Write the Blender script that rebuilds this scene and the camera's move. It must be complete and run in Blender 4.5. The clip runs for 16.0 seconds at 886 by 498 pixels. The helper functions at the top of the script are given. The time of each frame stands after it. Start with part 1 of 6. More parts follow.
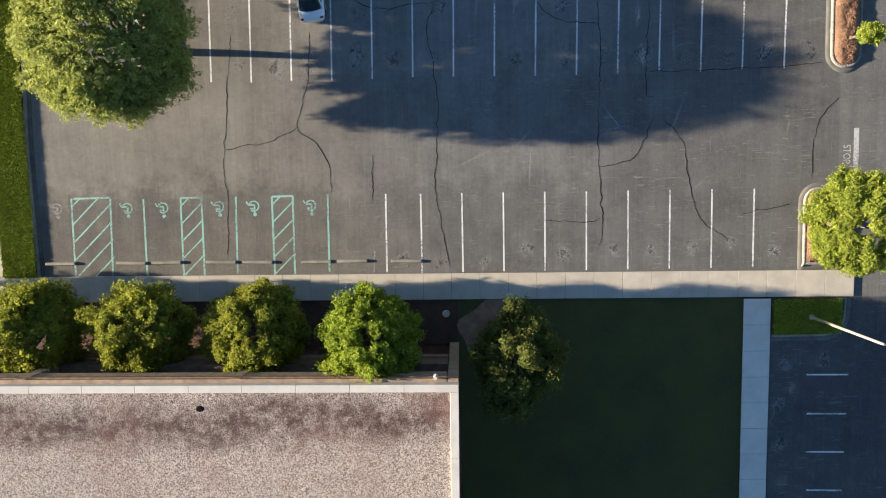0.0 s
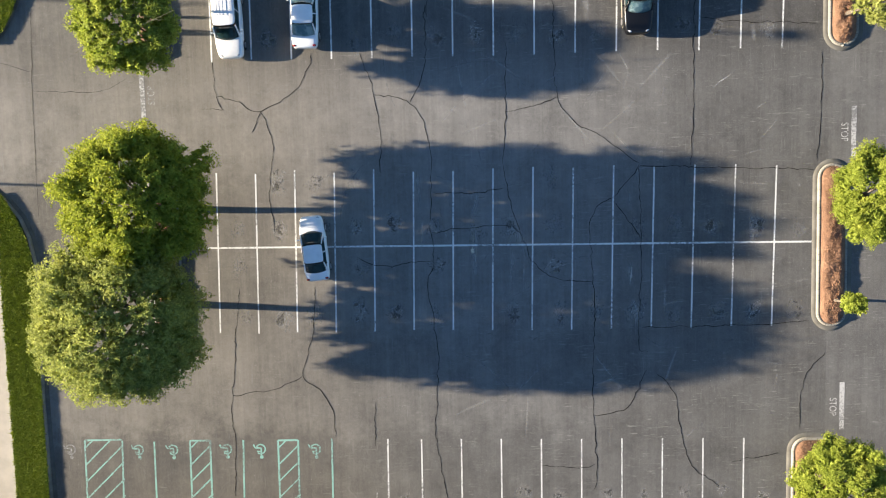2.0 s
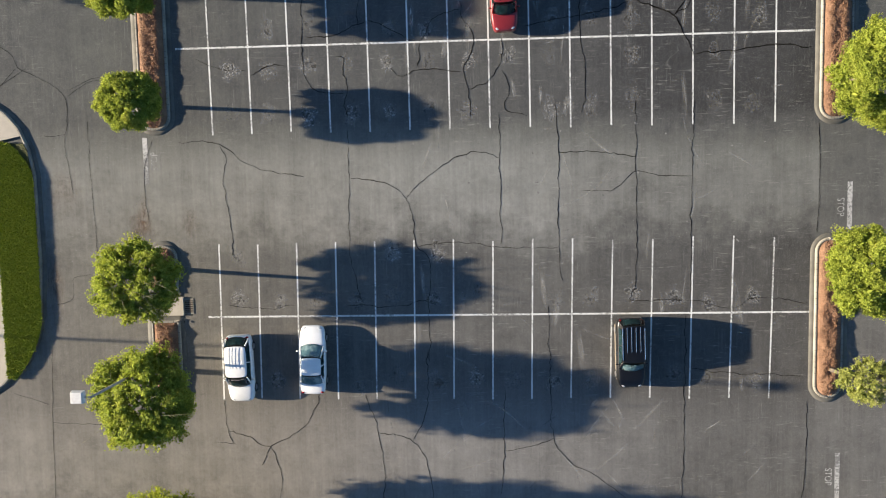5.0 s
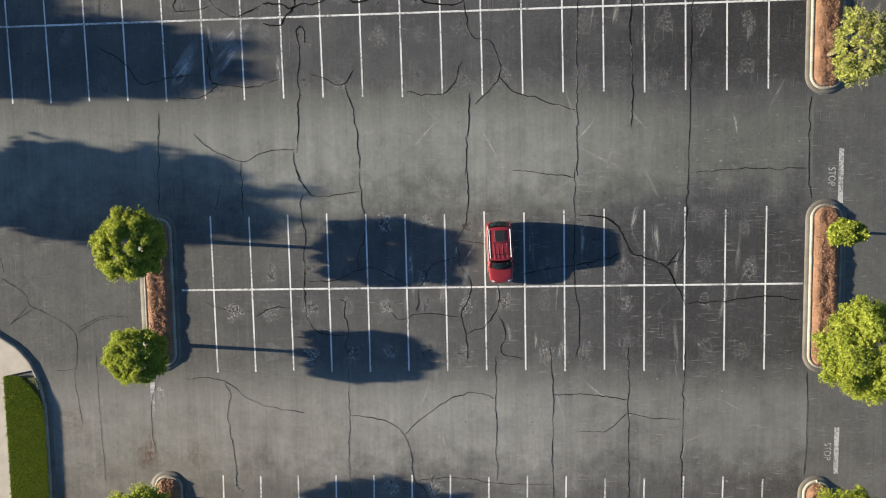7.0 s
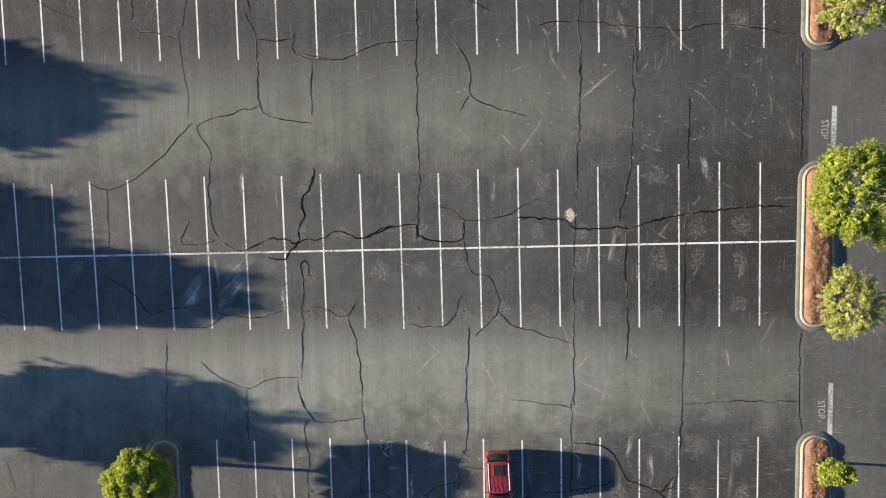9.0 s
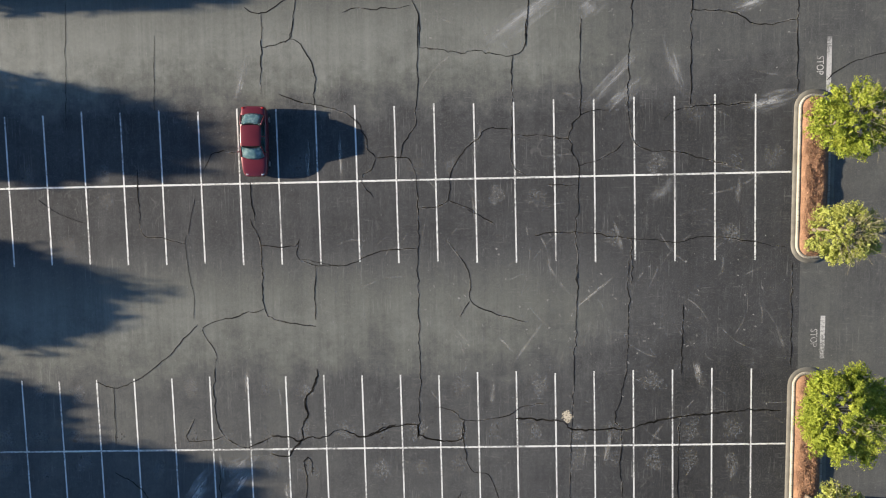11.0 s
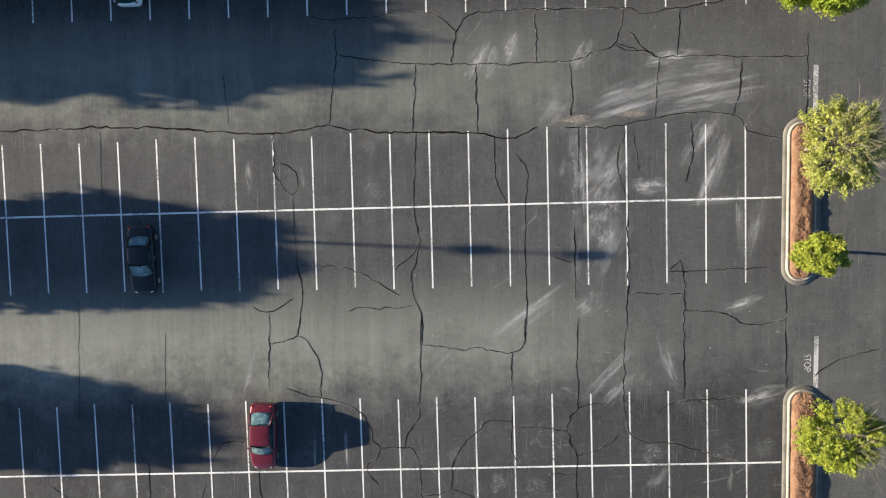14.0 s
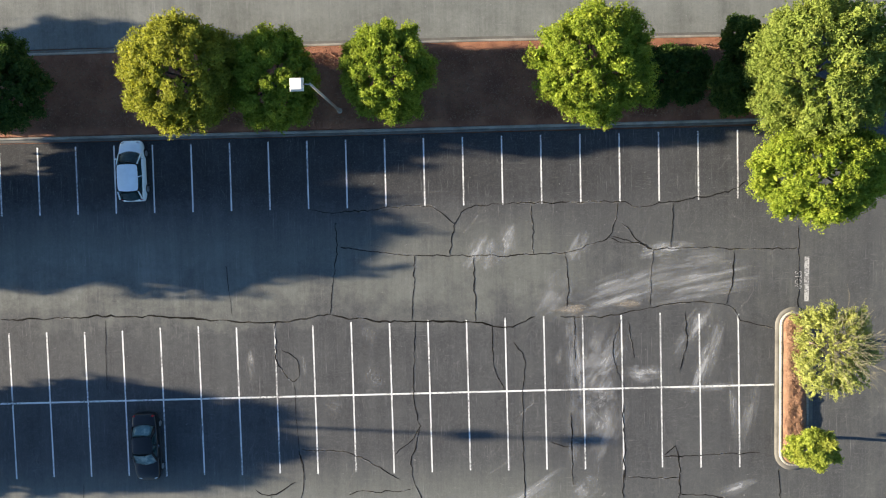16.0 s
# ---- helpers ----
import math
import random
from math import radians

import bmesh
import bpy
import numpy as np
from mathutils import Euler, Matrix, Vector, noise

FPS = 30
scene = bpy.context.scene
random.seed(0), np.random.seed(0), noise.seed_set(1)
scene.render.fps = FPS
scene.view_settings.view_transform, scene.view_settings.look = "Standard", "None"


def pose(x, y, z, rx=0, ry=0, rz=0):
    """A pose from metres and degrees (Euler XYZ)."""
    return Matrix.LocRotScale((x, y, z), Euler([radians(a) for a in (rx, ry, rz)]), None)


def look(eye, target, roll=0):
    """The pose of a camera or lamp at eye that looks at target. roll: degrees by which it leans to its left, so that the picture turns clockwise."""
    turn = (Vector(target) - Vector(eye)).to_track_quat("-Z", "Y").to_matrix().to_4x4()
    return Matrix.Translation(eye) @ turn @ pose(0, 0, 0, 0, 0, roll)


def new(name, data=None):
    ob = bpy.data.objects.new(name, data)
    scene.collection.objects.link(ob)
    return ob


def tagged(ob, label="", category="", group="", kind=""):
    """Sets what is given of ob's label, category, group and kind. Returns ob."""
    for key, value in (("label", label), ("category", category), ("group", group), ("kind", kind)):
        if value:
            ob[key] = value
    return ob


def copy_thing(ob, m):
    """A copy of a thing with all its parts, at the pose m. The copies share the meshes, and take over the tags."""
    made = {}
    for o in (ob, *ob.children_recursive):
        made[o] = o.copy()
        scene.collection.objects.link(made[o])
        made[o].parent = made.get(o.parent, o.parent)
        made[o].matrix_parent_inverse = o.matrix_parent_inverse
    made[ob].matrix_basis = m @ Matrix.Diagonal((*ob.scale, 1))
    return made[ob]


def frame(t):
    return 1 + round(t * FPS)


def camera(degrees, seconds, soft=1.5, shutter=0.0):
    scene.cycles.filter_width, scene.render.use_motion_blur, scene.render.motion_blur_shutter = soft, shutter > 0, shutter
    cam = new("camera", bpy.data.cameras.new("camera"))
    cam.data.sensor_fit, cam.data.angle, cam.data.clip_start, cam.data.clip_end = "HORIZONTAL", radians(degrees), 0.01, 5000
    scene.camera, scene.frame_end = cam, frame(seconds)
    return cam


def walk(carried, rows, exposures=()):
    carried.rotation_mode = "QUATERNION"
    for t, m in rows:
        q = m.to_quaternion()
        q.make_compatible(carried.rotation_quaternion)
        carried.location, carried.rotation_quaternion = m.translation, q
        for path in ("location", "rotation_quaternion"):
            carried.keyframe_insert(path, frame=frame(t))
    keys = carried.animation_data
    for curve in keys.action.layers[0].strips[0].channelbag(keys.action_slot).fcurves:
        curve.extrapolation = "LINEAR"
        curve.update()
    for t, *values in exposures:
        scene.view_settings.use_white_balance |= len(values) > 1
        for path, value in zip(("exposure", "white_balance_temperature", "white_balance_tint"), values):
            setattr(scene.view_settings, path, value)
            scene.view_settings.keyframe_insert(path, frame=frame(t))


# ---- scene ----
cam = camera(65.93, 16.0, soft=1.12)
PATH = [
    (0, -0.212, 6.515, 46.289, -5.363, 1.481, -1.658),
    (0.5, -0.059, 10.895, 46.283, -5.154, 1.528, -1.625),
    (1, 0.148, 15.146, 46.386, -4.876, 1.597, -1.650),
    (1.5, 0.261, 19.145, 46.502, -4.656, 1.614, -1.580),
    (2, 0.376, 22.854, 46.655, -4.370, 1.651, -1.591),
    (2.5, 0.459, 26.642, 46.751, -4.350, 1.695, -1.543),
    (3, 0.502, 30.486, 46.881, -4.426, 1.691, -1.454),
    (3.5, 0.539, 34.366, 46.938, -4.425, 1.671, -1.412),
    (4, 0.590, 38.258, 46.967, -4.289, 1.655, -1.339),
    (4.2, 0.643, 39.809, 46.998, -4.219, 1.671, -1.366),
    (6.3, 1.481, 57.362, 47.217, -4.369, 2.136, -0.909),
    (6.5, 1.539, 59.021, 47.240, -4.347, 2.166, -0.916),
    (7, 1.646, 63.158, 47.230, -4.305, 2.140, -0.876),
    (7.5, 1.723, 67.198, 47.256, -4.207, 2.125, -0.855),
    (8, 1.821, 71.202, 47.301, -4.096, 2.131, -0.860),
    (8.5, 1.820, 75.159, 47.353, -4.051, 2.082, -0.839),
    (9, 1.837, 79.020, 47.392, -4.058, 2.112, -0.846),
    (9.5, 1.816, 82.732, 47.461, -4.049, 2.037, -0.800),
    (10, 1.732, 86.459, 47.550, -4.224, 1.887, -0.774),
    (10.2, 1.681, 87.873, 47.557, -4.218, 1.814, -0.700),
    (12.3, 1.154, 102.165, 47.764, -4.052, 1.091, -0.813),
    (12.5, 1.136, 103.507, 47.786, -4.003, 1.078, -0.864),
    (13, 1.165, 106.837, 47.780, -3.834, 1.098, -0.898),
    (13.5, 1.156, 110.250, 47.847, -3.698, 1.029, -0.910),
    (14, 1.127, 113.569, 47.913, -3.634, 0.929, -0.949),
    (14.5, 1.189, 116.676, 47.954, -3.473, 0.940, -0.953),
    (15, 1.277, 119.775, 47.973, -3.228, 1.010, -1.015),
    (15.5, 1.349, 122.986, 48.012, -3.026, 0.980, -1.097),
    (16, 1.395, 126.318, 48.081, -3.011, 0.868, -1.121),
]
walk(cam, [(t, pose(*place)) for t, *place in PATH], ((0, 1.78), (0.5, 2.02), (1.0, 2.13), (1.5, 2.1), (2.0, 1.97), (2.5, 2.14), (3.0, 2.06), (3.5, 2.03), (4.2, 1.8), (6.3, 1.58), (7.0, 1.58), (7.5, 1.55), (8.5, 1.73), (9.0, 1.74), (10.0, 1.66), (12.5, 1.75), (14, 1.8), (15, 1.87), (16, 2.06)))

# ---------------------------------------------------------------- light
SUN_EL, SUN_AZ = radians(13.0), radians(273.6)
world = bpy.data.worlds.new("sky")
scene.world = world
world.use_nodes = True
wn = world.node_tree
sky = wn.nodes.new("ShaderNodeTexSky")
sky.sky_type, sky.sun_disc = "NISHITA", False
sky.air_density, sky.dust_density, sky.ozone_density = 1.0, 0.6, 4.2
sky.sun_elevation, sky.sun_rotation = SUN_EL, SUN_AZ
wn.links.new(sky.outputs[0], wn.nodes["Background"].inputs[0])
wn.nodes["Background"].inputs[1].default_value = 0.061
sun = new("sun", bpy.data.lights.new("sun", "SUN"))
sun.data.energy, sun.data.angle, sun.data.color = 5.0, radians(0.6), (1.0, 0.86, 0.67)
to_sun = Vector((math.sin(SUN_AZ) * math.cos(SUN_EL), math.cos(SUN_AZ) * math.cos(SUN_EL), math.sin(SUN_EL)))
sun.matrix_world = look(to_sun * 100, (0, 0, 0))


# ---------------------------------------------------------------- materials
class Mat:
    """A node material under construction."""

    def __init__(self, name, rough=0.8, metal=0.0):
        self.mat = bpy.data.materials.new(name)
        self.mat.use_nodes = True
        self.tree = self.mat.node_tree
        self.bsdf = self.tree.nodes["Principled BSDF"]
        self.bsdf.inputs["Roughness"].default_value = rough
        self.bsdf.inputs["Metallic"].default_value = metal
        self.spot = self.tree.nodes.new("ShaderNodeNewGeometry").outputs["Position"]

    def put(self, socket, value):
        if isinstance(value, bpy.types.NodeSocket):
            self.tree.links.new(value, socket)
        else:
            socket.default_value = value

    def node(self, kind, out=0, **given):
        n = self.tree.nodes.new(kind)
        for key, value in given.items():
            if key == "operation":
                n.operation = value
            else:
                self.put(n.inputs[key.replace("_", " ")], value)
        return n.outputs[out]

    def noise(self, scale, detail=4.0, rough=0.6, vector=None, out=0, distortion=0.0):
        return self.node("ShaderNodeTexNoise", out, Vector=vector or self.spot, Scale=scale, Detail=detail, Roughness=rough, Distortion=distortion)

    def math(self, op, a, b=0.0, c=0.0):
        n = self.tree.nodes.new("ShaderNodeMath")
        n.operation = op
        for socket, value in zip(n.inputs, (a, b, c)):
            self.put(socket, value)
        return n.outputs[0]

    def span(self, value, low, high, to_low=0.0, to_high=1.0):
        n = self.tree.nodes.new("ShaderNodeMapRange")
        n.interpolation_type = "SMOOTHSTEP"
        for socket, v in zip(n.inputs, (value, low, high, to_low, to_high)):
            self.put(socket, v)
        return n.outputs[0]

    def mix(self, fac, a, b, how="MIX"):
        n = self.tree.nodes.new("ShaderNodeMix")
        n.data_type, n.blend_type = "RGBA", how
        self.put(n.inputs[0], fac)
        for socket, v in zip((n.inputs[6], n.inputs[7]), (a, b)):
            self.put(socket, v if isinstance(v, bpy.types.NodeSocket) else (*v, 1.0))
        return n.outputs[2]

    def stretch(self, x, y, z, vector=None):
        n = self.tree.nodes.new("ShaderNodeVectorMath")
        n.operation = "MULTIPLY"
        self.put(n.inputs[0], vector or self.spot)
        n.inputs[1].default_value = (x, y, z)
        return n.outputs[0]

    def split(self):
        n = self.tree.nodes.new("ShaderNodeSeparateXYZ")
        self.put(n.inputs[0], self.spot)
        return n.outputs

    def chance(self):
        return self.node("ShaderNodeObjectInfo", 5)

    def island(self):
        return self.node("ShaderNodeNewGeometry", "Random Per Island")

    def local(self):
        return self.node("ShaderNodeTexCoord", 3)

    def colour(self, value):
        self.put(self.bsdf.inputs["Base Color"], value if isinstance(value, bpy.types.NodeSocket) else (*value, 1.0))
        return self

    def bump(self, height, strength=0.4, depth=0.02):
        n = self.tree.nodes.new("ShaderNodeBump")
        n.inputs["Strength"].default_value, n.inputs["Distance"].default_value = strength, depth
        self.put(n.inputs["Height"], height)
        self.put(self.bsdf.inputs["Normal"], n.outputs[0])
        return self

    def rough(self, value):
        self.put(self.bsdf.inputs["Roughness"], value)
        return self


def plain(name, colour, rough=0.6, metal=0.0, vary=0.12, scale=6.0, coat=0.0):
    """A plain finish with slight unevenness and fine relief."""
    m = Mat(name, rough, metal)
    dark = tuple(c * (1 - vary) for c in colour)
    m.colour(m.mix(m.span(m.noise(scale, 5), 0.35, 0.65), dark, colour))
    m.bsdf.inputs["Coat Weight"].default_value = coat
    m.bump(m.noise(scale * 12, 3), 0.1, 0.005)
    return m.mat


# tone of each belt of the car park, from wheels and weather, with tree shade worked into some: south and north edge,
# then the tone in the west, the middle and the east
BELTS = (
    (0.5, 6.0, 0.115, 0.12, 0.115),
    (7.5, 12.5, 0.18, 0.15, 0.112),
    # middle tone raised to lighten the tree shade that covers it
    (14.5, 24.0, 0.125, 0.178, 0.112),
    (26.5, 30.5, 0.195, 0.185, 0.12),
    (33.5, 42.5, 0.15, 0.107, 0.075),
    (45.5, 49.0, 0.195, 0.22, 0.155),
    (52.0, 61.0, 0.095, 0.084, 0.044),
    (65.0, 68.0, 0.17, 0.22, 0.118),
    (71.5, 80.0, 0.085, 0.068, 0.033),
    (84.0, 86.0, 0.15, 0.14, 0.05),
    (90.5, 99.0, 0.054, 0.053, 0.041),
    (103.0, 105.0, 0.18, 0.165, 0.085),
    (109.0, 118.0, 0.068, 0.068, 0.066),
    # west tone raised to lighten the western trees' shade
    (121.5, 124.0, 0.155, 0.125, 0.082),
    # west tone lowered to deepen the tree shade over the back row
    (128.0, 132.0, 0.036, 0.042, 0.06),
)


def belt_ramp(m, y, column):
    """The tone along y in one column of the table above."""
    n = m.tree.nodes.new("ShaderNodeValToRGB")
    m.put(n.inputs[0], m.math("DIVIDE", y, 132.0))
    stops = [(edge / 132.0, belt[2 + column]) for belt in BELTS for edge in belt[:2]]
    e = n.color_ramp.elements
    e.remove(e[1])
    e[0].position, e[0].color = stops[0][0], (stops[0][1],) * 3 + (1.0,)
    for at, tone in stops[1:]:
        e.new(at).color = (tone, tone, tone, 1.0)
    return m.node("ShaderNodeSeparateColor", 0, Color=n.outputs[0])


def asphalt(name, tone=None, far=None):
    """Weathered asphalt; tone: one even tone (and far, its tone in the north), else the belts of the car park."""
    m = Mat(name, 0.9)
    m.bsdf.inputs["Specular IOR Level"].default_value = 0.22
    x, y, _ = m.split()
    big, mid = m.noise(0.13, 7, 0.68), m.noise(0.55, 8, 0.72)
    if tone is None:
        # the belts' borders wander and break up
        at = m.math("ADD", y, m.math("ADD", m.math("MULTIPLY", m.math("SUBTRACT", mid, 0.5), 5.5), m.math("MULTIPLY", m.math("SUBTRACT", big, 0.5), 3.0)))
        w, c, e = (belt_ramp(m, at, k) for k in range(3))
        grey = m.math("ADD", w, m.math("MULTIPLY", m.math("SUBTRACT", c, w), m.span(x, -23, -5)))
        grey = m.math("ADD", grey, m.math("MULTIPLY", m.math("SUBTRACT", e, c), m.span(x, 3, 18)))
    else:
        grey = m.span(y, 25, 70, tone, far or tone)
    rough = m.math("ADD", m.math("MULTIPLY", m.math("SUBTRACT", big, 0.5), 0.95), m.math("MULTIPLY", m.math("SUBTRACT", mid, 0.5), 0.9))
    fine = m.noise(3.4, 8, 0.75)
    rough = m.math("ADD", rough, m.math("MULTIPLY", m.math("SUBTRACT", fine, 0.5), 0.55))
    # paver passes and drips along the rows
    pass_wide = m.noise(1.0, 3, 0.6, m.stretch(0.9, 0.02, 1))
    pass_thin = m.noise(1.0, 5, 0.75, m.stretch(5.0, 0.16, 1))
    rough = m.math("ADD", rough, m.math("MULTIPLY", m.math("SUBTRACT", pass_wide, 0.5), 0.55))
    rough = m.math("ADD", rough, m.math("MULTIPLY", m.math("SUBTRACT", pass_thin, 0.5), 0.5))
    grey = m.math("MULTIPLY", grey, m.math("MAXIMUM", m.math("ADD", 1.0, rough), 0.3))
    # fresh binder is bluish black, worn stone is warm in the south and grey-green further north
    # tint cooled eastward to carry the blue of the tree shade
    south = m.mix(m.span(x, -14, 2), (1.085, 1.0, 0.87), (1.03, 1.0, 0.95))
    worn = m.mix(m.span(y, 30, 64), south, (0.965, 1.0, 0.91))
    fresh = m.mix(m.span(y, 30, 64), (1.04, 1.0, 0.95), (0.975, 1.0, 1.04))
    tint = m.mix(m.span(grey, 0.045, 0.13), fresh, worn)
    both = m.tree.nodes.new("ShaderNodeVectorMath")
    both.operation = "SCALE"
    m.put(both.inputs[0], tint)
    m.put(both.inputs["Scale"], grey)
    c = both.outputs[0]
    # stones and pits in the binder
    grain = m.noise(38, 3, 0.7)
    grit = m.node("ShaderNodeTexVoronoi", 1, Vector=m.spot, Scale=22.0)
    c = m.mix(m.span(m.node("ShaderNodeSeparateColor", 0, Color=grit), 0.6, 1.0, 0.0, 0.12), c, (0.3, 0.295, 0.28))
    c = m.mix(m.span(grain, 0.5, 0.8, 0.0, 0.45), c, (0.015, 0.015, 0.016))
    # turning scuffs
    bend = m.noise(0.35, 2, 0.5, None, 1)
    swirl = m.tree.nodes.new("ShaderNodeVectorMath")
    swirl.operation = "MULTIPLY_ADD"
    m.put(swirl.inputs[0], bend)
    swirl.inputs[1].default_value = (5.0, 5.0, 0.0)
    m.put(swirl.inputs[2], m.spot)
    scratch = m.noise(1.1, 5, 0.7, m.stretch(3.2, 0.28, 1, swirl.outputs[0]))
    scuff = m.math("MULTIPLY", m.span(scratch, 0.57, 0.7), m.span(m.noise(0.12, 3), 0.4, 0.66))
    c = m.mix(m.math("MULTIPLY", scuff, 0.2), c, (0.29, 0.28, 0.26))
    # thin pale scratches: along the rows everywhere, across them where the seal is old
    along = m.noise(1.0, 4, 0.7, m.stretch(11.0, 0.4, 1))
    across = m.noise(1.0, 5, 0.75, m.stretch(0.9, 8.0, 1))
    patchy = m.span(m.noise(0.3, 5, 0.65), 0.42, 0.62)
    c = m.mix(m.math("MULTIPLY", m.math("MULTIPLY", m.span(along, 0.56, 0.7), patchy), 0.34), c, (0.3, 0.3, 0.285))
    aged = m.math("SUBTRACT", 1.0, m.span(y, 62, 74, 0.0, 0.65))
    flake = m.math("MULTIPLY", m.span(across, 0.55, 0.66), m.span(m.noise(0.42, 5, 0.65, m.stretch(0.6, 1.6, 1)), 0.44, 0.6))
    c = m.mix(m.math("MULTIPLY", m.math("MULTIPLY", m.math("MULTIPLY", flake, aged), m.span(x, -14, 8, 0.5, 1.0)), 0.5), c, (0.33, 0.325, 0.3))
    thin = m.noise(0.9, 3, 0.5, m.stretch(7.0, 0.6, 1, swirl.outputs[0]))
    hair = m.math("MULTIPLY", m.span(m.math("ABSOLUTE", m.math("SUBTRACT", thin, 0.5)), 0.0, 0.012, 1.0, 0.0), m.span(m.noise(0.4, 4, 0.7), 0.5, 0.62))
    c = m.mix(m.math("MULTIPLY", hair, 0.13), c, (0.3, 0.29, 0.27))
    # small chipped spots and old drips
    chip = m.node("ShaderNodeTexVoronoi", 0, Vector=m.spot, Scale=1.7)
    c = m.mix(m.math("MULTIPLY", m.span(chip, 0.035, 0.075, 1.0, 0.0), 0.4), c, (0.34, 0.335, 0.32))
    c = m.mix(m.math("MULTIPLY", m.span(m.noise(1.6, 8, 0.8, None, 0, 1.0), 0.6, 0.74), 0.32), c, (0.018, 0.018, 0.02))
    m.colour(c)
    m.bump(m.noise(60, 4, 0.8), 0.5, 0.012)
    return m.mat


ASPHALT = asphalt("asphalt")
LANE = asphalt("lane_asphalt", 0.125, 0.085)
SIDE = asphalt("side_asphalt", 0.078)
ROAD = asphalt("road_surface", 0.17)


def concrete(name, tone, stain=0.3):
    m = Mat(name, 0.85)
    c = m.mix(m.span(m.noise(0.8, 6, 0.65), 0.3, 0.7), tuple(t * (1 - stain) for t in tone), tone)
    c = m.mix(m.math("MULTIPLY", m.span(m.noise(5, 6, 0.75), 0.55, 0.8), 0.4), c, tuple(t * 0.45 for t in tone))
    c = m.mix(m.math("MULTIPLY", m.chance(), 0.3), c, tuple(t * 0.72 for t in tone))
    m.colour(c).bump(m.noise(45, 4), 0.25, 0.01)
    return m.mat


CONCRETE = concrete("pavement_concrete", (0.52, 0.465, 0.38), 0.22)
# pavement concrete paled to brighten the path where it lies in shade
LIFTED_CONCRETE = concrete("path_concrete", (0.72, 0.68, 0.6), 0.12)
GUTTER = concrete("gutter_concrete", (0.15, 0.142, 0.124), 0.5)
KERB = concrete("kerb_concrete", (0.33, 0.305, 0.255), 0.45)


def paint(name, tone, worn):
    m = Mat(name, 0.7)
    rub = m.span(m.math("ADD", m.noise(7, 6, 0.75), m.math("MULTIPLY", m.math("SUBTRACT", m.noise(0.3, 3), 0.5), 0.6)), 0.5 - worn, 0.62 - worn * 0.6, 0.0, 0.85)
    c = m.mix(rub, tone, (0.12, 0.12, 0.115))
    m.colour(c).bump(m.noise(40, 3), 0.2, 0.006)
    return m.mat


WHITE_PAINT = paint("white_line_paint", (0.7, 0.7, 0.675), 0.0)
FADED_PAINT = paint("faded_line_paint", (0.42, 0.42, 0.4), 0.1)
WORN_PAINT = paint("worn_line_paint", (0.5, 0.49, 0.47), 0.07)
GREEN_PAINT = paint("green_line_paint", (0.24, 0.46, 0.4), 0.02)

m = Mat("crack_sealant", 0.95)
m.bsdf.inputs["Specular IOR Level"].default_value = 0.05
m.colour(m.mix(m.span(m.noise(1.5, 5, 0.7), 0.35, 0.7), (0.004, 0.004, 0.004), (0.03, 0.027, 0.024)))
SEAL = m.mat

m = Mat("bark_mulch", 0.95)
chips = m.node("ShaderNodeTexVoronoi", 1, Vector=m.spot, Scale=21.0)
c = m.mix(m.span(m.noise(1.2, 5), 0.35, 0.7), (0.17, 0.092, 0.055), (0.3, 0.175, 0.105))
c = m.mix(0.32, c, m.mix(m.node("ShaderNodeSeparateColor", 0, Color=chips), (0.09, 0.045, 0.027), (0.36, 0.21, 0.13)))
m.colour(c).bump(m.noise(14, 6, 0.8), 0.6, 0.07)
MULCH = m.mat

m = Mat("bark_chip", 0.95)
m.bsdf.inputs["Specular IOR Level"].default_value = 0.1
m.colour(m.mix(m.island(), (0.19, 0.1, 0.06), (0.36, 0.21, 0.13)))
CHIP = m.mat

m = Mat("bed_soil", 0.95)
c = m.mix(m.span(m.noise(0.5, 6), 0.3, 0.7), (0.17, 0.066, 0.036), (0.34, 0.15, 0.08))
c = m.mix(m.span(m.noise(12, 5, 0.8), 0.5, 0.7), c, (0.26, 0.12, 0.068))
m.colour(c).bump(m.noise(11, 6, 0.8), 0.9, 0.1)
SOIL = m.mat

# bed soil colour darkened to stand in for shade along the building front
m = Mat("shaded_mulch", 0.95)
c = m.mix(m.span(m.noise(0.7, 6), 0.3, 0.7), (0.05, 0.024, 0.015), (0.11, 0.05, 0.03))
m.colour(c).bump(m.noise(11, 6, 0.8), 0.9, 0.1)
SHADED_MULCH = m.mat

m = Mat("lawn_turf", 0.9)
c = m.mix(m.span(m.noise(0.35, 5), 0.3, 0.7), (0.032, 0.036, 0.006), (0.058, 0.06, 0.009))
c = m.mix(m.span(m.noise(16, 5, 0.8), 0.4, 0.7), c, (0.085, 0.085, 0.012))
m.colour(c).bump(m.noise(30, 5, 0.8), 1.0, 0.06)
TURF = m.mat

m = Mat("grass_blade", 0.9)
m.colour(m.mix(m.island(), (0.15, 0.2, 0.02), (0.36, 0.39, 0.05)))
m.bsdf.inputs["Specular IOR Level"].default_value = 0.1
m.bsdf.inputs["Transmission Weight"].default_value = 0.0
BLADE = m.mat


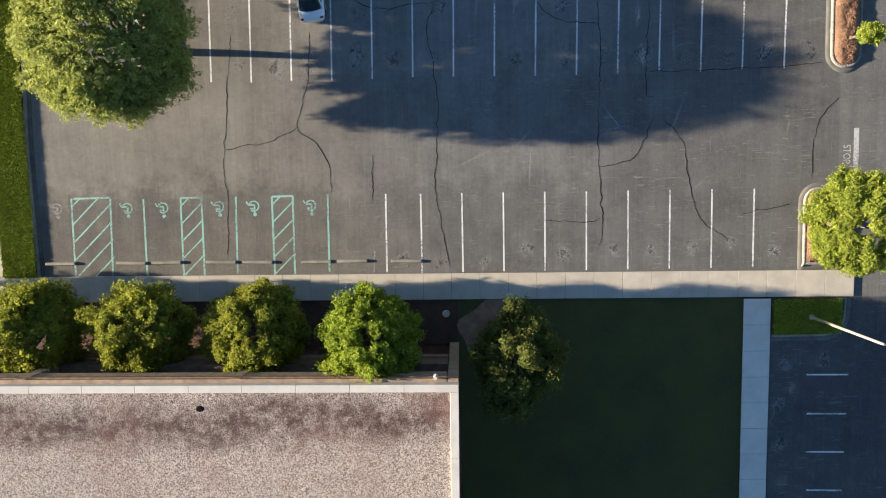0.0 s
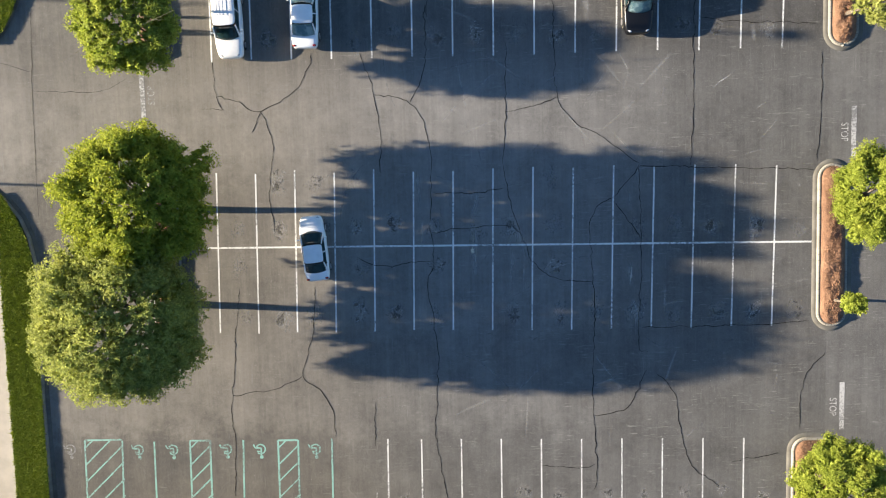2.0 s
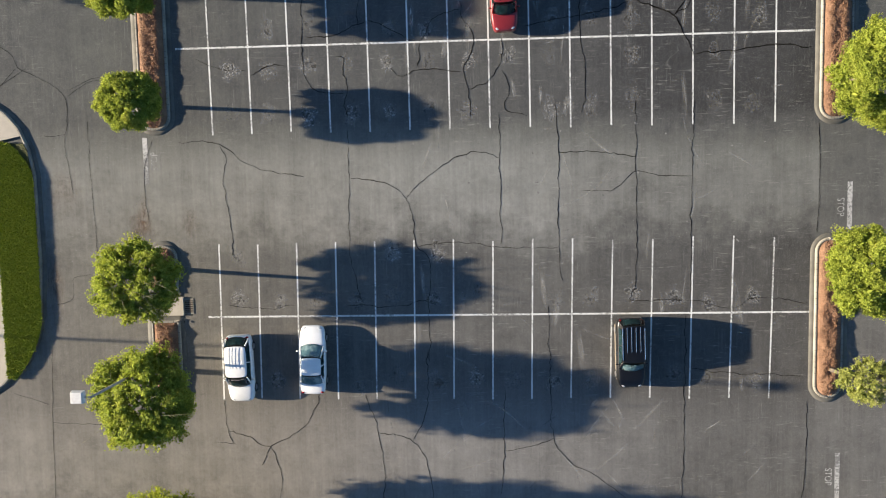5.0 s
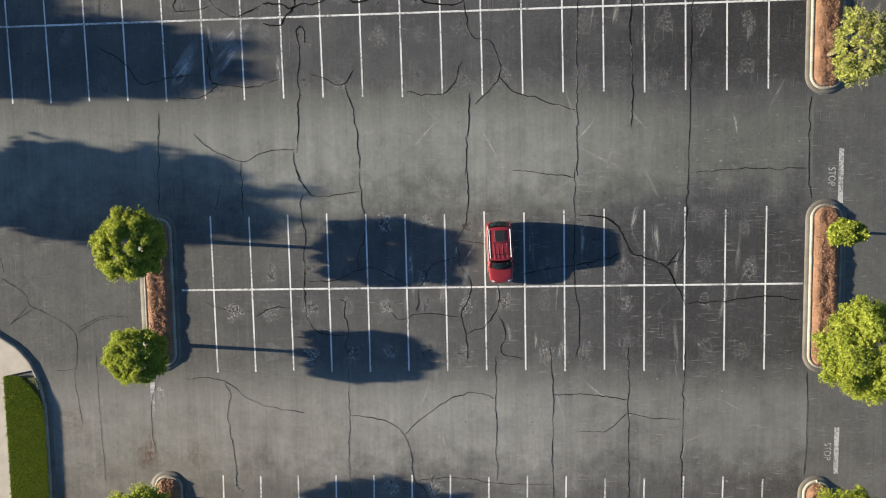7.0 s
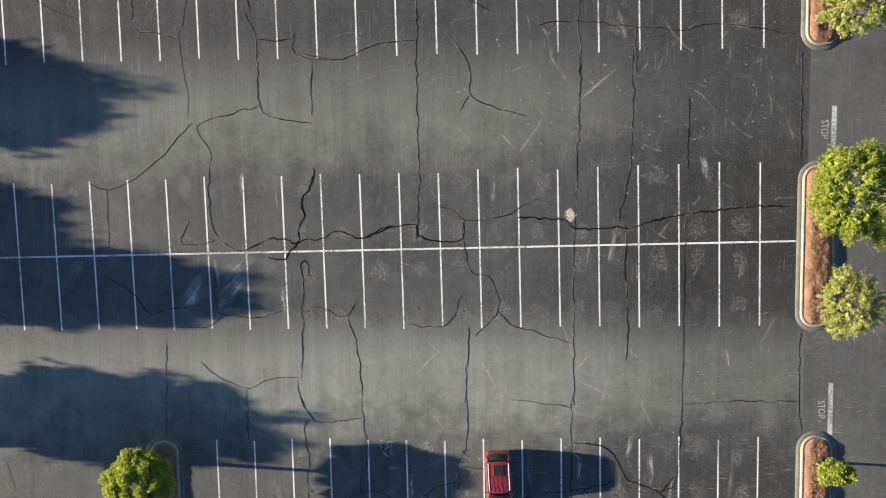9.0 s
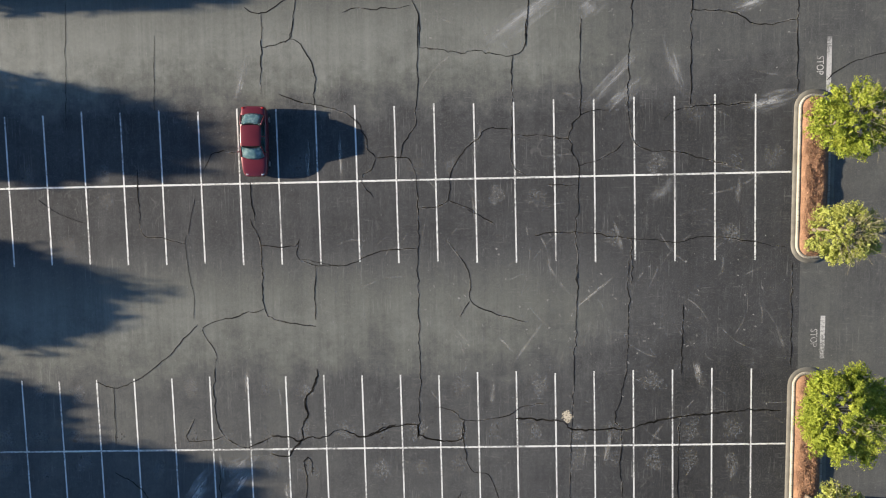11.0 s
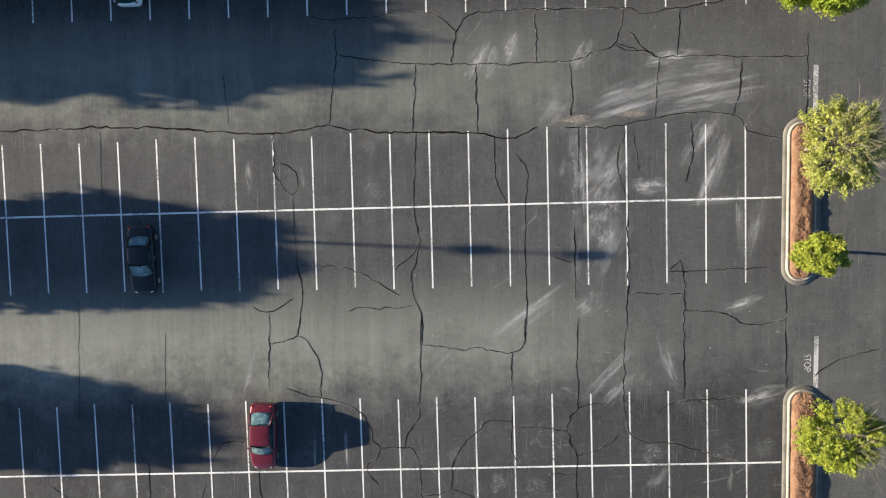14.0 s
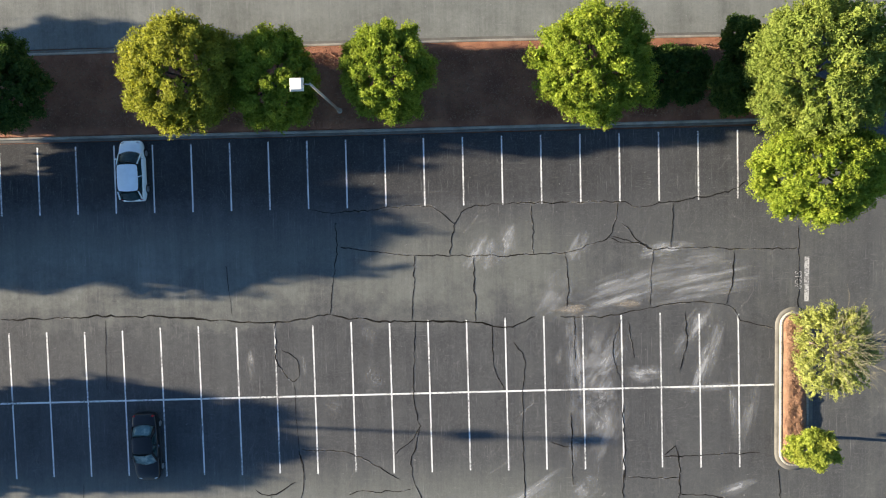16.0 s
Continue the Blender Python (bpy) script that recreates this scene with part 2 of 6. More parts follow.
def leaf(name, dark, light, warm):
    m = Mat(name, 0.75)
    m.bsdf.inputs["Specular IOR Level"].default_value = 0.25
    c = m.mix(m.island(), dark, light)
    c = m.mix(m.math("MULTIPLY", m.span(m.noise(0.9, 3), 0.5, 0.72), 0.55), c, warm)
    c = m.mix(m.math("MULTIPLY", m.chance(), 0.25), c, dark)
    m.colour(c)
    glow = m.tree.nodes.new("ShaderNodeBsdfTranslucent")
    m.put(glow.inputs[0], c)
    join = m.tree.nodes.new("ShaderNodeMixShader")
    join.inputs[0].default_value = 0.48
    m.put(join.inputs[1], m.bsdf.outputs[0])
    m.put(join.inputs[2], glow.outputs[0])
    m.put(m.tree.nodes["Material Output"].inputs[0], join.outputs[0])
    return m.mat


LEAF_BRIGHT = leaf("spring_leaf", (0.21, 0.265, 0.036), (0.45, 0.5, 0.083), (0.515, 0.505, 0.1))
LEAF_PALE = leaf("pale_leaf", (0.26, 0.285, 0.075), (0.5, 0.53, 0.15), (0.54, 0.53, 0.16))
LEAF_GREEN = leaf("green_leaf", (0.15, 0.22, 0.02), (0.36, 0.43, 0.05), (0.42, 0.44, 0.06))
LEAF_SAGE = leaf("sage_leaf", (0.16, 0.215, 0.035), (0.31, 0.37, 0.075), (0.36, 0.38, 0.08))
# leaf colour darkened to carry the shade on the lawn tree
LEAF_SHADED = leaf("shaded_leaf", (0.07, 0.095, 0.02), (0.2, 0.22, 0.05), (0.26, 0.25, 0.06))
LEAF_OLIVE = leaf("olive_leaf", (0.15, 0.175, 0.022), (0.4, 0.415, 0.058), (0.47, 0.43, 0.058))
LEAF_MOSS = leaf("mossy_leaf", (0.22, 0.255, 0.06), (0.46, 0.495, 0.135), (0.5, 0.5, 0.135))
LEAF_GOLD = leaf("golden_leaf", (0.18, 0.2, 0.022), (0.43, 0.44, 0.055), (0.5, 0.45, 0.05))
LEAF_LUSH = leaf("lush_leaf", (0.2, 0.255, 0.03), (0.46, 0.49, 0.066), (0.53, 0.51, 0.075))
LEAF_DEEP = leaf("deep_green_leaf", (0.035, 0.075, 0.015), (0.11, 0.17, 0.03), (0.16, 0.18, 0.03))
BARK = plain("bark", (0.17, 0.135, 0.1), 0.9, vary=0.5, scale=9)
TWIG = plain("bare_twig", (0.22, 0.2, 0.13), 0.9, vary=0.3, scale=9)


# ---------------------------------------------------------------- builders
def mesh_of(bm, name, material, smooth=False):
    me = bpy.data.meshes.new(name)
    bm.normal_update()
    bm.to_mesh(me)
    bm.free()
    if material:
        me.materials.append(material)
    if smooth:
        for p in me.polygons:
            p.use_smooth = True
    return me


def part(name, bm, material, parent=None, label="", smooth=False):
    ob = new(name, mesh_of(bm, name, material, smooth))
    ob.parent = parent
    return tagged(ob, label)


def share(name, me, parent, m):
    """One more object on a mesh that is already made."""
    ob = new(name, me)
    ob.parent = parent
    ob.matrix_basis = m
    return ob


def box(bm, x0, x1, y0, y1, z0, z1, m=None):
    made = bmesh.ops.create_cube(bm, size=1)["verts"]
    bmesh.ops.transform(bm, matrix=(m or Matrix()) @ Matrix.Translation(((x0 + x1) / 2, (y0 + y1) / 2, (z0 + z1) / 2)) @ Matrix.Diagonal((x1 - x0, y1 - y0, z1 - z0, 1)), verts=made)
    return made


def tube(bm, a, b, ra, rb, sides=8):
    """A tapered round bar from a to b."""
    a, b = Vector(a), Vector(b)
    turn = (b - a).to_track_quat("Z", "Y").to_matrix().to_4x4()
    made = bmesh.ops.create_cone(bm, cap_ends=True, segments=sides, radius1=ra, radius2=rb, depth=(b - a).length)["verts"]
    bmesh.ops.transform(bm, matrix=Matrix.Translation((a + b) / 2) @ turn, verts=made)
    return made


def soften(bm, width=0.02, segments=2):
    bmesh.ops.bevel(bm, geom=[e for e in bm.edges if e.calc_face_angle(0) > 0.5], offset=width, segments=segments, affect="EDGES", profile=0.5, clamp_overlap=True)


def slab(bm, outline, z0, z1):
    """A flat plate over an outline, given counter-clockwise."""
    low = [bm.verts.new((x, y, z0)) for x, y in outline]
    high = [bm.verts.new((x, y, z1)) for x, y in outline]
    bm.faces.new(high)
    n = len(outline)
    for i in range(n):
        bm.faces.new((low[i], low[(i + 1) % n], high[(i + 1) % n], high[i]))
    return bm


def rounded(x0, x1, y0, y1, r, steps=8, corners=(1, 1, 1, 1)):
    """The outline of a rounded rectangle; corners: south-west, south-east, north-east, north-west."""
    out = []
    for k, (cx, cy) in enumerate(((x0 + r, y0 + r), (x1 - r, y0 + r), (x1 - r, y1 - r), (x0 + r, y1 - r))):
        if not corners[k]:
            out.append(((x0, x1, x1, x0)[k], (y0, y0, y1, y1)[k]))
            continue
        for i in range(steps + 1):
            a = math.pi * (1 + k / 2) + math.pi / 2 * i / steps
            out.append((cx + r * math.cos(a), cy + r * math.sin(a)))
    return out


def band(bm, rails, closed, heights):
    """A strip between matching outlines (rails), each at its height."""
    rows = [[bm.verts.new((x, y, z)) for x, y in rail] for rail, z in zip(rails, heights)]
    n = len(rails[0])
    for a, b in zip(rows, rows[1:]):
        for i in range(n if closed else n - 1):
            j = (i + 1) % n
            bm.faces.new((a[i], a[j], b[j], b[i]))
    return bm


def inset(outline, d, closed=True):
    """The outline moved d to its left."""
    n, out = len(outline), []
    for i in range(n):
        p = Vector(outline[i - 1] if closed or i else outline[0])
        q = Vector(outline[(i + 1) % n] if closed or i < n - 1 else outline[-1])
        t = (q - p).normalized()
        out.append((outline[i][0] - t.y * d, outline[i][1] + t.x * d))
    return out


def rng(seed):
    return random.Random(seed)

# ---------------------------------------------------------------- ground
bm = bmesh.new()
slab(bm, [(-1500, -1500), (1500, -1500), (1500, 1500), (-1500, 1500)], -0.4, -0.06)
tagged(part("ground", bm, SOIL), "dry brown earth round the car park", "ground", kind="structure")

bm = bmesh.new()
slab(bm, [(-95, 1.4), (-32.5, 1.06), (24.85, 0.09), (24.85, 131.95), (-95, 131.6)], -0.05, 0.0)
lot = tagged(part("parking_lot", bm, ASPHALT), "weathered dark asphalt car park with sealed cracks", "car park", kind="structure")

bm = bmesh.new()
slab(bm, [(24.853, -1.75), (27, -1.78), (95, -2.5), (95, 138.2), (26, 138.3), (26, 132.1), (24.853, 132.0)], -0.05, 0.0)
lane = tagged(part("access_lane", bm, LANE), "brown-grey asphalt access lane beside the planted islands", "road", kind="structure")

bm = bmesh.new()
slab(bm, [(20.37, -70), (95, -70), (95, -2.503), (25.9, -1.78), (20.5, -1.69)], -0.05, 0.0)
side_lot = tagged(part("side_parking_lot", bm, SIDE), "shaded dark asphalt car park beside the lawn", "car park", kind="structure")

bm = bmesh.new()
slab(bm, [(-95, 138.0), (3.5, 138.46), (95, 138.2), (95, 152), (-95, 152)], -0.05, 0.004)
tagged(part("road", bm, ROAD), "pale grey worn concrete street behind the planting bed", "road", kind="structure")

bm = bmesh.new()
slab(bm, [(-95, 132.1), (20.6, 132.4), (26, 132.4), (26, 138.1), (3.5, 138.16), (-95, 137.7)], -0.05, 0.1)
bed = tagged(part("planting_bed", bm, SOIL), "long bed of brown bark mulch and soil", "planting bed", kind="structure")

bm = bmesh.new()
slab(bm, [(-0.6, -70), (18.0, -70), (18.74, -1.63), (-0.6, -1.3)], -0.05, 0.03)
lawn = tagged(part("lawn", bm, TURF), "shaded short green lawn beside the building", "lawn", kind="structure")

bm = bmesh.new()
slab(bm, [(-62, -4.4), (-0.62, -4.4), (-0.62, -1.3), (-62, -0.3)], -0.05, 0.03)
tagged(part("foundation_bed", bm, SHADED_MULCH), "shaded dark mulch bed along the building front", "planting bed", kind="structure")


bm = bmesh.new()
slab(bm, [(-0.55 + 2.6 + 2.6 * math.cos(a) * (1 + 0.12 * math.sin(5 * a)), -3.6 + 2.3 * math.sin(a) * (1 + 0.1 * math.cos(4 * a))) for a in np.linspace(0, 2 * math.pi, 28, endpoint=False)], 0.0, 0.06)
tagged(part("mulch_ring", bm, MULCH), "shaded reddish mulch ring round the lawn tree", "mulch", kind="structure")


def walk_y(x):
    return 0.515 - 0.0163 * x


# ---------------------------------------------------------------- kerbs
def resample(outline, step, closed=True):
    out, n = [], len(outline)
    for i in range(n if closed else n - 1):
        a, b = Vector(outline[i]), Vector(outline[(i + 1) % n])
        k = max(1, round((b - a).length / step))
        out += [tuple(a.lerp(b, j / k)) for j in range(k)]
    return out if closed else out + [outline[-1]]


def kerb_band(outline, closed=True, gutter=0.33, top=0.17, high=0.15):
    """A concrete kerb along an outline whose left side is the planted side."""
    rails = [inset(outline, d, closed) for d in (gutter - 0.02, gutter, gutter + 0.03, gutter + top - 0.02, gutter + top, gutter + top + 0.01)]
    return band(bmesh.new(), rails, closed, (0.0, 0.1, high, high, high - 0.02, -0.02))


def gutter_band(outline, closed=True, gutter=0.33):
    """The shallow concrete pan at a kerb's foot."""
    return band(bmesh.new(), [inset(outline, d, closed) for d in (0, 0.0, gutter - 0.022)], closed, (-0.04, 0.012, 0.008))


def kerb_joints(outline, closed, thing):
    """Thin dark joints across a kerb every three metres."""
    pts = resample(outline, 3.0, closed)
    for i in range(1, len(pts) - 1):
        p, q = Vector(pts[i]), Vector(pts[i + 1])
        t = (q - p).normalized()
        n = Vector((-t.y, t.x))
        bm = bmesh.new()
        m = Matrix(((t.x, n.x, 0, p.x), (t.y, n.y, 0, p.y), (0, 0, 1, 0), (0, 0, 0, 1)))
        box(bm, -0.006, 0.006, 0.345, 0.49, 0.1, 0.152, m)
        part("joint", bm, SEAL, thing)


def lerp(a, b, t):
    return a + (b - a) * t


def half_width(x0, x1, y0, y1, r, corners, y, edge):
    """Half the width at y of a rounded island, less an edge."""
    w, rr = (x1 - x0) / 2 - edge, max(r - edge, 0.05)
    d, rounded_end = (y - y0 - edge, corners[0]) if y < (y0 + y1) / 2 else (y1 - edge - y, corners[2])
    if not rounded_end or d >= rr:
        return w
    return w - rr + math.sqrt(max(rr * rr - (rr - max(d, 0)) ** 2, 0.0004))


def mulch_height(x, y, rim, mound):
    p = Vector((x, y, 0))
    rise = min(rim / 0.55, 1.0)
    lumps = 0.1 * noise.noise(p * 1.3) + 0.05 * noise.noise(p * 3.1) + 0.022 * noise.noise(p * 7.0)
    return 0.09 + (1 - (1 - rise) ** 2) * (mound - 0.08) + lumps * (0.25 + 0.75 * rise)


def chips(thing, x0, x1, y0, y1, r, corners, mound):
    """Loose bark chips strewn over a mound."""
    g = np.random.default_rng(int(y0 * 10) + 5)
    n = int((x1 - x0) * (y1 - y0) * 190)
    p = []
    for x, y in zip(g.uniform(x0 + 0.52, x1 - 0.52, n), g.uniform(y0 + 0.52, y1 - 0.52, n)):
        rim = half_width(x0, x1, y0, y1, r, corners, y, 0.52) - abs(x - (x0 + x1) / 2)
        if rim > 0.02:
            p.append((x, y, mulch_height(x, y, min(rim, y - y0 - 0.5, y1 - 0.5 - y), mound) + g.uniform(0.0, 0.03)))
    p, n = np.array(p), len(p)
    a = g.normal(size=(n, 3)) * (1, 1, 0.45)
    a /= np.linalg.norm(a, axis=1)[:, None]
    c = np.cross(a, g.normal(size=(n, 3)))
    c /= np.linalg.norm(c, axis=1)[:, None]
    a *= g.uniform(0.02, 0.05, (n, 1))
    c *= g.uniform(0.01, 0.022, (n, 1))
    v = np.stack([p - a - c, p + a - c, p + a + c, p - a + c], 1)
    me = bpy.data.meshes.new("bark_chips")
    me.from_pydata(v.reshape(-1, 3).tolist(), [], np.arange(4 * n).reshape(-1, 4).tolist())
    me.materials.append(CHIP)
    ob = new("bark_chips", me)
    ob.parent = thing
    tagged(ob, "loose reddish bark chips", kind="stuff")


def island(name, x0, x1, y0, y1, label, r=1.28, corners=(1, 1, 1, 1), mound=0.32, cuts=()):
    thing = new(name)
    tagged(thing, label, "traffic island", "planted islands", kind="structure")
    outline = resample(rounded(x0, x1, y0, y1, r, 8, corners), 0.4)
    part("kerb", kerb_band(outline), KERB, thing, "pale concrete kerb", True)
    part("gutter", gutter_band(outline), GUTTER, thing, "stained concrete gutter pan", True)
    kerb_joints(outline, True, thing)
    bm = bmesh.new()
    ny, nx, last = int((y1 - y0 - 0.98) / 0.11), 18, None
    for j in range(ny + 1):
        y = lerp(y0 + 0.49, y1 - 0.49, j / ny)
        hw = half_width(x0, x1, y0, y1, r, corners, y, 0.48)
        row = []
        for i in range(nx + 1):
            u = 2 * i / nx - 1
            x = (x0 + x1) / 2 + u * hw
            row.append(bm.verts.new((x, y, mulch_height(x, y, max(min(hw * (1 - abs(u)), y - y0 - 0.49, y1 - 0.49 - y), 0), mound))))
        if last:
            for i in range(nx):
                bm.faces.new((last[i], last[i + 1], row[i + 1], row[i]))
        last = row
    part("mulch", bm, MULCH, thing, "reddish-brown bark mulch mound", True)
    chips(thing, x0, x1, y0, y1, r, corners, mound)
    return thing


def strew(thing, x0, x1, y0, y1, top, each, seed):
    """Shredded bark lying loose over a flat bed."""
    g = np.random.default_rng(seed)
    n = int((x1 - x0) * (y1 - y0) * each)
    p = np.stack([g.uniform(x0, x1, n), g.uniform(y0, y1, n), top + g.uniform(0.0, 0.045, n)], 1)
    a = g.normal(size=(n, 3)) * (1, 1, 0.5)
    a /= np.linalg.norm(a, axis=1)[:, None]
    c = np.cross(a, g.normal(size=(n, 3)))
    c /= np.linalg.norm(c, axis=1)[:, None]
    a *= g.uniform(0.03, 0.085, (n, 1))
    c *= g.uniform(0.012, 0.03, (n, 1))
    v = np.stack([p - a - c, p + a - c, p + a + c, p - a + c], 1)
    me = bpy.data.meshes.new("shredded_bark")
    me.from_pydata(v.reshape(-1, 3).tolist(), [], np.arange(4 * n).reshape(-1, 4).tolist())
    me.materials.append(CHIP)
    ob = new("shredded_bark", me)
    ob.parent = thing
    tagged(ob, "loose reddish shredded bark", kind="stuff")


strew(bed, -34, 22, 132.75, 137.6, 0.11, 85, 3)


for x0, x1, y0, y1 in ((23.82, 26.45, 13.08, 24.72), (24.36, 26.95, 31.74, 43.47), (24.45, 27.22, 50.75, 62.7), (24.18, 27.0, 69.68, 81.38), (24.16, 27.0, 88.67, 100.53), (23.88, 26.55, 107.58, 119.27)):
    island("traffic_island", x0, x1, y0, y1, "long rounded concrete-kerbed island filled with reddish bark mulch")
island("corner_island", 22.28, 25.95, 0.16, 6.0, "kerbed mulch island at the pavement corner", corners=(0, 0, 1, 1))
island("traffic_island", -21.68, -18.93, 51.1, 62.4, "long rounded concrete-kerbed island filled with reddish bark mulch")
island("traffic_island", -21.62, -18.93, 39.85, 43.8, "short kerbed mulch island beside a drain", r=1.2, corners=(0, 0, 1, 1))
island("traffic_island", -21.62, -18.93, 32.2, 38.5, "kerbed mulch island beside a concrete drain slab", r=1.2, corners=(1, 1, 0, 0))
island("traffic_island", -21.65, -18.93, 13.4, 24.9, "long rounded concrete-kerbed island under large trees")

# drain slab between two islands
slab_thing = tagged(new("drain_slab"), "concrete drain slab with a dark iron grate", "drain")
bm = bmesh.new()
slab(bm, [(-21.5, 38.52), (-18.95, 38.52), (-18.95, 39.82), (-21.5, 39.82)], -0.02, 0.14)
soften(bm, 0.02)
part("slab", bm, CONCRETE, slab_thing)
bm = bmesh.new()
box(bm, -18.93, -18.25, 38.6, 39.7, -0.02, 0.03)
part("frame", bm, KERB, slab_thing)
IRON = plain("rusty_iron", (0.06, 0.04, 0.03), 0.7, 0.6, 0.5)
for i in range(7):
    bm = bmesh.new()
    box(bm, -18.86, -18.32, 38.72 + i * 0.13, 38.78 + i * 0.13, 0.034, 0.05)
    part("grate_bar", bm, IRON, slab_thing, "rusty iron bar")


# ---------------------------------------------------------------- west verges
def blades(name, outline_test, x0, x1, y0, y1, count, z, seed, tall=0.13):
    r = np.random.default_rng(seed)
    p = np.stack([r.uniform(x0, x1, count), r.uniform(y0, y1, count)], 1)
    p = p[[outline_test(a, b) for a, b in p]]
    n = len(p)
    ang, hgt, wid = r.uniform(0, 2 * np.pi, n), r.uniform(0.6, 1.2, n) * tall, r.uniform(0.03, 0.07, n)
    lean = r.normal(0, 0.09, (n, 2))
    side = np.stack([np.cos(ang), np.sin(ang)], 1) * wid[:, None]
    v = np.zeros((n, 3, 3))
    v[:, 0, :2], v[:, 1, :2], v[:, 2, :2] = p - side, p + side, p + lean
    v[:, :2, 2], v[:, 2, 2] = z, z + hgt
    me = bpy.data.meshes.new(name)
    me.from_pydata(v.reshape(-1, 3).tolist(), [], np.arange(3 * n).reshape(-1, 3).tolist())
    me.materials.append(BLADE)
    return new(name, me)


def verge(kerb_line, grass, paving, label):
    thing = tagged(new("grass_verge"), label, "verge", kind="structure")
    line = resample(kerb_line, 0.5, False)
    part("kerb", kerb_band(line, False), KERB, thing, "grey concrete kerb", True)
    part("gutter", gutter_band(line, False), GUTTER, thing, "stained concrete gutter pan", True)
    kerb_joints(kerb_line, False, thing)
    bm = bmesh.new()
    slab(bm, grass, -0.04, 0.17)
    part("turf", bm, TURF, thing, "bright green grass strip")
    if paving:
        bm = bmesh.new()
        slab(bm, paving, -0.04, 0.15)
        part("paving", bm, CONCRETE, thing, "pale concrete paving")
    return thing


# kerb lines run so that the planted side lies on their left
south_line = [(-29.17, 0.98), (-29.25, 9.8), (-29.0, 17.0), (-29.08, 18.9), (-29.45, 21.0), (-30.0, 22.4), (-31.0, 23.7), (-32.6, 25.0), (-36, 26.0)]
south_in = inset(resample(south_line, 0.5, False), 0.5, False)
verge(south_line, [(-31.95, 0.98)] + [p for p in south_in if p[0] > -31.8] + [(-31.75, 19.5)], [(-32.0, 1.0), (-31.8, 19.55)] + [p for p in south_in if p[0] < -31.7] + [(-60, 25), (-60, 1.4)], "strip of bright green grass behind a curved kerb")
north_line = [(-36, 31.6), (-33.6, 32.4), (-32.0, 33.4), (-30.2, 35.3), (-29.3, 37.0), (-28.85, 38.8), (-28.6, 42.5), (-28.64, 48.6), (-28.95, 50.4), (-29.6, 52.0), (-30.6, 53.2), (-32.1, 54.2), (-36, 55.4)]
north_in = inset(resample(north_line, 0.5, False), 0.5, False)
grass_north = [(-31.7, 34.3)] + [p for p in north_in if p[0] > -31.65 and p[1] < 50.9] + [(-31.9, 50.85)]
verge(north_line, grass_north, [(-31.75, 34.35), (-31.95, 50.85)] + [p for p in north_in if p[1] > 50.9] + [(-60, 56), (-60, 31)] + [p for p in north_in if p[0] < -31.7 and p[1] < 34.5], "strip of bright green grass behind a kerb curved at both ends")


def in_south(x, y):
    right = -29.68 if y < 18 else -29.6 - (y - 18) ** 2 * 0.055
    return -32 < x < right


def in_north(x, y):
    right = -29.1 - (max(0, 39 - y) ** 2 + max(0, y - 48) ** 2 * 2.2) * 0.09
    return -31.85 < x < right


tagged(blades("grass_blades", in_south, -32, -29, 1.0, 24, 60000, 0.165, 3), "bright yellow-green grass blades", "grass", kind="stuff")
tagged(blades("grass_blades", in_north, -32, -29, 34.2, 50.85, 52000, 0.165, 4), "bright yellow-green grass blades", "grass", kind="stuff")

# kerbs of the long bed
for name, line in (("bed_kerb", [(-95, 131.62), (-30, 131.84), (-2.5, 131.92), (10.4, 132.0), (24.84, 132.1)]), ("street_kerb", [(95, 138.2), (22, 138.42), (3.5, 138.5), (-7.5, 138.45), (-27, 138.25), (-95, 138.0)])):
    ob = part(name, kerb_band(resample(line, 1.0, False), False, 0.2, 0.17), KERB, None, "", True)
    tagged(ob, "pale concrete kerb along the mulch bed", "kerb", kind="structure")
    part("gutter", gutter_band(resample(line, 1.0, False), False, 0.2), GUTTER, ob, "stained concrete gutter pan", True)

# kerbed grass corner by the side car park
corner = [(20.6, -4.7), (24.2, -4.72), (25.0, -4.5), (25.6, -3.9), (25.84, -3.2), (25.9, -1.8)]
verge(corner, [(20.6, -1.72)] + inset(resample(corner, 0.4, False), 0.5, False) + [(25.4, -1.82)], None, "small kerbed grass corner beside the path")

tagged(blades("grass_blades", lambda x, y: x < 25.2 and (y > -4.1 or x < 24.6), 20.7, 25.3, -4.2, -1.85, 9000, 0.165, 6), "half-shaded green grass blades", "grass", kind="stuff")

# ---------------------------------------------------------------- pavement
pavement = tagged(new("pavement"), "pale concrete pavement of jointed slabs", "pavement", kind="structure")
bm = bmesh.new()
slab(bm, [(-62, 1.5 - 1.78), (26, walk_y(26) - 1.8), (26, walk_y(26)), (-62, 1.5)], -0.05, 0.1)
part("bedding", bm, SEAL, pavement)
tilt = math.atan(-0.0163)
bm = bmesh.new()
box(bm, 0, 1.915, -1.79, 0, -0.04, 0.15)
soften(bm, 0.012, 1)
slab_mesh = mesh_of(bm, "slab", CONCRETE)
for i in range(-30, 14):
    x = i * 1.93 - 0.99
    if x < 25:
        share("slab", slab_mesh, pavement, Matrix.Translation((x, walk_y(x), 0)) @ Matrix.Rotation(tilt, 4, "Z"))
path = tagged(new("garden_path"), "straight concrete path of jointed slabs across the grass", "path", kind="structure")
bm = bmesh.new()
slab(bm, [(17.9, -70), (19.75, -70), (20.5, -1.7), (18.75, -1.65)], -0.05, 0.06)
part("bedding", bm, SEAL, path)
bm = bmesh.new()
box(bm, 0, 1.8, 0, 1.79, -0.04, 0.11)
soften(bm, 0.012, 1)
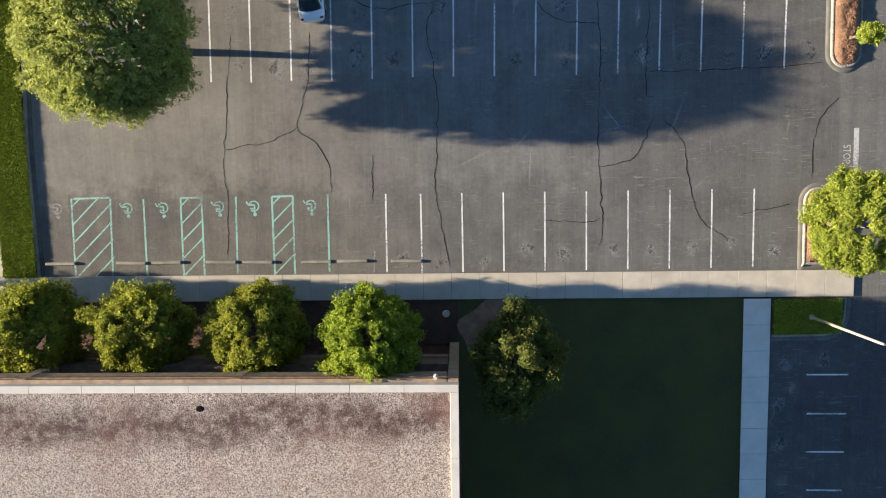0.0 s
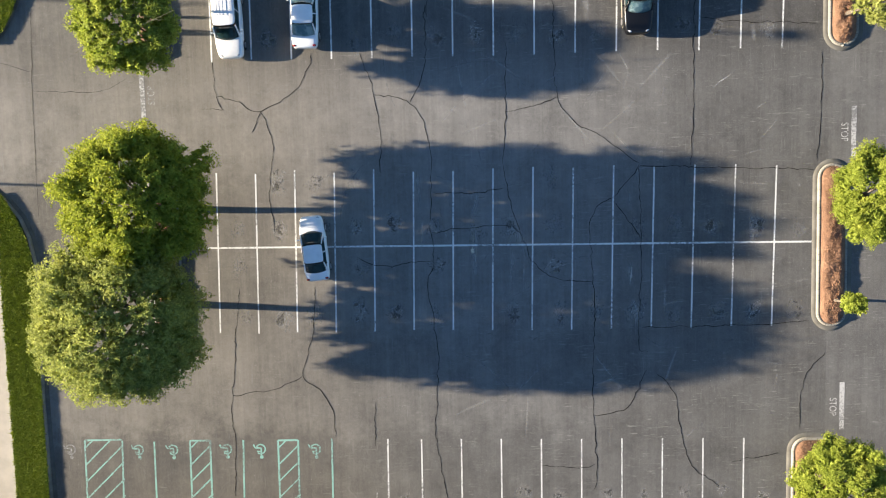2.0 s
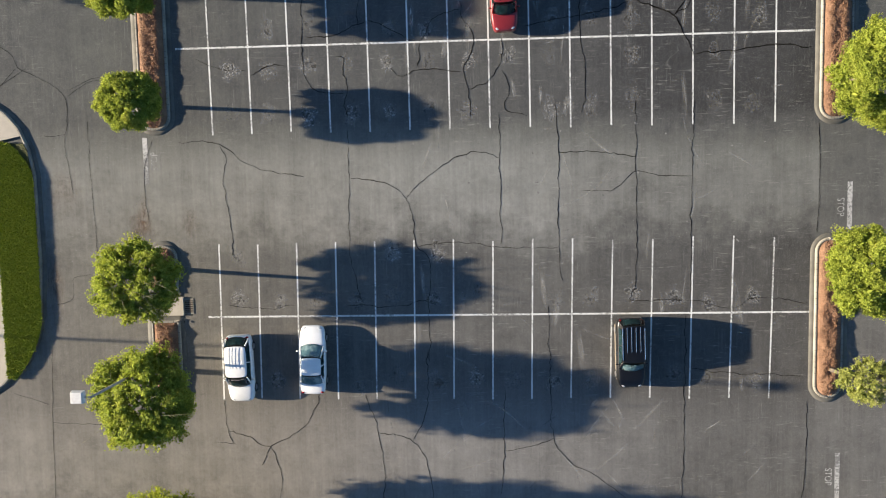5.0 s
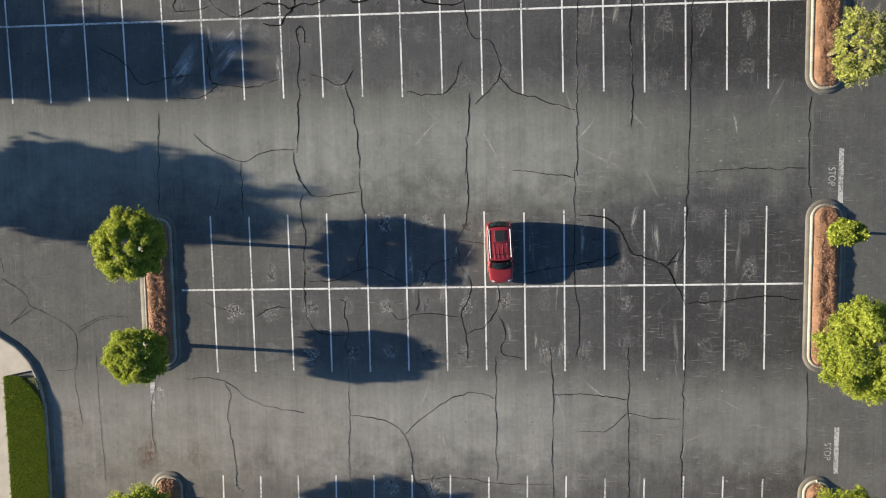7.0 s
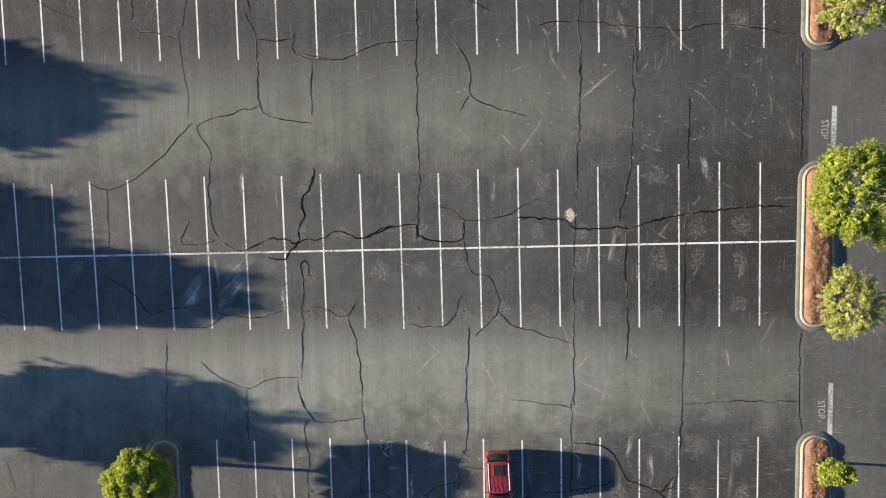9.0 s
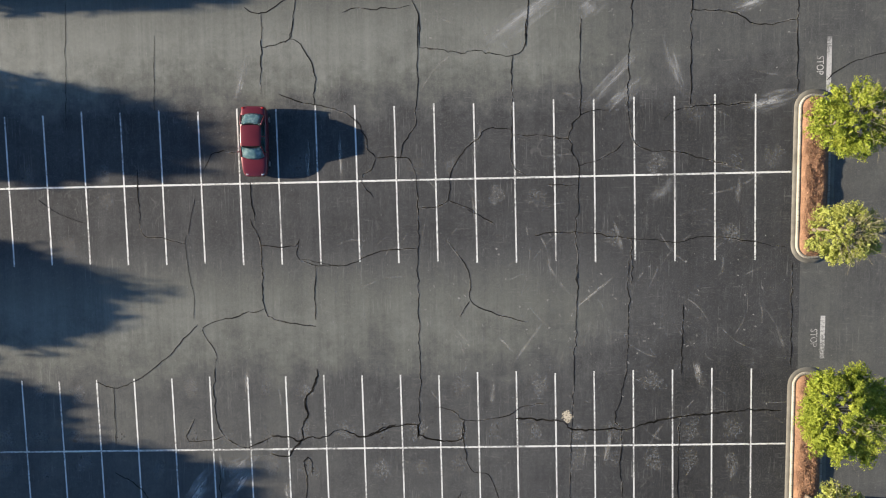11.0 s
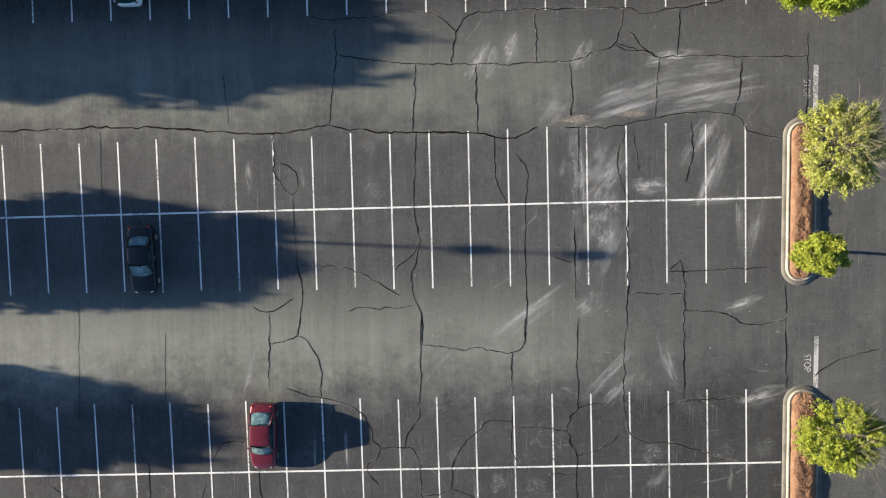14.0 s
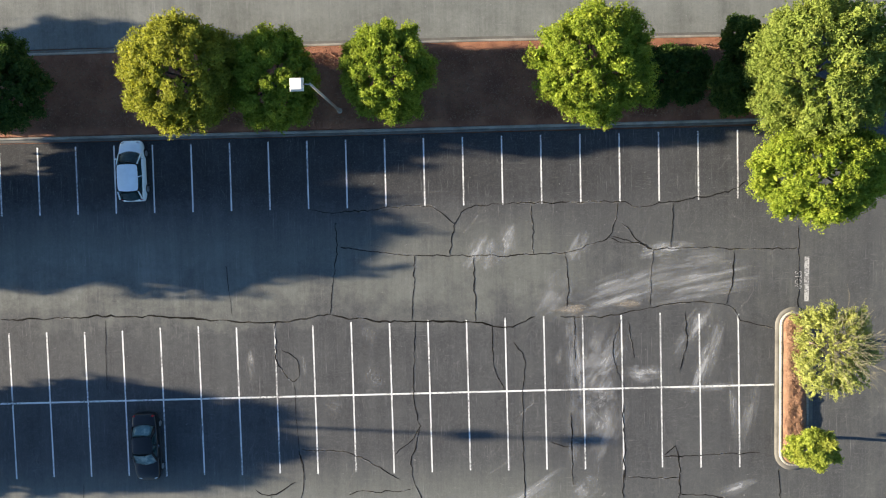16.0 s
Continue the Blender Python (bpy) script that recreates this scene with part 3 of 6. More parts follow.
path_mesh = mesh_of(bm, "slab", LIFTED_CONCRETE)
for i in range(12):
    y = -3.5 - i * 1.81
    share("slab", path_mesh, path, Matrix.Translation((18.74 - 0.0125 * (-1.7 - y), y, 0)) @ Matrix.Rotation(-0.0125, 4, "Z"))


# ---------------------------------------------------------------- painted lines
def stripe(bm, a, b, width, z=0.004):
    a, b = Vector((*a, 0)), Vector((*b, 0))
    n = (b - a).normalized().cross(Vector((0, 0, 1))) * width / 2
    k = max(1, int((b - a).length / 0.8))
    last = None
    for i in range(k + 1):
        p = a.lerp(b, i / k)
        w = n * (1 + 0.12 * noise.noise(p * 2.3))
        pair = [bm.verts.new((p + w).to_tuple()[:2] + (z,)), bm.verts.new((p - w).to_tuple()[:2] + (z,))]
        if last:
            bm.faces.new((last[0], last[1], pair[1], pair[0]))
        last = pair


def line(a, b, width=0.105, material=None, name="stall_line", z=0.005, parent=None):
    bm = bmesh.new()
    stripe(bm, a, b, width, z)
    return part(name, bm, material or WHITE_PAINT, parent or lot)


# west and east ends of each double row: line tops, feet and the spine between
ROWS = (
    (15, -16.48, 21.43, -16.77, 21.18, (24.95, 24.41), (13.8, 13.5), (19.8, 19.2), (-17.35, 23.8)),
    (15, -16.27, 21.95, -16.39, 21.72, (43.5, 43.32), (32.45, 32.08), (38.36, 38.07), (-17.24, 24.35)),
    (15, -16.45, 21.85, -16.35, 21.88, (62.1, 62.2), (51.1, 51.0), (56.93, 56.96), (-18.7, 24.4)),
    (23, -38.5, 21.66, -38.3, 21.8, (80.6, 81.3), (70.2, 70.1), (75.36, 75.93), (-40, 24.15)),
    (23, -38.65, 21.56, -38.57, 21.76, (99.5, 100.24), (89.05, 88.93), (94.4, 94.97), (-40, 24.1)),
    (23, -38.8, 21.3, -38.8, 21.45, (118.3, 118.97), (107.75, 107.85), (113.15, 113.77), (-40, 23.85)),
)
for k, (n, xa, xb, xc, xd, top, foot, mid, ends) in enumerate(ROWS):
    r = rng(40 + k)
    for i in range(n):
        t = i / (n - 1)
        wobble = r.uniform(-0.12, 0.12)
        line((lerp(xc, xd, t), lerp(*foot, t) + r.uniform(-0.08, 0.08)), (lerp(xa, xb, t), lerp(*top, t) + wobble))
    line((ends[0], mid[0]), (ends[1], mid[1]), 0.125, None, "spine_line", 0.008)
for i in range(22):
    t = (i - 3) / 18
    line((lerp(-27.92, 21.26, t), lerp(126.71, 126.93, t)), (lerp(-27.88, 21.21, t), lerp(131.5, 131.7, t)))
for i in range(9):
    t = i / 8
    line((lerp(-3.0, 19.32, t), lerp(0.62, 0.42, t)), (lerp(-2.94, 19.36, t), lerp(6.0, 5.7, t)), 0.1)
line((-5.41, 0.75), (-5.31, 6.05), 0.11)
line((-6.3, 0.75), (-6.2, 2.2), 0.08, FADED_PAINT)
for x0, x1 in ((-22.01, -21.93), (-15.71, -15.55), (-9.36, -9.26)):
    line((x0, 0.85), (x1, 6.15), 0.13, GREEN_PAINT, "green_stall_line")
for xa, xb, xc, xd, y0, y1 in ((-27.03, -24.42, -26.93, -24.22, 0.95, 6.33), (-19.46, -18.01, -19.36, -17.91, 0.82, 6.17), (-13.13, -11.74, -13.08, -11.65, 0.74, 6.09)):
    line((xa, y0), (xc, y1), 0.13, GREEN_PAINT, "green_stall_line")
    line((xb, y0), (xd, y1), 0.13, GREEN_PAINT, "green_stall_line")
    line((xc, y1), (xd, y1), 0.13, GREEN_PAINT, "green_stall_line", 0.009)
    wide, drop = xd - xc, (xd - xc) * 0.95
    y = y1 - 0.55
    while y > y0 - drop + 0.5:
        a, b = Vector((xc, y)), Vector((xd, y + drop))
        if b.y > y1:
            b = a.lerp(b, (y1 - a.y) / (b.y - a.y))
        if a.y < y0:
            a = b.lerp(a, (b.y - y0) / (b.y - a.y))
        line(a, b, 0.1, GREEN_PAINT, "hatch_line", 0.007)
        y -= 1.22 if wide > 2 else 1.18


def wheelchair(x, y, material):
    """A painted access sign: wheel arc, back, arm, leg and head."""
    thing = tagged(new("access_sign"), "painted pale green access sign on the asphalt" if material is GREEN_PAINT else "faded white access sign on the asphalt", "road marking", "access signs")
    thing.location = (x, y, 0)
    bm = bmesh.new()
    pts = [(0.34 * math.cos(a), 0.02 + 0.34 * math.sin(a)) for a in np.linspace(radians(-130), radians(150), 15)]
    for a, b in zip(pts, pts[1:]):
        stripe(bm, a, b, 0.1, 0.006)
    part("wheel", bm, material, thing)
    bm = bmesh.new()
    for a, b in (((0.05, -0.42), (0.05, 0.1)), ((0.05, 0.1), (-0.38, 0.12)), ((-0.38, 0.12), (-0.5, 0.36)), ((0.05, -0.15), (-0.25, -0.15))):
        stripe(bm, a, b, 0.11, 0.008)
    part("figure", bm, material, thing)
    bm = bmesh.new()
    bmesh.ops.create_circle(bm, cap_ends=True, segments=12, radius=0.13, matrix=Matrix.Translation((0.06, -0.55, 0.006)))
    part("dot", bm, material, thing)
    return thing


for x, y in ((-23.09, 5.55), (-20.62, 5.52), (-16.76, 5.5), (-14.35, 5.46), (-10.44, 5.4)):
    wheelchair(x, y, GREEN_PAINT)
wheelchair(-28.0, 5.66, FADED_PAINT)


def stop_mark(x, y0, y1, side):
    thing = tagged(new("stop_marking"), "worn white stop bar and lettering on the asphalt", "road marking", "stop markings")
    thing.location = (x, (y0 + y1) / 2, 0)
    bm = bmesh.new()
    half = (y1 - y0) / 2
    stripe(bm, (0, -half), (0, half), 0.33, 0.005)
    part("bar", bm, WORN_PAINT, thing)
    text = bpy.data.curves.new("lettering", "FONT")
    text.body, text.size, text.align_x, text.align_y = "STOP", 0.62, "CENTER", "CENTER"
    holder = bpy.data.objects.new("lettering", text)
    scene.collection.objects.link(holder)
    me = bpy.data.meshes.new_from_object(holder.evaluated_get(bpy.context.evaluated_depsgraph_get()))
    bpy.data.objects.remove(holder)
    me.materials.append(WORN_PAINT)
    ob = new("lettering", me)
    ob.parent = thing
    ob.matrix_basis = Matrix.Translation((side * 0.62, -0.05, 0.006)) @ Matrix.Rotation(radians(90 * side), 4, "Z") @ Matrix.Diagonal((0.85, 1.1, 1, 1))
    return thing


for x, y0, y1 in ((25.98, 6.2, 9.5), (26.47, 24.85, 28.15), (26.93, 43.6, 46.9), (26.73, 62.4, 66.1), (26.5, 82.0, 85.0), (26.43, 100.3, 104.0), (26.07, 119.65, 122.8)):
    stop_mark(x, y0, y1, -1)
for x, y0, y1 in ((-21.28, 28.8, 31.95), (-21.14, 47.78, 50.95)):
    stop_mark(x, y0, y1, 1)
for i, y in enumerate((-7.1, -9.84, -12.55, -15.3)):
    line((23.05 + 0.05 * i, y + 0.03), (25.85 - 0.08 * i, y - 0.03), 0.11, None, "stall_line", 0.005, side_lot)

# wheel stops
bm = bmesh.new()
box(bm, -1.04, 1.04, -0.13, 0.13, 0, 0.16)
for v in bm.verts:
    if v.co.z > 0.1:
        v.co.y *= 0.62
        v.co.x *= 0.985
soften(bm, 0.02, 2)
stop = tagged(part("wheel_stop", bm, KERB), "weathered concrete wheel stop on the asphalt", "wheel stop", "wheel stops")
stops = ((-28.0, 1.88), (-23.05, 1.8), (-20.6, 1.77), (-16.8, 1.7), (-14.28, 1.64), (-10.25, 1.56), (-7.76, 1.54), (-4.06, 1.45))
for k, (x, y) in enumerate(stops):
    m = pose(x, y, 0, 0, 0, rng(k).uniform(-1.5, 0.8) - 0.9)
    if k:
        copy_thing(stop, m)
    else:
        stop.matrix_basis = m


# ---------------------------------------------------------------- trees
def crown_mesh(name, rx, ry, rz, material, seed, lobes, sprays, leaves, size, even):
    """Leaves in sprays on the lobes of an uneven crown about the origin."""
    r = np.random.default_rng(seed)

    def dirs(n, up=0.25):
        d = r.normal(size=(n, 3))
        d[:, 2] += up
        return d / np.linalg.norm(d, axis=1)[:, None]

    turn = np.arange(lobes) * 2.39996 + seed
    lift = 1 - 1.6 * (np.arange(lobes) + 0.5) / lobes
    flat = np.sqrt(1 - lift**2)
    core = np.stack([flat * np.cos(turn), flat * np.sin(turn), lift], 1) + r.normal(0, 0.05 if even else 0.09, (lobes, 3))
    core *= r.uniform(0.73, 0.91, (lobes, 1)) if even else r.uniform(0.68, 0.83, (lobes, 1))
    core[lobes // 3::9] *= 0.87 if even else 0.7
    reach = r.uniform(0.13, 0.2, lobes) if even else r.uniform(0.15, 0.25, lobes)
    at = np.repeat(np.arange(lobes), sprays)
    d = dirs(len(at), 0.3)
    # sprays face away from the middle of the crown
    away = np.einsum("ij,ij->i", d, core[at] / np.linalg.norm(core[at], axis=1)[:, None])
    d[away < -0.15] *= -1
    spray = core[at] + d * (reach[at] * r.uniform(0.75, 1.12, len(at)))[:, None]
    grow = 1 + (0.035 if even else 0.1) * np.sin(spray @ np.array([5.1, 3.7, 4.3]) + seed) * np.cos(spray @ np.array([-3.3, 6.1, 2.2]))
    spray = spray * grow[:, None] * np.array([rx, ry, rz])
    at2 = np.repeat(np.arange(len(spray)), leaves)
    n = len(at2)
    p = spray[at2] + r.normal(0, 1, (n, 3)) * np.array([1.15, 1.15, 0.85]) * size
    out = 0.45 * d[at2] + r.normal(0, 0.6, (n, 3))
    out[:, 2] += 0.1
    out /= np.linalg.norm(out, axis=1)[:, None]
    a = np.cross(out, r.normal(size=(n, 3)))
    a /= np.linalg.norm(a, axis=1)[:, None] + 1e-9
    b = np.cross(out, a)
    s = size * r.uniform(0.6, 1.25, (n, 1))
    deep = r.random(n) < (0.46 if even else 0.38)
    p[deep] *= r.uniform(0.76, 0.94, (int(deep.sum()), 1))
    s[deep] *= 2.5
    quad = np.stack([p - a * s, p - b * s * 0.5 - out * s * 0.12, p + a * s, p + b * s * 0.5 - out * s * 0.12], 1)
    me = bpy.data.meshes.new(name)
    me.from_pydata(quad.reshape(-1, 3).tolist(), [], np.arange(4 * n).reshape(-1, 4).tolist())
    me.materials.append(material)
    return me, core * np.array([rx, ry, rz])


def tree(x, y, high, rx, ry, material, seed, low=None, base=None, label="", category="tree", size=0.1, dense=1.58, bare=0, even=False, kind_name="tree", group="car park trees"):
    """A tree with a tapered trunk, limbs to the lobes and a leafy crown; x, y: the crown's middle; base: the trunk's foot."""
    r = rng(seed)
    low = high * 0.28 if low is None else low
    rz, zc = (high - low) / 2 * 0.92, (high + low) / 2
    bx, by, bz = base or (x + r.uniform(-0.3, 0.3), y + r.uniform(-0.3, 0.3), 0.1)
    thing = tagged(new(kind_name), label, category, group)
    thing.location = (bx, by, 0)
    spread = (rx + ry) / 2
    lobes = max(22, int((20 if even else 16) + 14.5 * spread))
    sprays = int((11.5 + 2.8 * spread) * dense)
    me, cores = crown_mesh("crown", rx * 1.02, ry * 1.02, rz, material, seed, lobes, sprays, 17, size * 0.8, even)
    crown = share("crown", me, thing, Matrix.Translation((x - bx, y - by, zc)))
    bm = bmesh.new()
    fork = Vector(((x - bx) * 0.5, (y - by) * 0.5, low + (high - low) * 0.22))
    thick = 0.05 + high * 0.017
    knee = fork * 0.5 + Vector((r.uniform(-0.1, 0.1), r.uniform(-0.1, 0.1), 0))
    tube(bm, (0, 0, -0.05), knee, thick * 1.25, thick, 9)
    tube(bm, knee, fork, thick, thick * 0.8, 9)
    part("trunk", bm, BARK, thing, "grey-brown trunk", True)
    mid = Vector((x - bx, y - by, zc))
    for k, c in enumerate(cores[::6]):
        end = mid + Vector(c)
        bend = fork.lerp(end, 0.5) + Vector((r.uniform(-0.2, 0.2), r.uniform(-0.2, 0.2), 0.15))
        bm = bmesh.new()
        tube(bm, fork, bend, thick * 0.5, thick * 0.3, 6)
        tube(bm, bend, end, thick * 0.3, thick * 0.1, 5)
        part("limb", bm, BARK, thing, "", True)
    if bare:
        bm = bmesh.new()
        for k in range(bare):
            c = mid + Vector((r.uniform(-0.3, 0.3) * rx, r.uniform(-0.3, 0.3) * ry, r.uniform(-0.2, 0.6) * rz))
            d = Vector((r.gauss(0.3, 0.7), r.gauss(0, 0.7), r.uniform(-0.1, 0.9))).normalized()
            e = c + d * r.uniform(0.5, 1.0) * max(rx, ry)
            tube(bm, c, e, 0.012, 0.005, 4)
            for q in range(3):
                s = c.lerp(e, r.uniform(0.3, 0.9))
                tube(bm, s, s + (d + Vector((r.gauss(0, 0.5), r.gauss(0, 0.5), r.gauss(0, 0.4)))) * 0.45, 0.007, 0.003, 4)
        tagged(part("dead_wood", bm, TWIG, thing, "leafless grey twigs"), kind="stuff")
    return thing


YOUNG = "young tree with bright yellow-green spring leaves on a mulch island"
tree(-27.4, -2.0, 7.9, 3.4, 3.3, LEAF_OLIVE, 1, 0.9, label="bushy yellow-green tree along the building front")
tree(-20.5, -2.0, 7.9, 3.3, 3.1, LEAF_OLIVE, 2, 0.9, label="bushy yellow-green tree along the building front")
tree(-13.2, -2.3, 8.1, 3.2, 3.2, LEAF_OLIVE, 3, 0.9, label="bushy yellow-green tree along the building front", even=True)
tree(-5.9, -2.6, 9.7, 3.1, 3.0, LEAF_GREEN, 4, 0.9, label="bushy fresh green tree along the building front", even=True)
tree(2.9, -4.3, 9.1, 2.8, 3.5, LEAF_SHADED, 5, 1.2, label="half-shaded dark green tree on the lawn")
tree(-21.0, 15.9, 10.4, 5.2, 5.2, LEAF_MOSS, 6, 0.7, (-20.3, 16.0, 0.2), "large broad grey-green tree over a mulch island", even=True, size=0.088, dense=1.85)
tree(-19.55, 23.3, 9.9, 4.45, 4.55, LEAF_LUSH, 7, 0.8, (-20.3, 22.6, 0.2), "large broad bright green tree over a mulch island", even=True)
tree(-19.75, 34.0, 7.2, 3.5, 3.3, LEAF_BRIGHT, 8, 2.6, (-20.2, 34.6, 0.2), YOUNG, dense=1.1, bare=20)
tree(-20.5, 41.3, 5.2, 2.95, 2.9, LEAF_BRIGHT, 9, 2.0, (-20.3, 41.9, 0.2), YOUNG, dense=0.9, bare=40)
tree(-20.4, 60.4, 5.2, 2.4, 2.35, LEAF_BRIGHT, 10, 2.2, (-20.3, 60.6, 0.2), "round young green tree on a mulch island", dense=2.4, size=0.08, even=True)
tree(-20.5, 53.0, 4.6, 2.2, 1.95, LEAF_BRIGHT, 11, 2.1, (-20.3, 53.1, 0.2), "small round green tree on a mulch island", dense=2.4, size=0.08, even=True)
tree(24.4, 3.4, 5.6, 3.2, 3.4, LEAF_BRIGHT, 12, 1.4, (24.1, 3.2, 0.2), "full bright green tree on the corner island", dense=2.29, size=0.082, even=True)
tree(25.9, 22.2, 6.2, 2.8, 3.2, LEAF_BRIGHT, 13, 1.8, (25.2, 22.3, 0.3), YOUNG, dense=2.29, size=0.082)
tree(25.7, 15.2, 2.6, 0.7, 0.65, LEAF_BRIGHT, 14, 0.9, (25.2, 15.2, 0.3), "small sparse sapling on a mulch island", size=0.09, dense=0.7)
tree(25.9, 41.2, 6.2, 2.6, 3.0, LEAF_BRIGHT, 15, 1.8, (25.6, 41.2, 0.3), YOUNG, dense=2.29, size=0.082)
tree(26.7, 34.0, 4.4, 1.9, 1.6, LEAF_PALE, 16, 1.5, (25.7, 34.1, 0.3), "half-bare young tree with pale twigs", bare=70, dense=0.54, size=0.082)
tree(26.5, 53.3, 6.4, 2.9, 3.5, LEAF_BRIGHT, 17, 1.7, (25.8, 53.4, 0.3), YOUNG, dense=2.29, size=0.082)
tree(26.1, 60.5, 2.8, 1.1, 0.75, LEAF_BRIGHT, 18, 1.2, (25.7, 60.5, 0.3), "small sparse sapling on a mulch island", size=0.11)
tree(26.1, 72.1, 5.0, 2.0, 2.4, LEAF_PALE, 19, 1.6, (25.5, 72.2, 0.3), "half-bare young tree with pale twigs", bare=130, dense=0.52, size=0.08)
tree(26.2, 79.2, 5.4, 2.8, 3.5, LEAF_BRIGHT, 20, 1.6, (25.6, 79.0, 0.3), YOUNG, dense=1.0, bare=25, size=0.085)
tree(26.1, 90.9, 5.0, 2.3, 2.2, LEAF_PALE, 21, 1.6, (25.55, 91.0, 0.3), "half-bare young tree with pale twigs", dense=0.62, bare=140, size=0.075)
tree(26.4, 98.0, 5.6, 3.0, 2.5, LEAF_BRIGHT, 22, 1.6, (25.5, 98.1, 0.3), YOUNG, dense=0.95, bare=80, size=0.075)
tree(25.3, 110.0, 3.8, 1.8, 1.4, LEAF_BRIGHT, 23, 1.3, (25.2, 110.0, 0.3), "small bright green tree on a mulch island", size=0.085, dense=1.6)
tree(26.2, 117.0, 5.2, 3.1, 3.2, LEAF_PALE, 24, 1.5, (25.2, 117.0, 0.3), "half-bare young tree with pale twigs", dense=0.8, bare=190, size=0.072)
tree(24.8, 128.4, 7.2, 4.5, 3.3, LEAF_GREEN, 25, 1.6, (24.8, 129.4, 0.1), "large bright green tree at the end of the bed", even=True)
tree(24.3, 134.8, 9.0, 4.7, 4.6, LEAF_SAGE, 26, 1.8, label="tall broad grey-green tree at the end of the bed", even=True)
tree(-15.6, 135.3, 8.2, 3.8, 3.7, LEAF_GOLD, 27, 1.8, label="round yellow-green tree in the mulch bed", group="bed trees", even=True)
tree(-10.0, 135.1, 6.8, 2.9, 3.4, LEAF_GREEN, 28, 1.6, label="round green tree in the mulch bed", group="bed trees", even=True)
tree(-2.8, 135.4, 6.7, 3.1, 3.2, LEAF_GREEN, 29, 1.6, label="round green tree in the mulch bed", group="bed trees", even=True)
tree(10.4, 135.5, 7.2, 3.8, 3.8, LEAF_GREEN, 30, 1.6, label="round bright green tree in the mulch bed", group="bed trees", even=True)
# the deep leaf colour carries the full shade this tree stands in
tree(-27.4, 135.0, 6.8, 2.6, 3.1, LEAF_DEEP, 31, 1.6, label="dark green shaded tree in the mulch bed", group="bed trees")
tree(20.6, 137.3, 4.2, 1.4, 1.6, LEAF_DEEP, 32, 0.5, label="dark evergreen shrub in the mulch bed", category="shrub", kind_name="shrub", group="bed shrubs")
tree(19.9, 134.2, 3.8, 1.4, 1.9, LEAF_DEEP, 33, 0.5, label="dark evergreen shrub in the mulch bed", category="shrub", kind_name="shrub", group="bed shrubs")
# real ground cover, spread wider to take in tree shade on the bed
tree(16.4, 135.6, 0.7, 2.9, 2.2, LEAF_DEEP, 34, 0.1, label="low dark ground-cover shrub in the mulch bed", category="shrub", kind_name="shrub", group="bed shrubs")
# trees west of the car park, whose long shadows reach across the rows; the last two are added out of view to shade the
# bed and the pavement
WEST = "tall broad tree west of the car park"
for k, (x, y, h, a, b) in enumerate(((-47.5, 65.2, 8.5, 4.2, 3.3), (-52, 74.9, 9.2, 4.2, 3.0), (-57, 88.3, 8.2, 4.3, 4.2), (-60, 80.0, 8.2, 3.4, 3.2), (-54, 100.0, 9.0, 4.5, 4.0), (-49, 112.0, 9.2, 5.0, 3.9), (-42, 127.8, 9.4, 5.0, 4.8), (-57, 127.2, 9.6, 4.6, 4.2), (-50, 138.0, 10.2, 4.5, 3.9), (-38.5, 133.5, 9.2, 3.8, 3.4), (-45, 0.9, 8.0, 3.4, 1.15))):
    tree(x, y, h, a, b, LEAF_GREEN, 60 + k, 0.9 if k == 9 else 2.0, label=WEST, dense=0.21 if 1 <= k <= 4 else 0.3, size=0.25, group="western trees")


# ---------------------------------------------------------------- building
def roof_stone(name, loose):
    """Gravel with a brown silted belt where the roof drains."""
    m = Mat(name, 0.9)
    x, y, _ = m.split()
    if loose:
        pick = m.island()
    else:
        pick = m.node("ShaderNodeSeparateColor", 0, Color=m.node("ShaderNodeTexVoronoi", 1, Vector=m.spot, Scale=17.0))
    c = m.mix(m.span(pick, 0.05, 0.95), (0.16, 0.114, 0.092), (0.61, 0.515, 0.435))
    wander = m.math("MULTIPLY", m.math("SUBTRACT", m.noise(0.3, 6, 0.7), 0.5), 4.2)
    belt = m.span(m.math("ABSOLUTE", m.math("ADD", m.math("ADD", y, 6.5), wander)), 0.2, 2.1, 0.95, 0.0)
    belt = m.math("MULTIPLY", belt, m.span(m.noise(1.6, 6, 0.75), 0.3, 0.62, 0.25, 1.0))
    c = m.mix(belt, c, (0.07, 0.034, 0.025))
    c = m.mix(m.span(m.noise(0.22, 5, 0.65), 0.48, 0.7, 0.0, 0.35), c, (0.26, 0.13, 0.1))
    m.colour(c).bump(m.noise(9, 6, 0.8), 0.8, 0.03)
    return m.mat


GRAVEL, PEBBLE = roof_stone("roof_gravel", False), roof_stone("roof_pebble", True)
COPING = concrete("white_coping", (0.62, 0.58, 0.52), 0.15)
CLAD = plain("brown_cladding", (0.24, 0.14, 0.085), 0.75, vary=0.4, scale=2)
FASCIA = plain("tan_fascia", (0.36, 0.25, 0.17), 0.75, vary=0.35, scale=2)
DARK_GLASS = plain("dark_window_glass", (0.012, 0.013, 0.016), 0.12, 0.0, 0.3, 1.0)

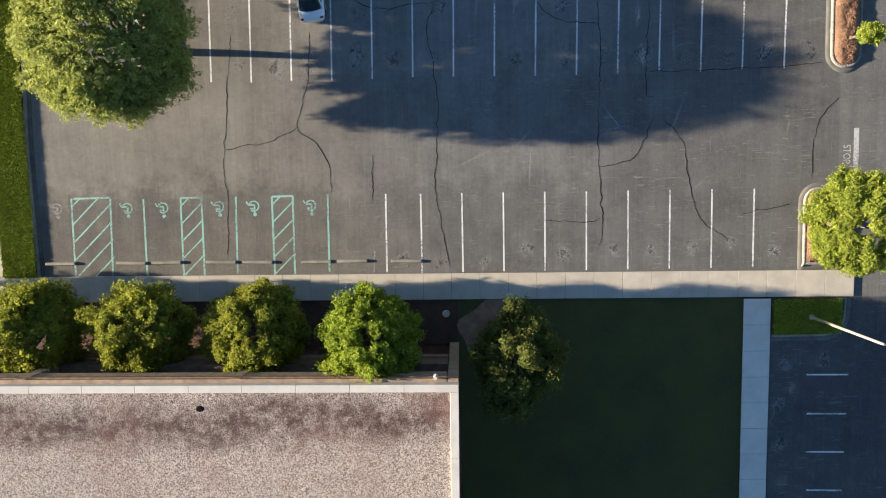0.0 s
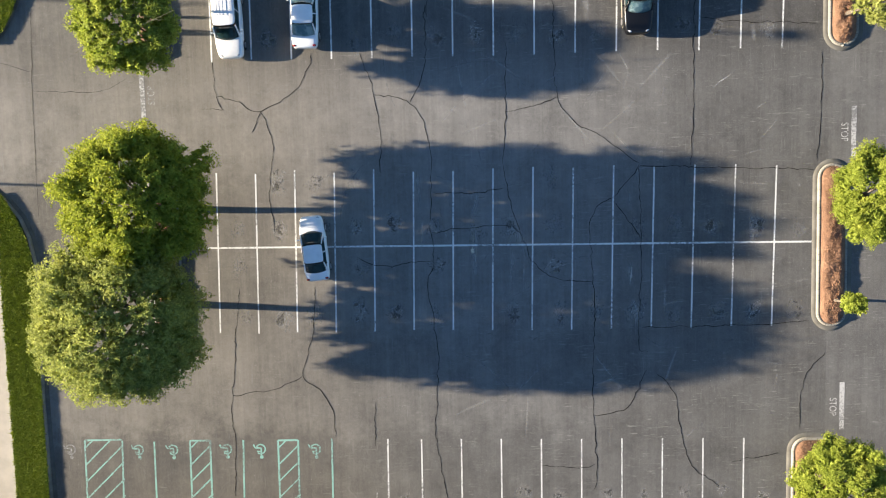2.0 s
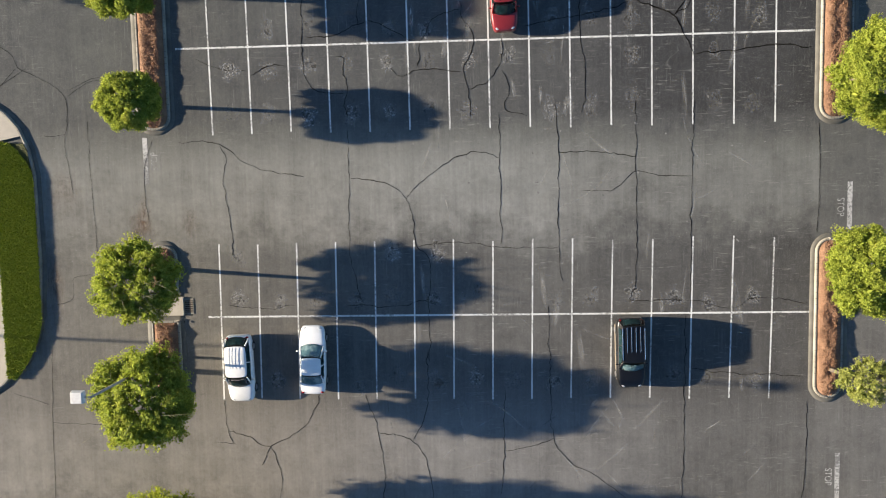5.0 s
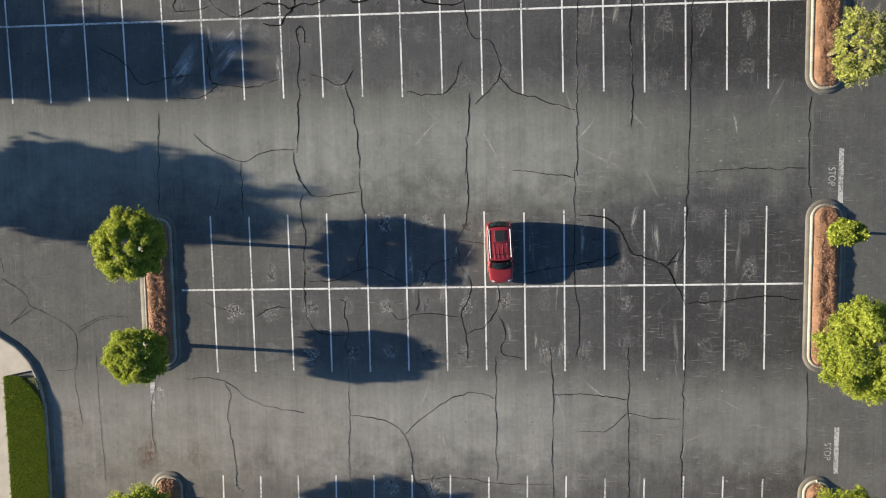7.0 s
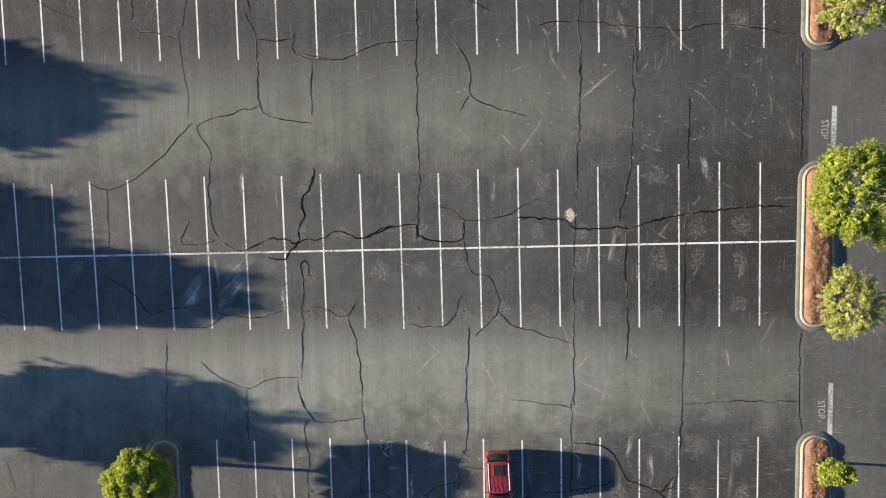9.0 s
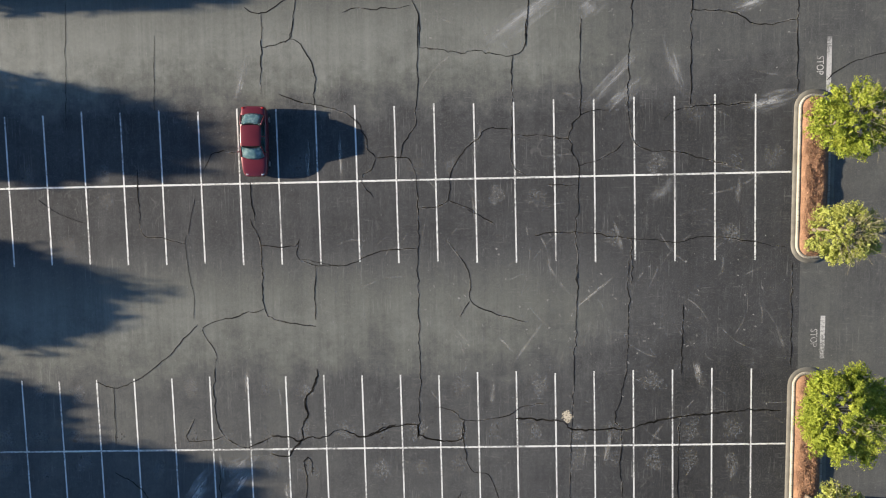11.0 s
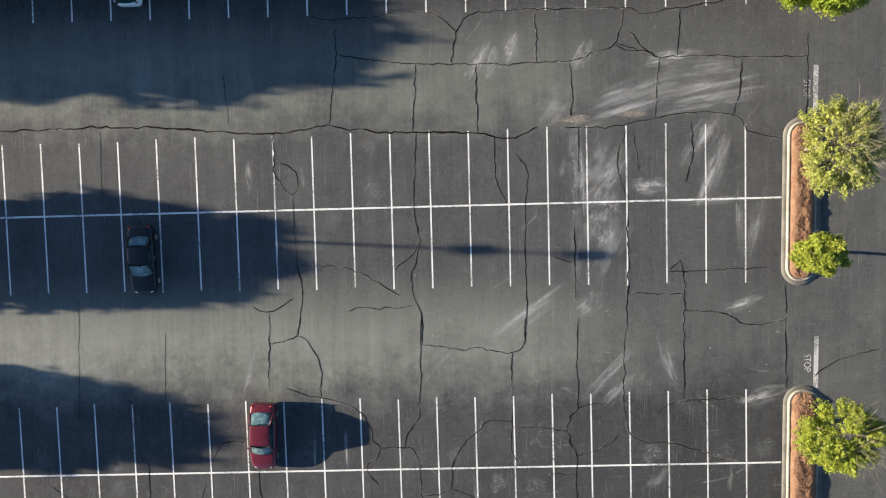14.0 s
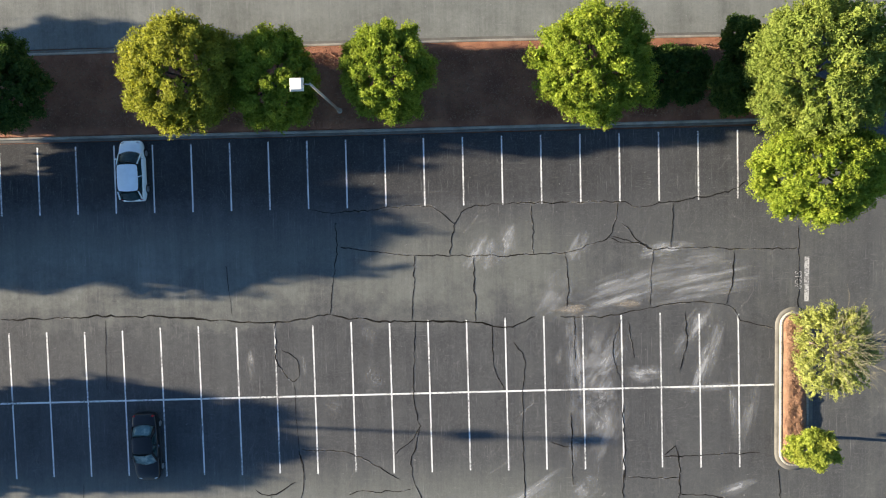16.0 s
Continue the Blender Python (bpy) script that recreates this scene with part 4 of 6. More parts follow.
house = tagged(new("office_building"), "two-storey brown office building with a gravel roof and white coping", "building")
house.location, house.rotation_euler = (0.08, 0.11, 0), (0, 0, -0.0175)
TOP = 9.3
bm = bmesh.new()
box(bm, -62, -0.9, -60, -5.5, -0.1, TOP - 0.35)
part("wall", bm, CLAD, house, "brown clad wall")
bm = bmesh.new()
box(bm, -61.6, -1.1, -59.6, -5.0, TOP - 0.34, TOP - 0.12)
part("roof", bm, GRAVEL, house, "flat roof of pinkish-grey gravel")
g = np.random.default_rng(21)
count = 62000
px, py = g.uniform(-30, -1.14, count), g.uniform(-12, -5.08, count)
size, turn = g.uniform(0.022, 0.042, count) * g.choice((1.0, 1.0, 1.45), count), g.uniform(0, 6.28, count)
pebble = np.zeros((count, 5, 3))
for k in range(4):
    reach = size * g.uniform(0.7, 1.25, count)
    pebble[:, k] = np.stack([px + reach * np.cos(turn + k * 1.571), py + reach * np.sin(turn + k * 1.571), np.full(count, TOP - 0.121)], 1)
pebble[:, 4] = np.stack([px + g.normal(0, 0.3, count) * size, py + g.normal(0, 0.3, count) * size, TOP - 0.121 + size * g.uniform(0.2, 0.48, count)], 1)
corners = (np.arange(count)[:, None, None] * 5 + np.array([[0, 1, 4], [1, 2, 4], [2, 3, 4], [3, 0, 4]])[None]).reshape(-1, 3)
me = bpy.data.meshes.new("roof_pebbles")
me.from_pydata(pebble.reshape(-1, 3).tolist(), [], corners.tolist())
me.materials.append(PEBBLE)
pebbles = new("roof_pebbles", me)
pebbles.parent = house
tagged(pebbles, "loose pinkish-grey roof pebbles", kind="stuff")
for k in range(20):
    bm = bmesh.new()
    box(bm, -0.62 - 3.03 * (k + 1) + 0.006, -0.62 - 3.03 * k, -5.05, -4.62, TOP - 0.5, TOP + 0.02)
    soften(bm, 0.015, 1)
    part("coping", bm, COPING, house, "white coping stone")
for k in range(9):
    bm = bmesh.new()
    box(bm, -1.1, -0.62, -5.06 - 3.8 * (k + 1) + 0.006, -5.06 - 3.8 * k, TOP - 0.5, TOP + 0.02)
    soften(bm, 0.015, 1)
    part("coping", bm, COPING, house, "white coping stone")
bm = bmesh.new()
box(bm, -61, -1.3, -4.85, -4.42, 7.3, TOP - 0.52)
part("fascia", bm, FASCIA, house, "tan fascia board")
bm = bmesh.new()
box(bm, -61, -1.3, -4.62, -4.36, 8.35, 8.5)
part("fascia_rail", bm, CLAD, house)
bm = bmesh.new()
box(bm, -61, -1.3, -5.0, -4.45, 3.0, 5.5)
part("spandrel", bm, CLAD, house, "brown spandrel band")
bm = bmesh.new()
box(bm, -61, -1.3, -4.75, -4.3, 4.0, 4.15)
part("ledge", bm, FASCIA, house, "pale ledge")
for x in (-0.62, -13.0, -25.4, -37.8):
    bm = bmesh.new()
    box(bm, x - 0.62, x, -5.6, -4.38, -0.05, TOP - 0.53)
    soften(bm, 0.02, 1)
    part("pier", bm, FASCIA, house, "tan pier")
for lo, hi in ((0.1, 3.0), (5.5, 7.55)):
    for k in range(30):
        bm = bmesh.new()
        box(bm, -1.3 - 2.0 * (k + 1) + 0.04, -1.3 - 2.0 * k, -5.48, -5.3, lo + 0.02, hi - 0.02)
        part("window", bm, DARK_GLASS, house, "dark window pane")
bm = bmesh.new()
tube(bm, (-1.9, -4.45, 8.9), (-1.9, -4.3, 8.9), 0.06, 0.06)
tube(bm, (-1.9, -4.25, 8.8), (-1.9, -4.25, 9.35), 0.13, 0.1)
part("wall_lamp", bm, COPING, house, "small white wall lamp")
bm = bmesh.new()
bmesh.ops.create_icosphere(bm, subdivisions=2, radius=0.26, matrix=Matrix.Translation((-15.2, -6.0, TOP - 0.12)) @ Matrix.Diagonal((1, 0.7, 0.18, 1)))
part("roof_vent", bm, SEAL, house, "dark roof drain")


# ---------------------------------------------------------------- lamps
LAMP_HEAD = plain("lamp_enamel", (0.72, 0.7, 0.66), 0.45, 0.0, 0.1)
POLE = plain("lamp_pole_paint", (0.5, 0.43, 0.34), 0.55, 0.2, 0.25)


def street_lamp(x, y, high, reach, turn, label, heads=1):
    thing = tagged(new("street_lamp"), label, "street lamp", "car park lamps")
    thing.matrix_basis = pose(x, y, 0, 0, 0, turn)
    bm = bmesh.new()
    tube(bm, (0, 0, -0.05), (0, 0, 0.36), 0.2, 0.18, 16)
    soften(bm, 0.03)
    part("footing", bm, CONCRETE, thing, "round concrete footing")
    bm = bmesh.new()
    tube(bm, (0, 0, 0.34), (0, 0, high), 0.1, 0.075, 10)
    part("pole", bm, POLE, thing, "tan steel pole", True)
    for side in (1, -1)[:heads]:
        flip = Matrix.Diagonal((side, side, 1, 1))
        bm = bmesh.new()
        tube(bm, flip @ Vector((0, 0, high - 0.1)), flip @ Vector((reach - 0.3, 0, high)), 0.035, 0.035, 8)
        part("arm", bm, POLE, thing, "", True)
        bm = bmesh.new()
        box(bm, reach - 0.4, reach + 0.4, -0.38, 0.38, high - 0.12, high + 0.2)
        for v in bm.verts:
            if v.co.z > high:
                v.co.x = reach + (v.co.x - reach) * 0.82
                v.co.y *= 0.82
        soften(bm, 0.03)
        bm.transform(flip)
        part("lamp_head", bm, LAMP_HEAD, thing, "square white lamp head")
    return thing


street_lamp(23.2, -3.05, 8.15, 0.75, -20, "tall tan lamp post with a square white head")
street_lamp(-20.3, 35.6, 10.0, 0.75, 180, "tall lamp post with a square white head rising through a tree")
street_lamp(-6.4, 133.6, 10.0, 0.75, 180, "tall lamp post with a square white head in the mulch bed")
# second head added to lengthen the shadow this unseen post casts
street_lamp(-33.6, 112.7, 10.2, 0.75, 0, "tall unseen lamp post west of the rows, two-headed to shape its shadow", 2)
# extra post added out of view to cast another shadow segment
street_lamp(-41.6, 113.2, 10.2, 0.75, 0, "tall unseen lamp post west of the rows, two-headed to shape its shadow", 2)
street_lamp(-52.0, 38.5, 9.5, 0.75, 90, "tall lamp post with a square white head west of the verge")
street_lamp(-47.0, 25.6, 6.5, 0.75, 90, "lamp post with a square white head west of the verge")
street_lamp(-47.0, 20.6, 6.5, 0.75, 90, "lamp post with a square white head west of the verge")

# small fittings on the grass
bm = bmesh.new()
tube(bm, (0, 0, 0), (0, 0, 0.1), 0.26, 0.24, 20)
soften(bm, 0.02)
cover = tagged(part("valve_cover", bm, CONCRETE), "round grey concrete valve cover in the dark bed", "valve cover")
cover.location = (-1.45, -2.25, 0.03)


# ---------------------------------------------------------------- cars
TYRE = plain("tyre_rubber", (0.018, 0.018, 0.018), 0.85, vary=0.2)
RIM = plain("wheel_alloy", (0.45, 0.45, 0.46), 0.35, 0.8, 0.15)
TRIM = plain("black_trim", (0.015, 0.015, 0.016), 0.5, vary=0.1)
CHROME = plain("chrome_trim", (0.7, 0.7, 0.7), 0.2, 1.0, 0.05)
TAIL = plain("tail_light", (0.3, 0.012, 0.015), 0.25, vary=0.1)
HEAD = plain("head_light", (0.6, 0.62, 0.64), 0.2, 0.2, 0.1)
GLASS = plain("tinted_car_glass", (0.028, 0.07, 0.078), 0.06, 0.0, 0.3, 3.0)
# pale teal patches painted into the glass colour for sky reflections
m = Mat("painted_reflection_glass", 0.07)
m.colour(m.mix(m.span(m.noise(2.6, 4, 0.6), 0.42, 0.66), (0.16, 0.3, 0.34), (0.4, 0.56, 0.58)))
REFLECTION_GLASS = m.mat


def car_paint(name, colour, metal=0.0, rough=0.35, coat=0.7):
    m = Mat(name, rough, metal)
    c = m.mix(m.span(m.noise(1.7, 4), 0.3, 0.7), tuple(v * 0.9 for v in colour), colour)
    c = m.mix(m.math("MULTIPLY", m.span(m.noise(6, 5, 0.7), 0.6, 0.8), 0.12), c, (0.3, 0.27, 0.23))
    m.colour(c)
    m.bsdf.inputs["Coat Weight"].default_value, m.bsdf.inputs["Coat Roughness"].default_value = coat, 0.08
    return m.mat


def ring_loft(bm, rings, cap=True):
    rows = [[bm.verts.new(p) for p in ring] for ring in rings]
    n = len(rows[0])
    for a, b in zip(rows, rows[1:]):
        for i in range(n):
            j = (i + 1) % n
            bm.faces.new((a[i], a[j], b[j], b[i]))
    if cap:
        bm.faces.new(rows[0][::-1])
        bm.faces.new(rows[-1])
    bmesh.ops.recalc_face_normals(bm, faces=bm.faces)
    return rows


def hull(y, w, top, low=0.22):
    """One cross-section of a car body: rocker, side, shoulder and a domed top."""
    right = [(w * 0.86, low), (w * 0.97, low + 0.1), (w, low + 0.32), (w * 0.99, top - 0.2), (w * 0.95, top - 0.09), (w * 0.86, top - 0.03), (w * 0.5, top)]
    return [(x, y, z) for x, z in right] + [(0, y, top + 0.012)] + [(-x, y, z) for x, z in reversed(right)]


def patch(bm, a, b, c, d, bulge, steps=6, bow=0.0):
    """A gently domed four-cornered sheet of some thickness; a to b is its foot."""
    a, b, c, d = map(Vector, (a, b, c, d))
    out = (b - a).cross(d - a).normalized() * bulge
    grid = [[a.lerp(b, i / steps).lerp(d.lerp(c, i / steps), j / steps) + (out + Vector((0, bow * (1 - 0.5 * j / steps), 0))) * (1 - (2 * i / steps - 1) ** 2) for i in range(steps + 1)] for j in range(steps + 1)]
    rows = [[bm.verts.new(p) for p in row] for row in grid]
    for j in range(steps):
        for i in range(steps):
            bm.faces.new((rows[j][i], rows[j][i + 1], rows[j + 1][i + 1], rows[j + 1][i]))
    made = bmesh.ops.solidify(bm, geom=bm.faces[:], thickness=0.02)


def car(x, y, turn, colour, label, category="car", long=4.75, wide=1.82, high=1.44, belt=0.95, nose=0.72, hood=0.92, tail=0.98, ws=1.0, rf=0.3, rr=-0.95, rg=-1.55, rails=False, ribs=0, sunroof=None, glass=None, front_glass=None, rear_glass=None, lower=None, name="sedan", chrome=False, box_tail=False):
    """A car facing +y: ws and rg are where windscreen and rear window meet the body, rf and rr where they meet the roof."""
    thing = tagged(new(name), label, category, "parked cars")
    thing.matrix_basis = pose(x, y, 0, 0, 0, turn)
    h, w = long / 2, wide / 2
    glass = glass or GLASS
    shape = [(h, 0.6, nose - 0.2, 0.34), (h - 0.05, 0.75, nose - 0.08, 0.27), (h - 0.2, 0.88, nose, 0.22), (h - 0.5, 0.94, lerp(nose, hood, 0.45) + 0.02, 0.2), (h - 0.95, 0.99, lerp(nose, hood, 0.8) + 0.01, 0.2), (ws + 0.1, 1.0, hood, 0.2), (ws - 0.35, 1.0, belt, 0.2), (0, 1.0, belt, 0.2), (rg + 0.45, 1.0, belt + 0.01, 0.2), (rg + 0.05, 0.985, tail, 0.2), (-h + 0.5, 0.95, tail - 0.005, 0.22), (-h + 0.18, 0.9, tail - 0.03, 0.25), (-h + 0.04, 0.8, tail - 0.1, 0.3), (-h, 0.67, tail - 0.22, 0.38)]
    if box_tail:
        shape = shape[:9] + [(-h + 0.5, 0.985, belt + 0.01, 0.22), (-h + 0.16, 0.93, belt, 0.25), (-h + 0.03, 0.82, belt - 0.08, 0.3), (-h, 0.7, belt - 0.2, 0.38)]
    bm = bmesh.new()
    ring_loft(bm, [hull(a, w * b, c, d) for a, b, c, d in shape])
    body = part("body", bm, colour, thing, "", True)
    body.modifiers.new("round", "SUBSURF").levels = 1
    body.modifiers["round"].render_levels = 2
    if lower:
        bm = bmesh.new()
        ring_loft(bm, [[(s * w * b * 1.012, a, z) for s, z in ((1, 0.26), (1, 0.52), (-1, 0.52), (-1, 0.26))] for a, b, c, d in shape[3:-3]])
        part("side_cladding", bm, lower, thing)
    rw, bw, zt = w * 0.79 if not box_tail else w * 0.84, w * 0.93, high - 0.05
    # roof
    bm = bmesh.new()
    rings = []
    for k in range(9):
        t = k / 8
        yy = lerp(rf, rr, t)
        e = 1 - 0.06 * (2 * t - 1) ** 4
        dome = 0.035 * (1 - (2 * t - 1) ** 2)
        half = [(rw * e, zt - 0.05), (rw * e * 0.97, zt - 0.005), (rw * e * 0.87, zt + 0.022), (rw * 0.5, zt + 0.032 + dome * 0.75)]
        rings.append([(xx, yy, zz) for xx, zz in half] + [(0, yy, zt + 0.036 + dome)] + [(-xx, yy, zz) for xx, zz in reversed(half)])
    ring_loft(bm, rings)
    roof = part("roof", bm, colour, thing, "", True)
    roof.modifiers.new("round", "SUBSURF").levels = 1
    roof.modifiers["round"].render_levels = 2
    for k in range(ribs):
        bm = bmesh.new()
        rib = 0.016 if rails is CHROME else 0.009
        xx = (k - (ribs - 1) / 2) * rw * 1.5 / ribs
        start, end = (rf - 0.15, sunroof[1] + 0.1) if sunroof else (lerp(rf, rr, 0.3), lerp(rf, rr, 0.96))
        tube(bm, (xx, start, zt + 0.066 + rib), (xx, end, zt + 0.058 + rib), rib, rib, 6)
        part("roof_rib", bm, CHROME if rails is CHROME else colour, roof)
    if sunroof:
        bm = bmesh.new()
        box(bm, -rw * 0.46, rw * 0.46, sunroof[0], sunroof[1], zt + 0.03, zt + 0.085)
        soften(bm, 0.03)
        part("sunroof", bm, TRIM, roof, "dark glass sunroof")
        for yy in (sunroof[1] + 0.06, rf - 0.45):
            bm = bmesh.new()
            tube(bm, (-rw * 0.92, yy, zt + 0.1), (rw * 0.92, yy, zt + 0.1), 0.018, 0.018, 6)
            part("cross_bar", bm, TRIM, roof, "black roof cross bar")
    if rails:
        for s in (-1, 1):
            bm = bmesh.new()
            tube(bm, (s * rw * 0.93, rf - 0.25, zt + 0.04), (s * rw * 0.93, rr + 0.2, zt + 0.04), 0.026, 0.026, 6)
            for yy in (rf - 0.25, (rf + rr) / 2, rr + 0.2):
                tube(bm, (s * rw * 0.93, yy, zt - 0.03), (s * rw * 0.93, yy, zt + 0.04), 0.03, 0.026, 6)
            part("roof_rail", bm, rails, roof, "raised roof rail")
    # cabin core, pillars and glass
    bm = bmesh.new()
    ring_loft(bm, [[(q * bw * 0.96, a, belt - 0.05), (-q * bw * 0.96, a, belt - 0.05), (-q * rw * 0.93, b, zt - 0.03), (q * rw * 0.93, b, zt - 0.03)] for q, a, b in ((0.95, ws - 0.08, rf - 0.06), (1, (ws + rg) / 2, (rf + rr) / 2), (0.95, rg + 0.08, rr + 0.06))])
    part("cabin", bm, TRIM, thing, "dark cabin interior")
    bm = bmesh.new()
    patch(bm, (bw * 0.9, ws, hood + 0.0), (-bw * 0.9, ws, hood), (-rw * 0.9, rf, zt + 0.01), (rw * 0.9, rf, zt + 0.01), 0.05, 6, 0.16)
    part("windscreen", bm, front_glass or glass, thing, "tinted windscreen", True)
    bm = bmesh.new()
    patch(bm, (-bw * 0.84, rg, tail + 0.0), (bw * 0.84, rg, tail), (rw * 0.86, rr, zt + 0.01), (-rw * 0.86, rr, zt + 0.01), 0.04, 6, -0.1)
    part("rear_window", bm, rear_glass or glass, thing, "tinted rear window", True)
    for s in (-1, 1):
        cuts = [(ws - 0.22, rf - 0.12), (lerp(ws, rg, 0.48), lerp(rf, rr, 0.48)), (lerp(ws, rg, 0.86), lerp(rf, rr, 0.9))]
        for (a0, b0), (a1, b1) in zip(cuts, cuts[1:]):
            bm = bmesh.new()
            ends = [(s * bw * 0.985, a0 - 0.03, belt), (s * bw * 0.985, a1 + 0.03, belt), (s * rw * 0.995, b1 + 0.03, zt - 0.05), (s * rw * 0.995, b0 - 0.03, zt - 0.05)]
            patch(bm, *(ends if s > 0 else [ends[1], ends[0], ends[3], ends[2]]), 0.025, 3)
            part("side_window", bm, GLASS, thing, "dark side window", True)
        for a, b, c in ((ws, rf, hood), (lerp(ws, rg, 0.48), lerp(rf, rr, 0.48), belt), (rg, rr, tail)):
            bm = bmesh.new()
            tube(bm, (s * bw * 0.95, a, c - 0.03), (s * rw * 0.95, b, zt - 0.02), 0.055, 0.045, 6)
            part("pillar", bm, colour, thing, "", True)
        bm = bmesh.new()
        bmesh.ops.create_uvsphere(bm, u_segments=10, v_segments=7, radius=0.1, matrix=Matrix.Translation((s * (w + 0.07), ws - 0.32, belt + 0.05)) @ Matrix.Diagonal((1, 0.55, 0.7, 1)))
        tube(bm, (s * (w - 0.06), ws - 0.3, belt), (s * (w + 0.04), ws - 0.32, belt + 0.04), 0.03, 0.03, 6)
        part("door_mirror", bm, colour, thing, "", True)
        bm = bmesh.new()
        bmesh.ops.create_uvsphere(bm, u_segments=10, v_segments=7, radius=0.2, matrix=Matrix.Translation((s * w * 0.6, h - 0.22, nose - 0.1)) @ Matrix.Rotation(radians(-28 * s), 4, "Z") @ Matrix.Diagonal((1, 0.55, 0.42, 1)))
        part("headlight", bm, HEAD, thing, "clear headlight", True)
        bm = bmesh.new()
        bmesh.ops.create_uvsphere(bm, u_segments=10, v_segments=7, radius=0.13, matrix=Matrix.Translation((s * w * 0.72, -h + 0.16, (belt if box_tail else tail) - 0.12)) @ Matrix.Diagonal((1, 0.6, 0.8, 1)))
        part("tail_light", bm, TAIL, thing, "red tail light", True)
        for yy in (h - 0.9, -h + 0.88):
            wheel = new("wheel")
            wheel.parent = thing
            wheel.location = (s * (w - 0.1), yy, 0.33)
            bm = bmesh.new()
            tube(bm, (-0.11, 0, 0), (0.11, 0, 0), 0.33, 0.33, 20)
            soften(bm, 0.04)
            part("tyre", bm, TYRE, wheel, "black tyre")
            bm = bmesh.new()
            tube(bm, (s * 0.05, 0, 0), (s * 0.125, 0, 0), 0.22, 0.2, 16)
            part("rim", bm, RIM, wheel, "alloy wheel rim")
        bm = bmesh.new()
        tube(bm, (s * w * 1.0, ws - 1.0, belt - 0.2), (s * w * 1.0, ws - 1.2, belt - 0.2), 0.02, 0.02, 6)
        part("door_handle", bm, CHROME if chrome else colour, thing)
    for name_, yy, mat in (("front_bumper", h - 0.07, colour), ("rear_bumper", -h + 0.1, colour)):
        bm = bmesh.new()
        box(bm, -w * 0.55, w * 0.55, yy - 0.07, yy + 0.04, 0.32, 0.5)
        soften(bm, 0.04)
        part(name_, bm, CHROME if chrome else mat, thing)
    for side in (-1, 1):
        bm = bmesh.new()
        box(bm, side * 0.2 - 0.2, side * 0.2 + 0.2, ws + 0.03, ws + 0.06, hood + 0.02, hood + 0.045)
        part("wiper", bm, TRIM, thing)
    return thing


WHITE_CAR = car_paint("white_car_paint", (0.9, 0.9, 0.89))
SILVER = car_paint("pale_blue_car_paint", (0.86, 0.92, 0.94), 0.0)
BLACK_CAR = car_paint("black_car_paint", (0.006, 0.006, 0.007), 0.0, 0.3, 0.1)
RED_CAR = car_paint("red_car_paint", (0.23, 0.018, 0.022))
MAROON = car_paint("maroon_car_paint", (0.12, 0.008, 0.016), 0.2)
TAN = car_paint("tan_cladding", (0.3, 0.26, 0.2))
car(-9.79, 19.64, 5.4, WHITE_CAR, "white saloon car parked slightly askew across a stall", long=4.45, wide=1.75, high=1.4)
car(-9.8, 35.36, -0.8, WHITE_CAR, "clean white saloon car parked nose to the spine line", long=4.78, wide=1.83, high=1.44, front_glass=REFLECTION_GLASS, rear_glass=REFLECTION_GLASS)
car(-14.9, 34.84, 180 + 1.5, WHITE_CAR, "white estate-style sport utility car with a ribbed roof", "car", 4.7, 1.85, 1.68, 1.02, 0.85, 1.02, 1.05, 1.05, 0.45, -1.75, -2.15, ribs=5, name="sport_utility_car", box_tail=True)
car(12.05, 35.57, 180 + 1.0, BLACK_CAR, "black sport utility car with silver roof rails and tan lower sides", "car", 4.85, 1.88, 1.78, 1.1, 0.95, 1.1, 1.12, 1.0, 0.5, -2.05, -2.3, rails=CHROME, ribs=4, front_glass=REFLECTION_GLASS, lower=TAN, name="sport_utility_car", chrome=True, box_tail=True)
car(3.74, 59.4, 180 + 2.6, RED_CAR, "red sport utility car with white roof rails and a dark sunroof", "car", 4.22, 1.78, 1.74, 1.05, 0.9, 1.05, 1.08, 0.95, 0.5, -1.8, -2.0, rails=WHITE_CAR, ribs=4, sunroof=(-1.55, -0.8), lower=TAN, name="sport_utility_car", chrome=True, box_tail=True)
car(-12.64, 97.48, 180 - 1.0, MAROON, "dark red saloon car with pale reflecting windows", long=4.8, wide=1.86, high=1.62, belt=1.02, hood=0.98, tail=1.05, ws=1.05, rf=0.4, rr=-1.05, rg=-1.75, front_glass=REFLECTION_GLASS, rear_glass=REFLECTION_GLASS)
car(-20.71, 110.16, 180 + 1.2, BLACK_CAR, "black saloon car standing in tree shade", long=4.87, wide=1.84, high=1.44, front_glass=REFLECTION_GLASS, rear_glass=REFLECTION_GLASS, chrome=True)
car(-20.89, 129.67, 0.6, SILVER, "pale blue hatchback car parked against the kerb", "car", 4.25, 1.77, 1.5, 0.98, 0.8, 0.95, 1.05, 1.15, 0.45, -1.45, -1.95, name="hatchback_car", box_tail=True)



# ---------------------------------------------------------------- cracks and stains
r_jag = rng(5)


SILT = []


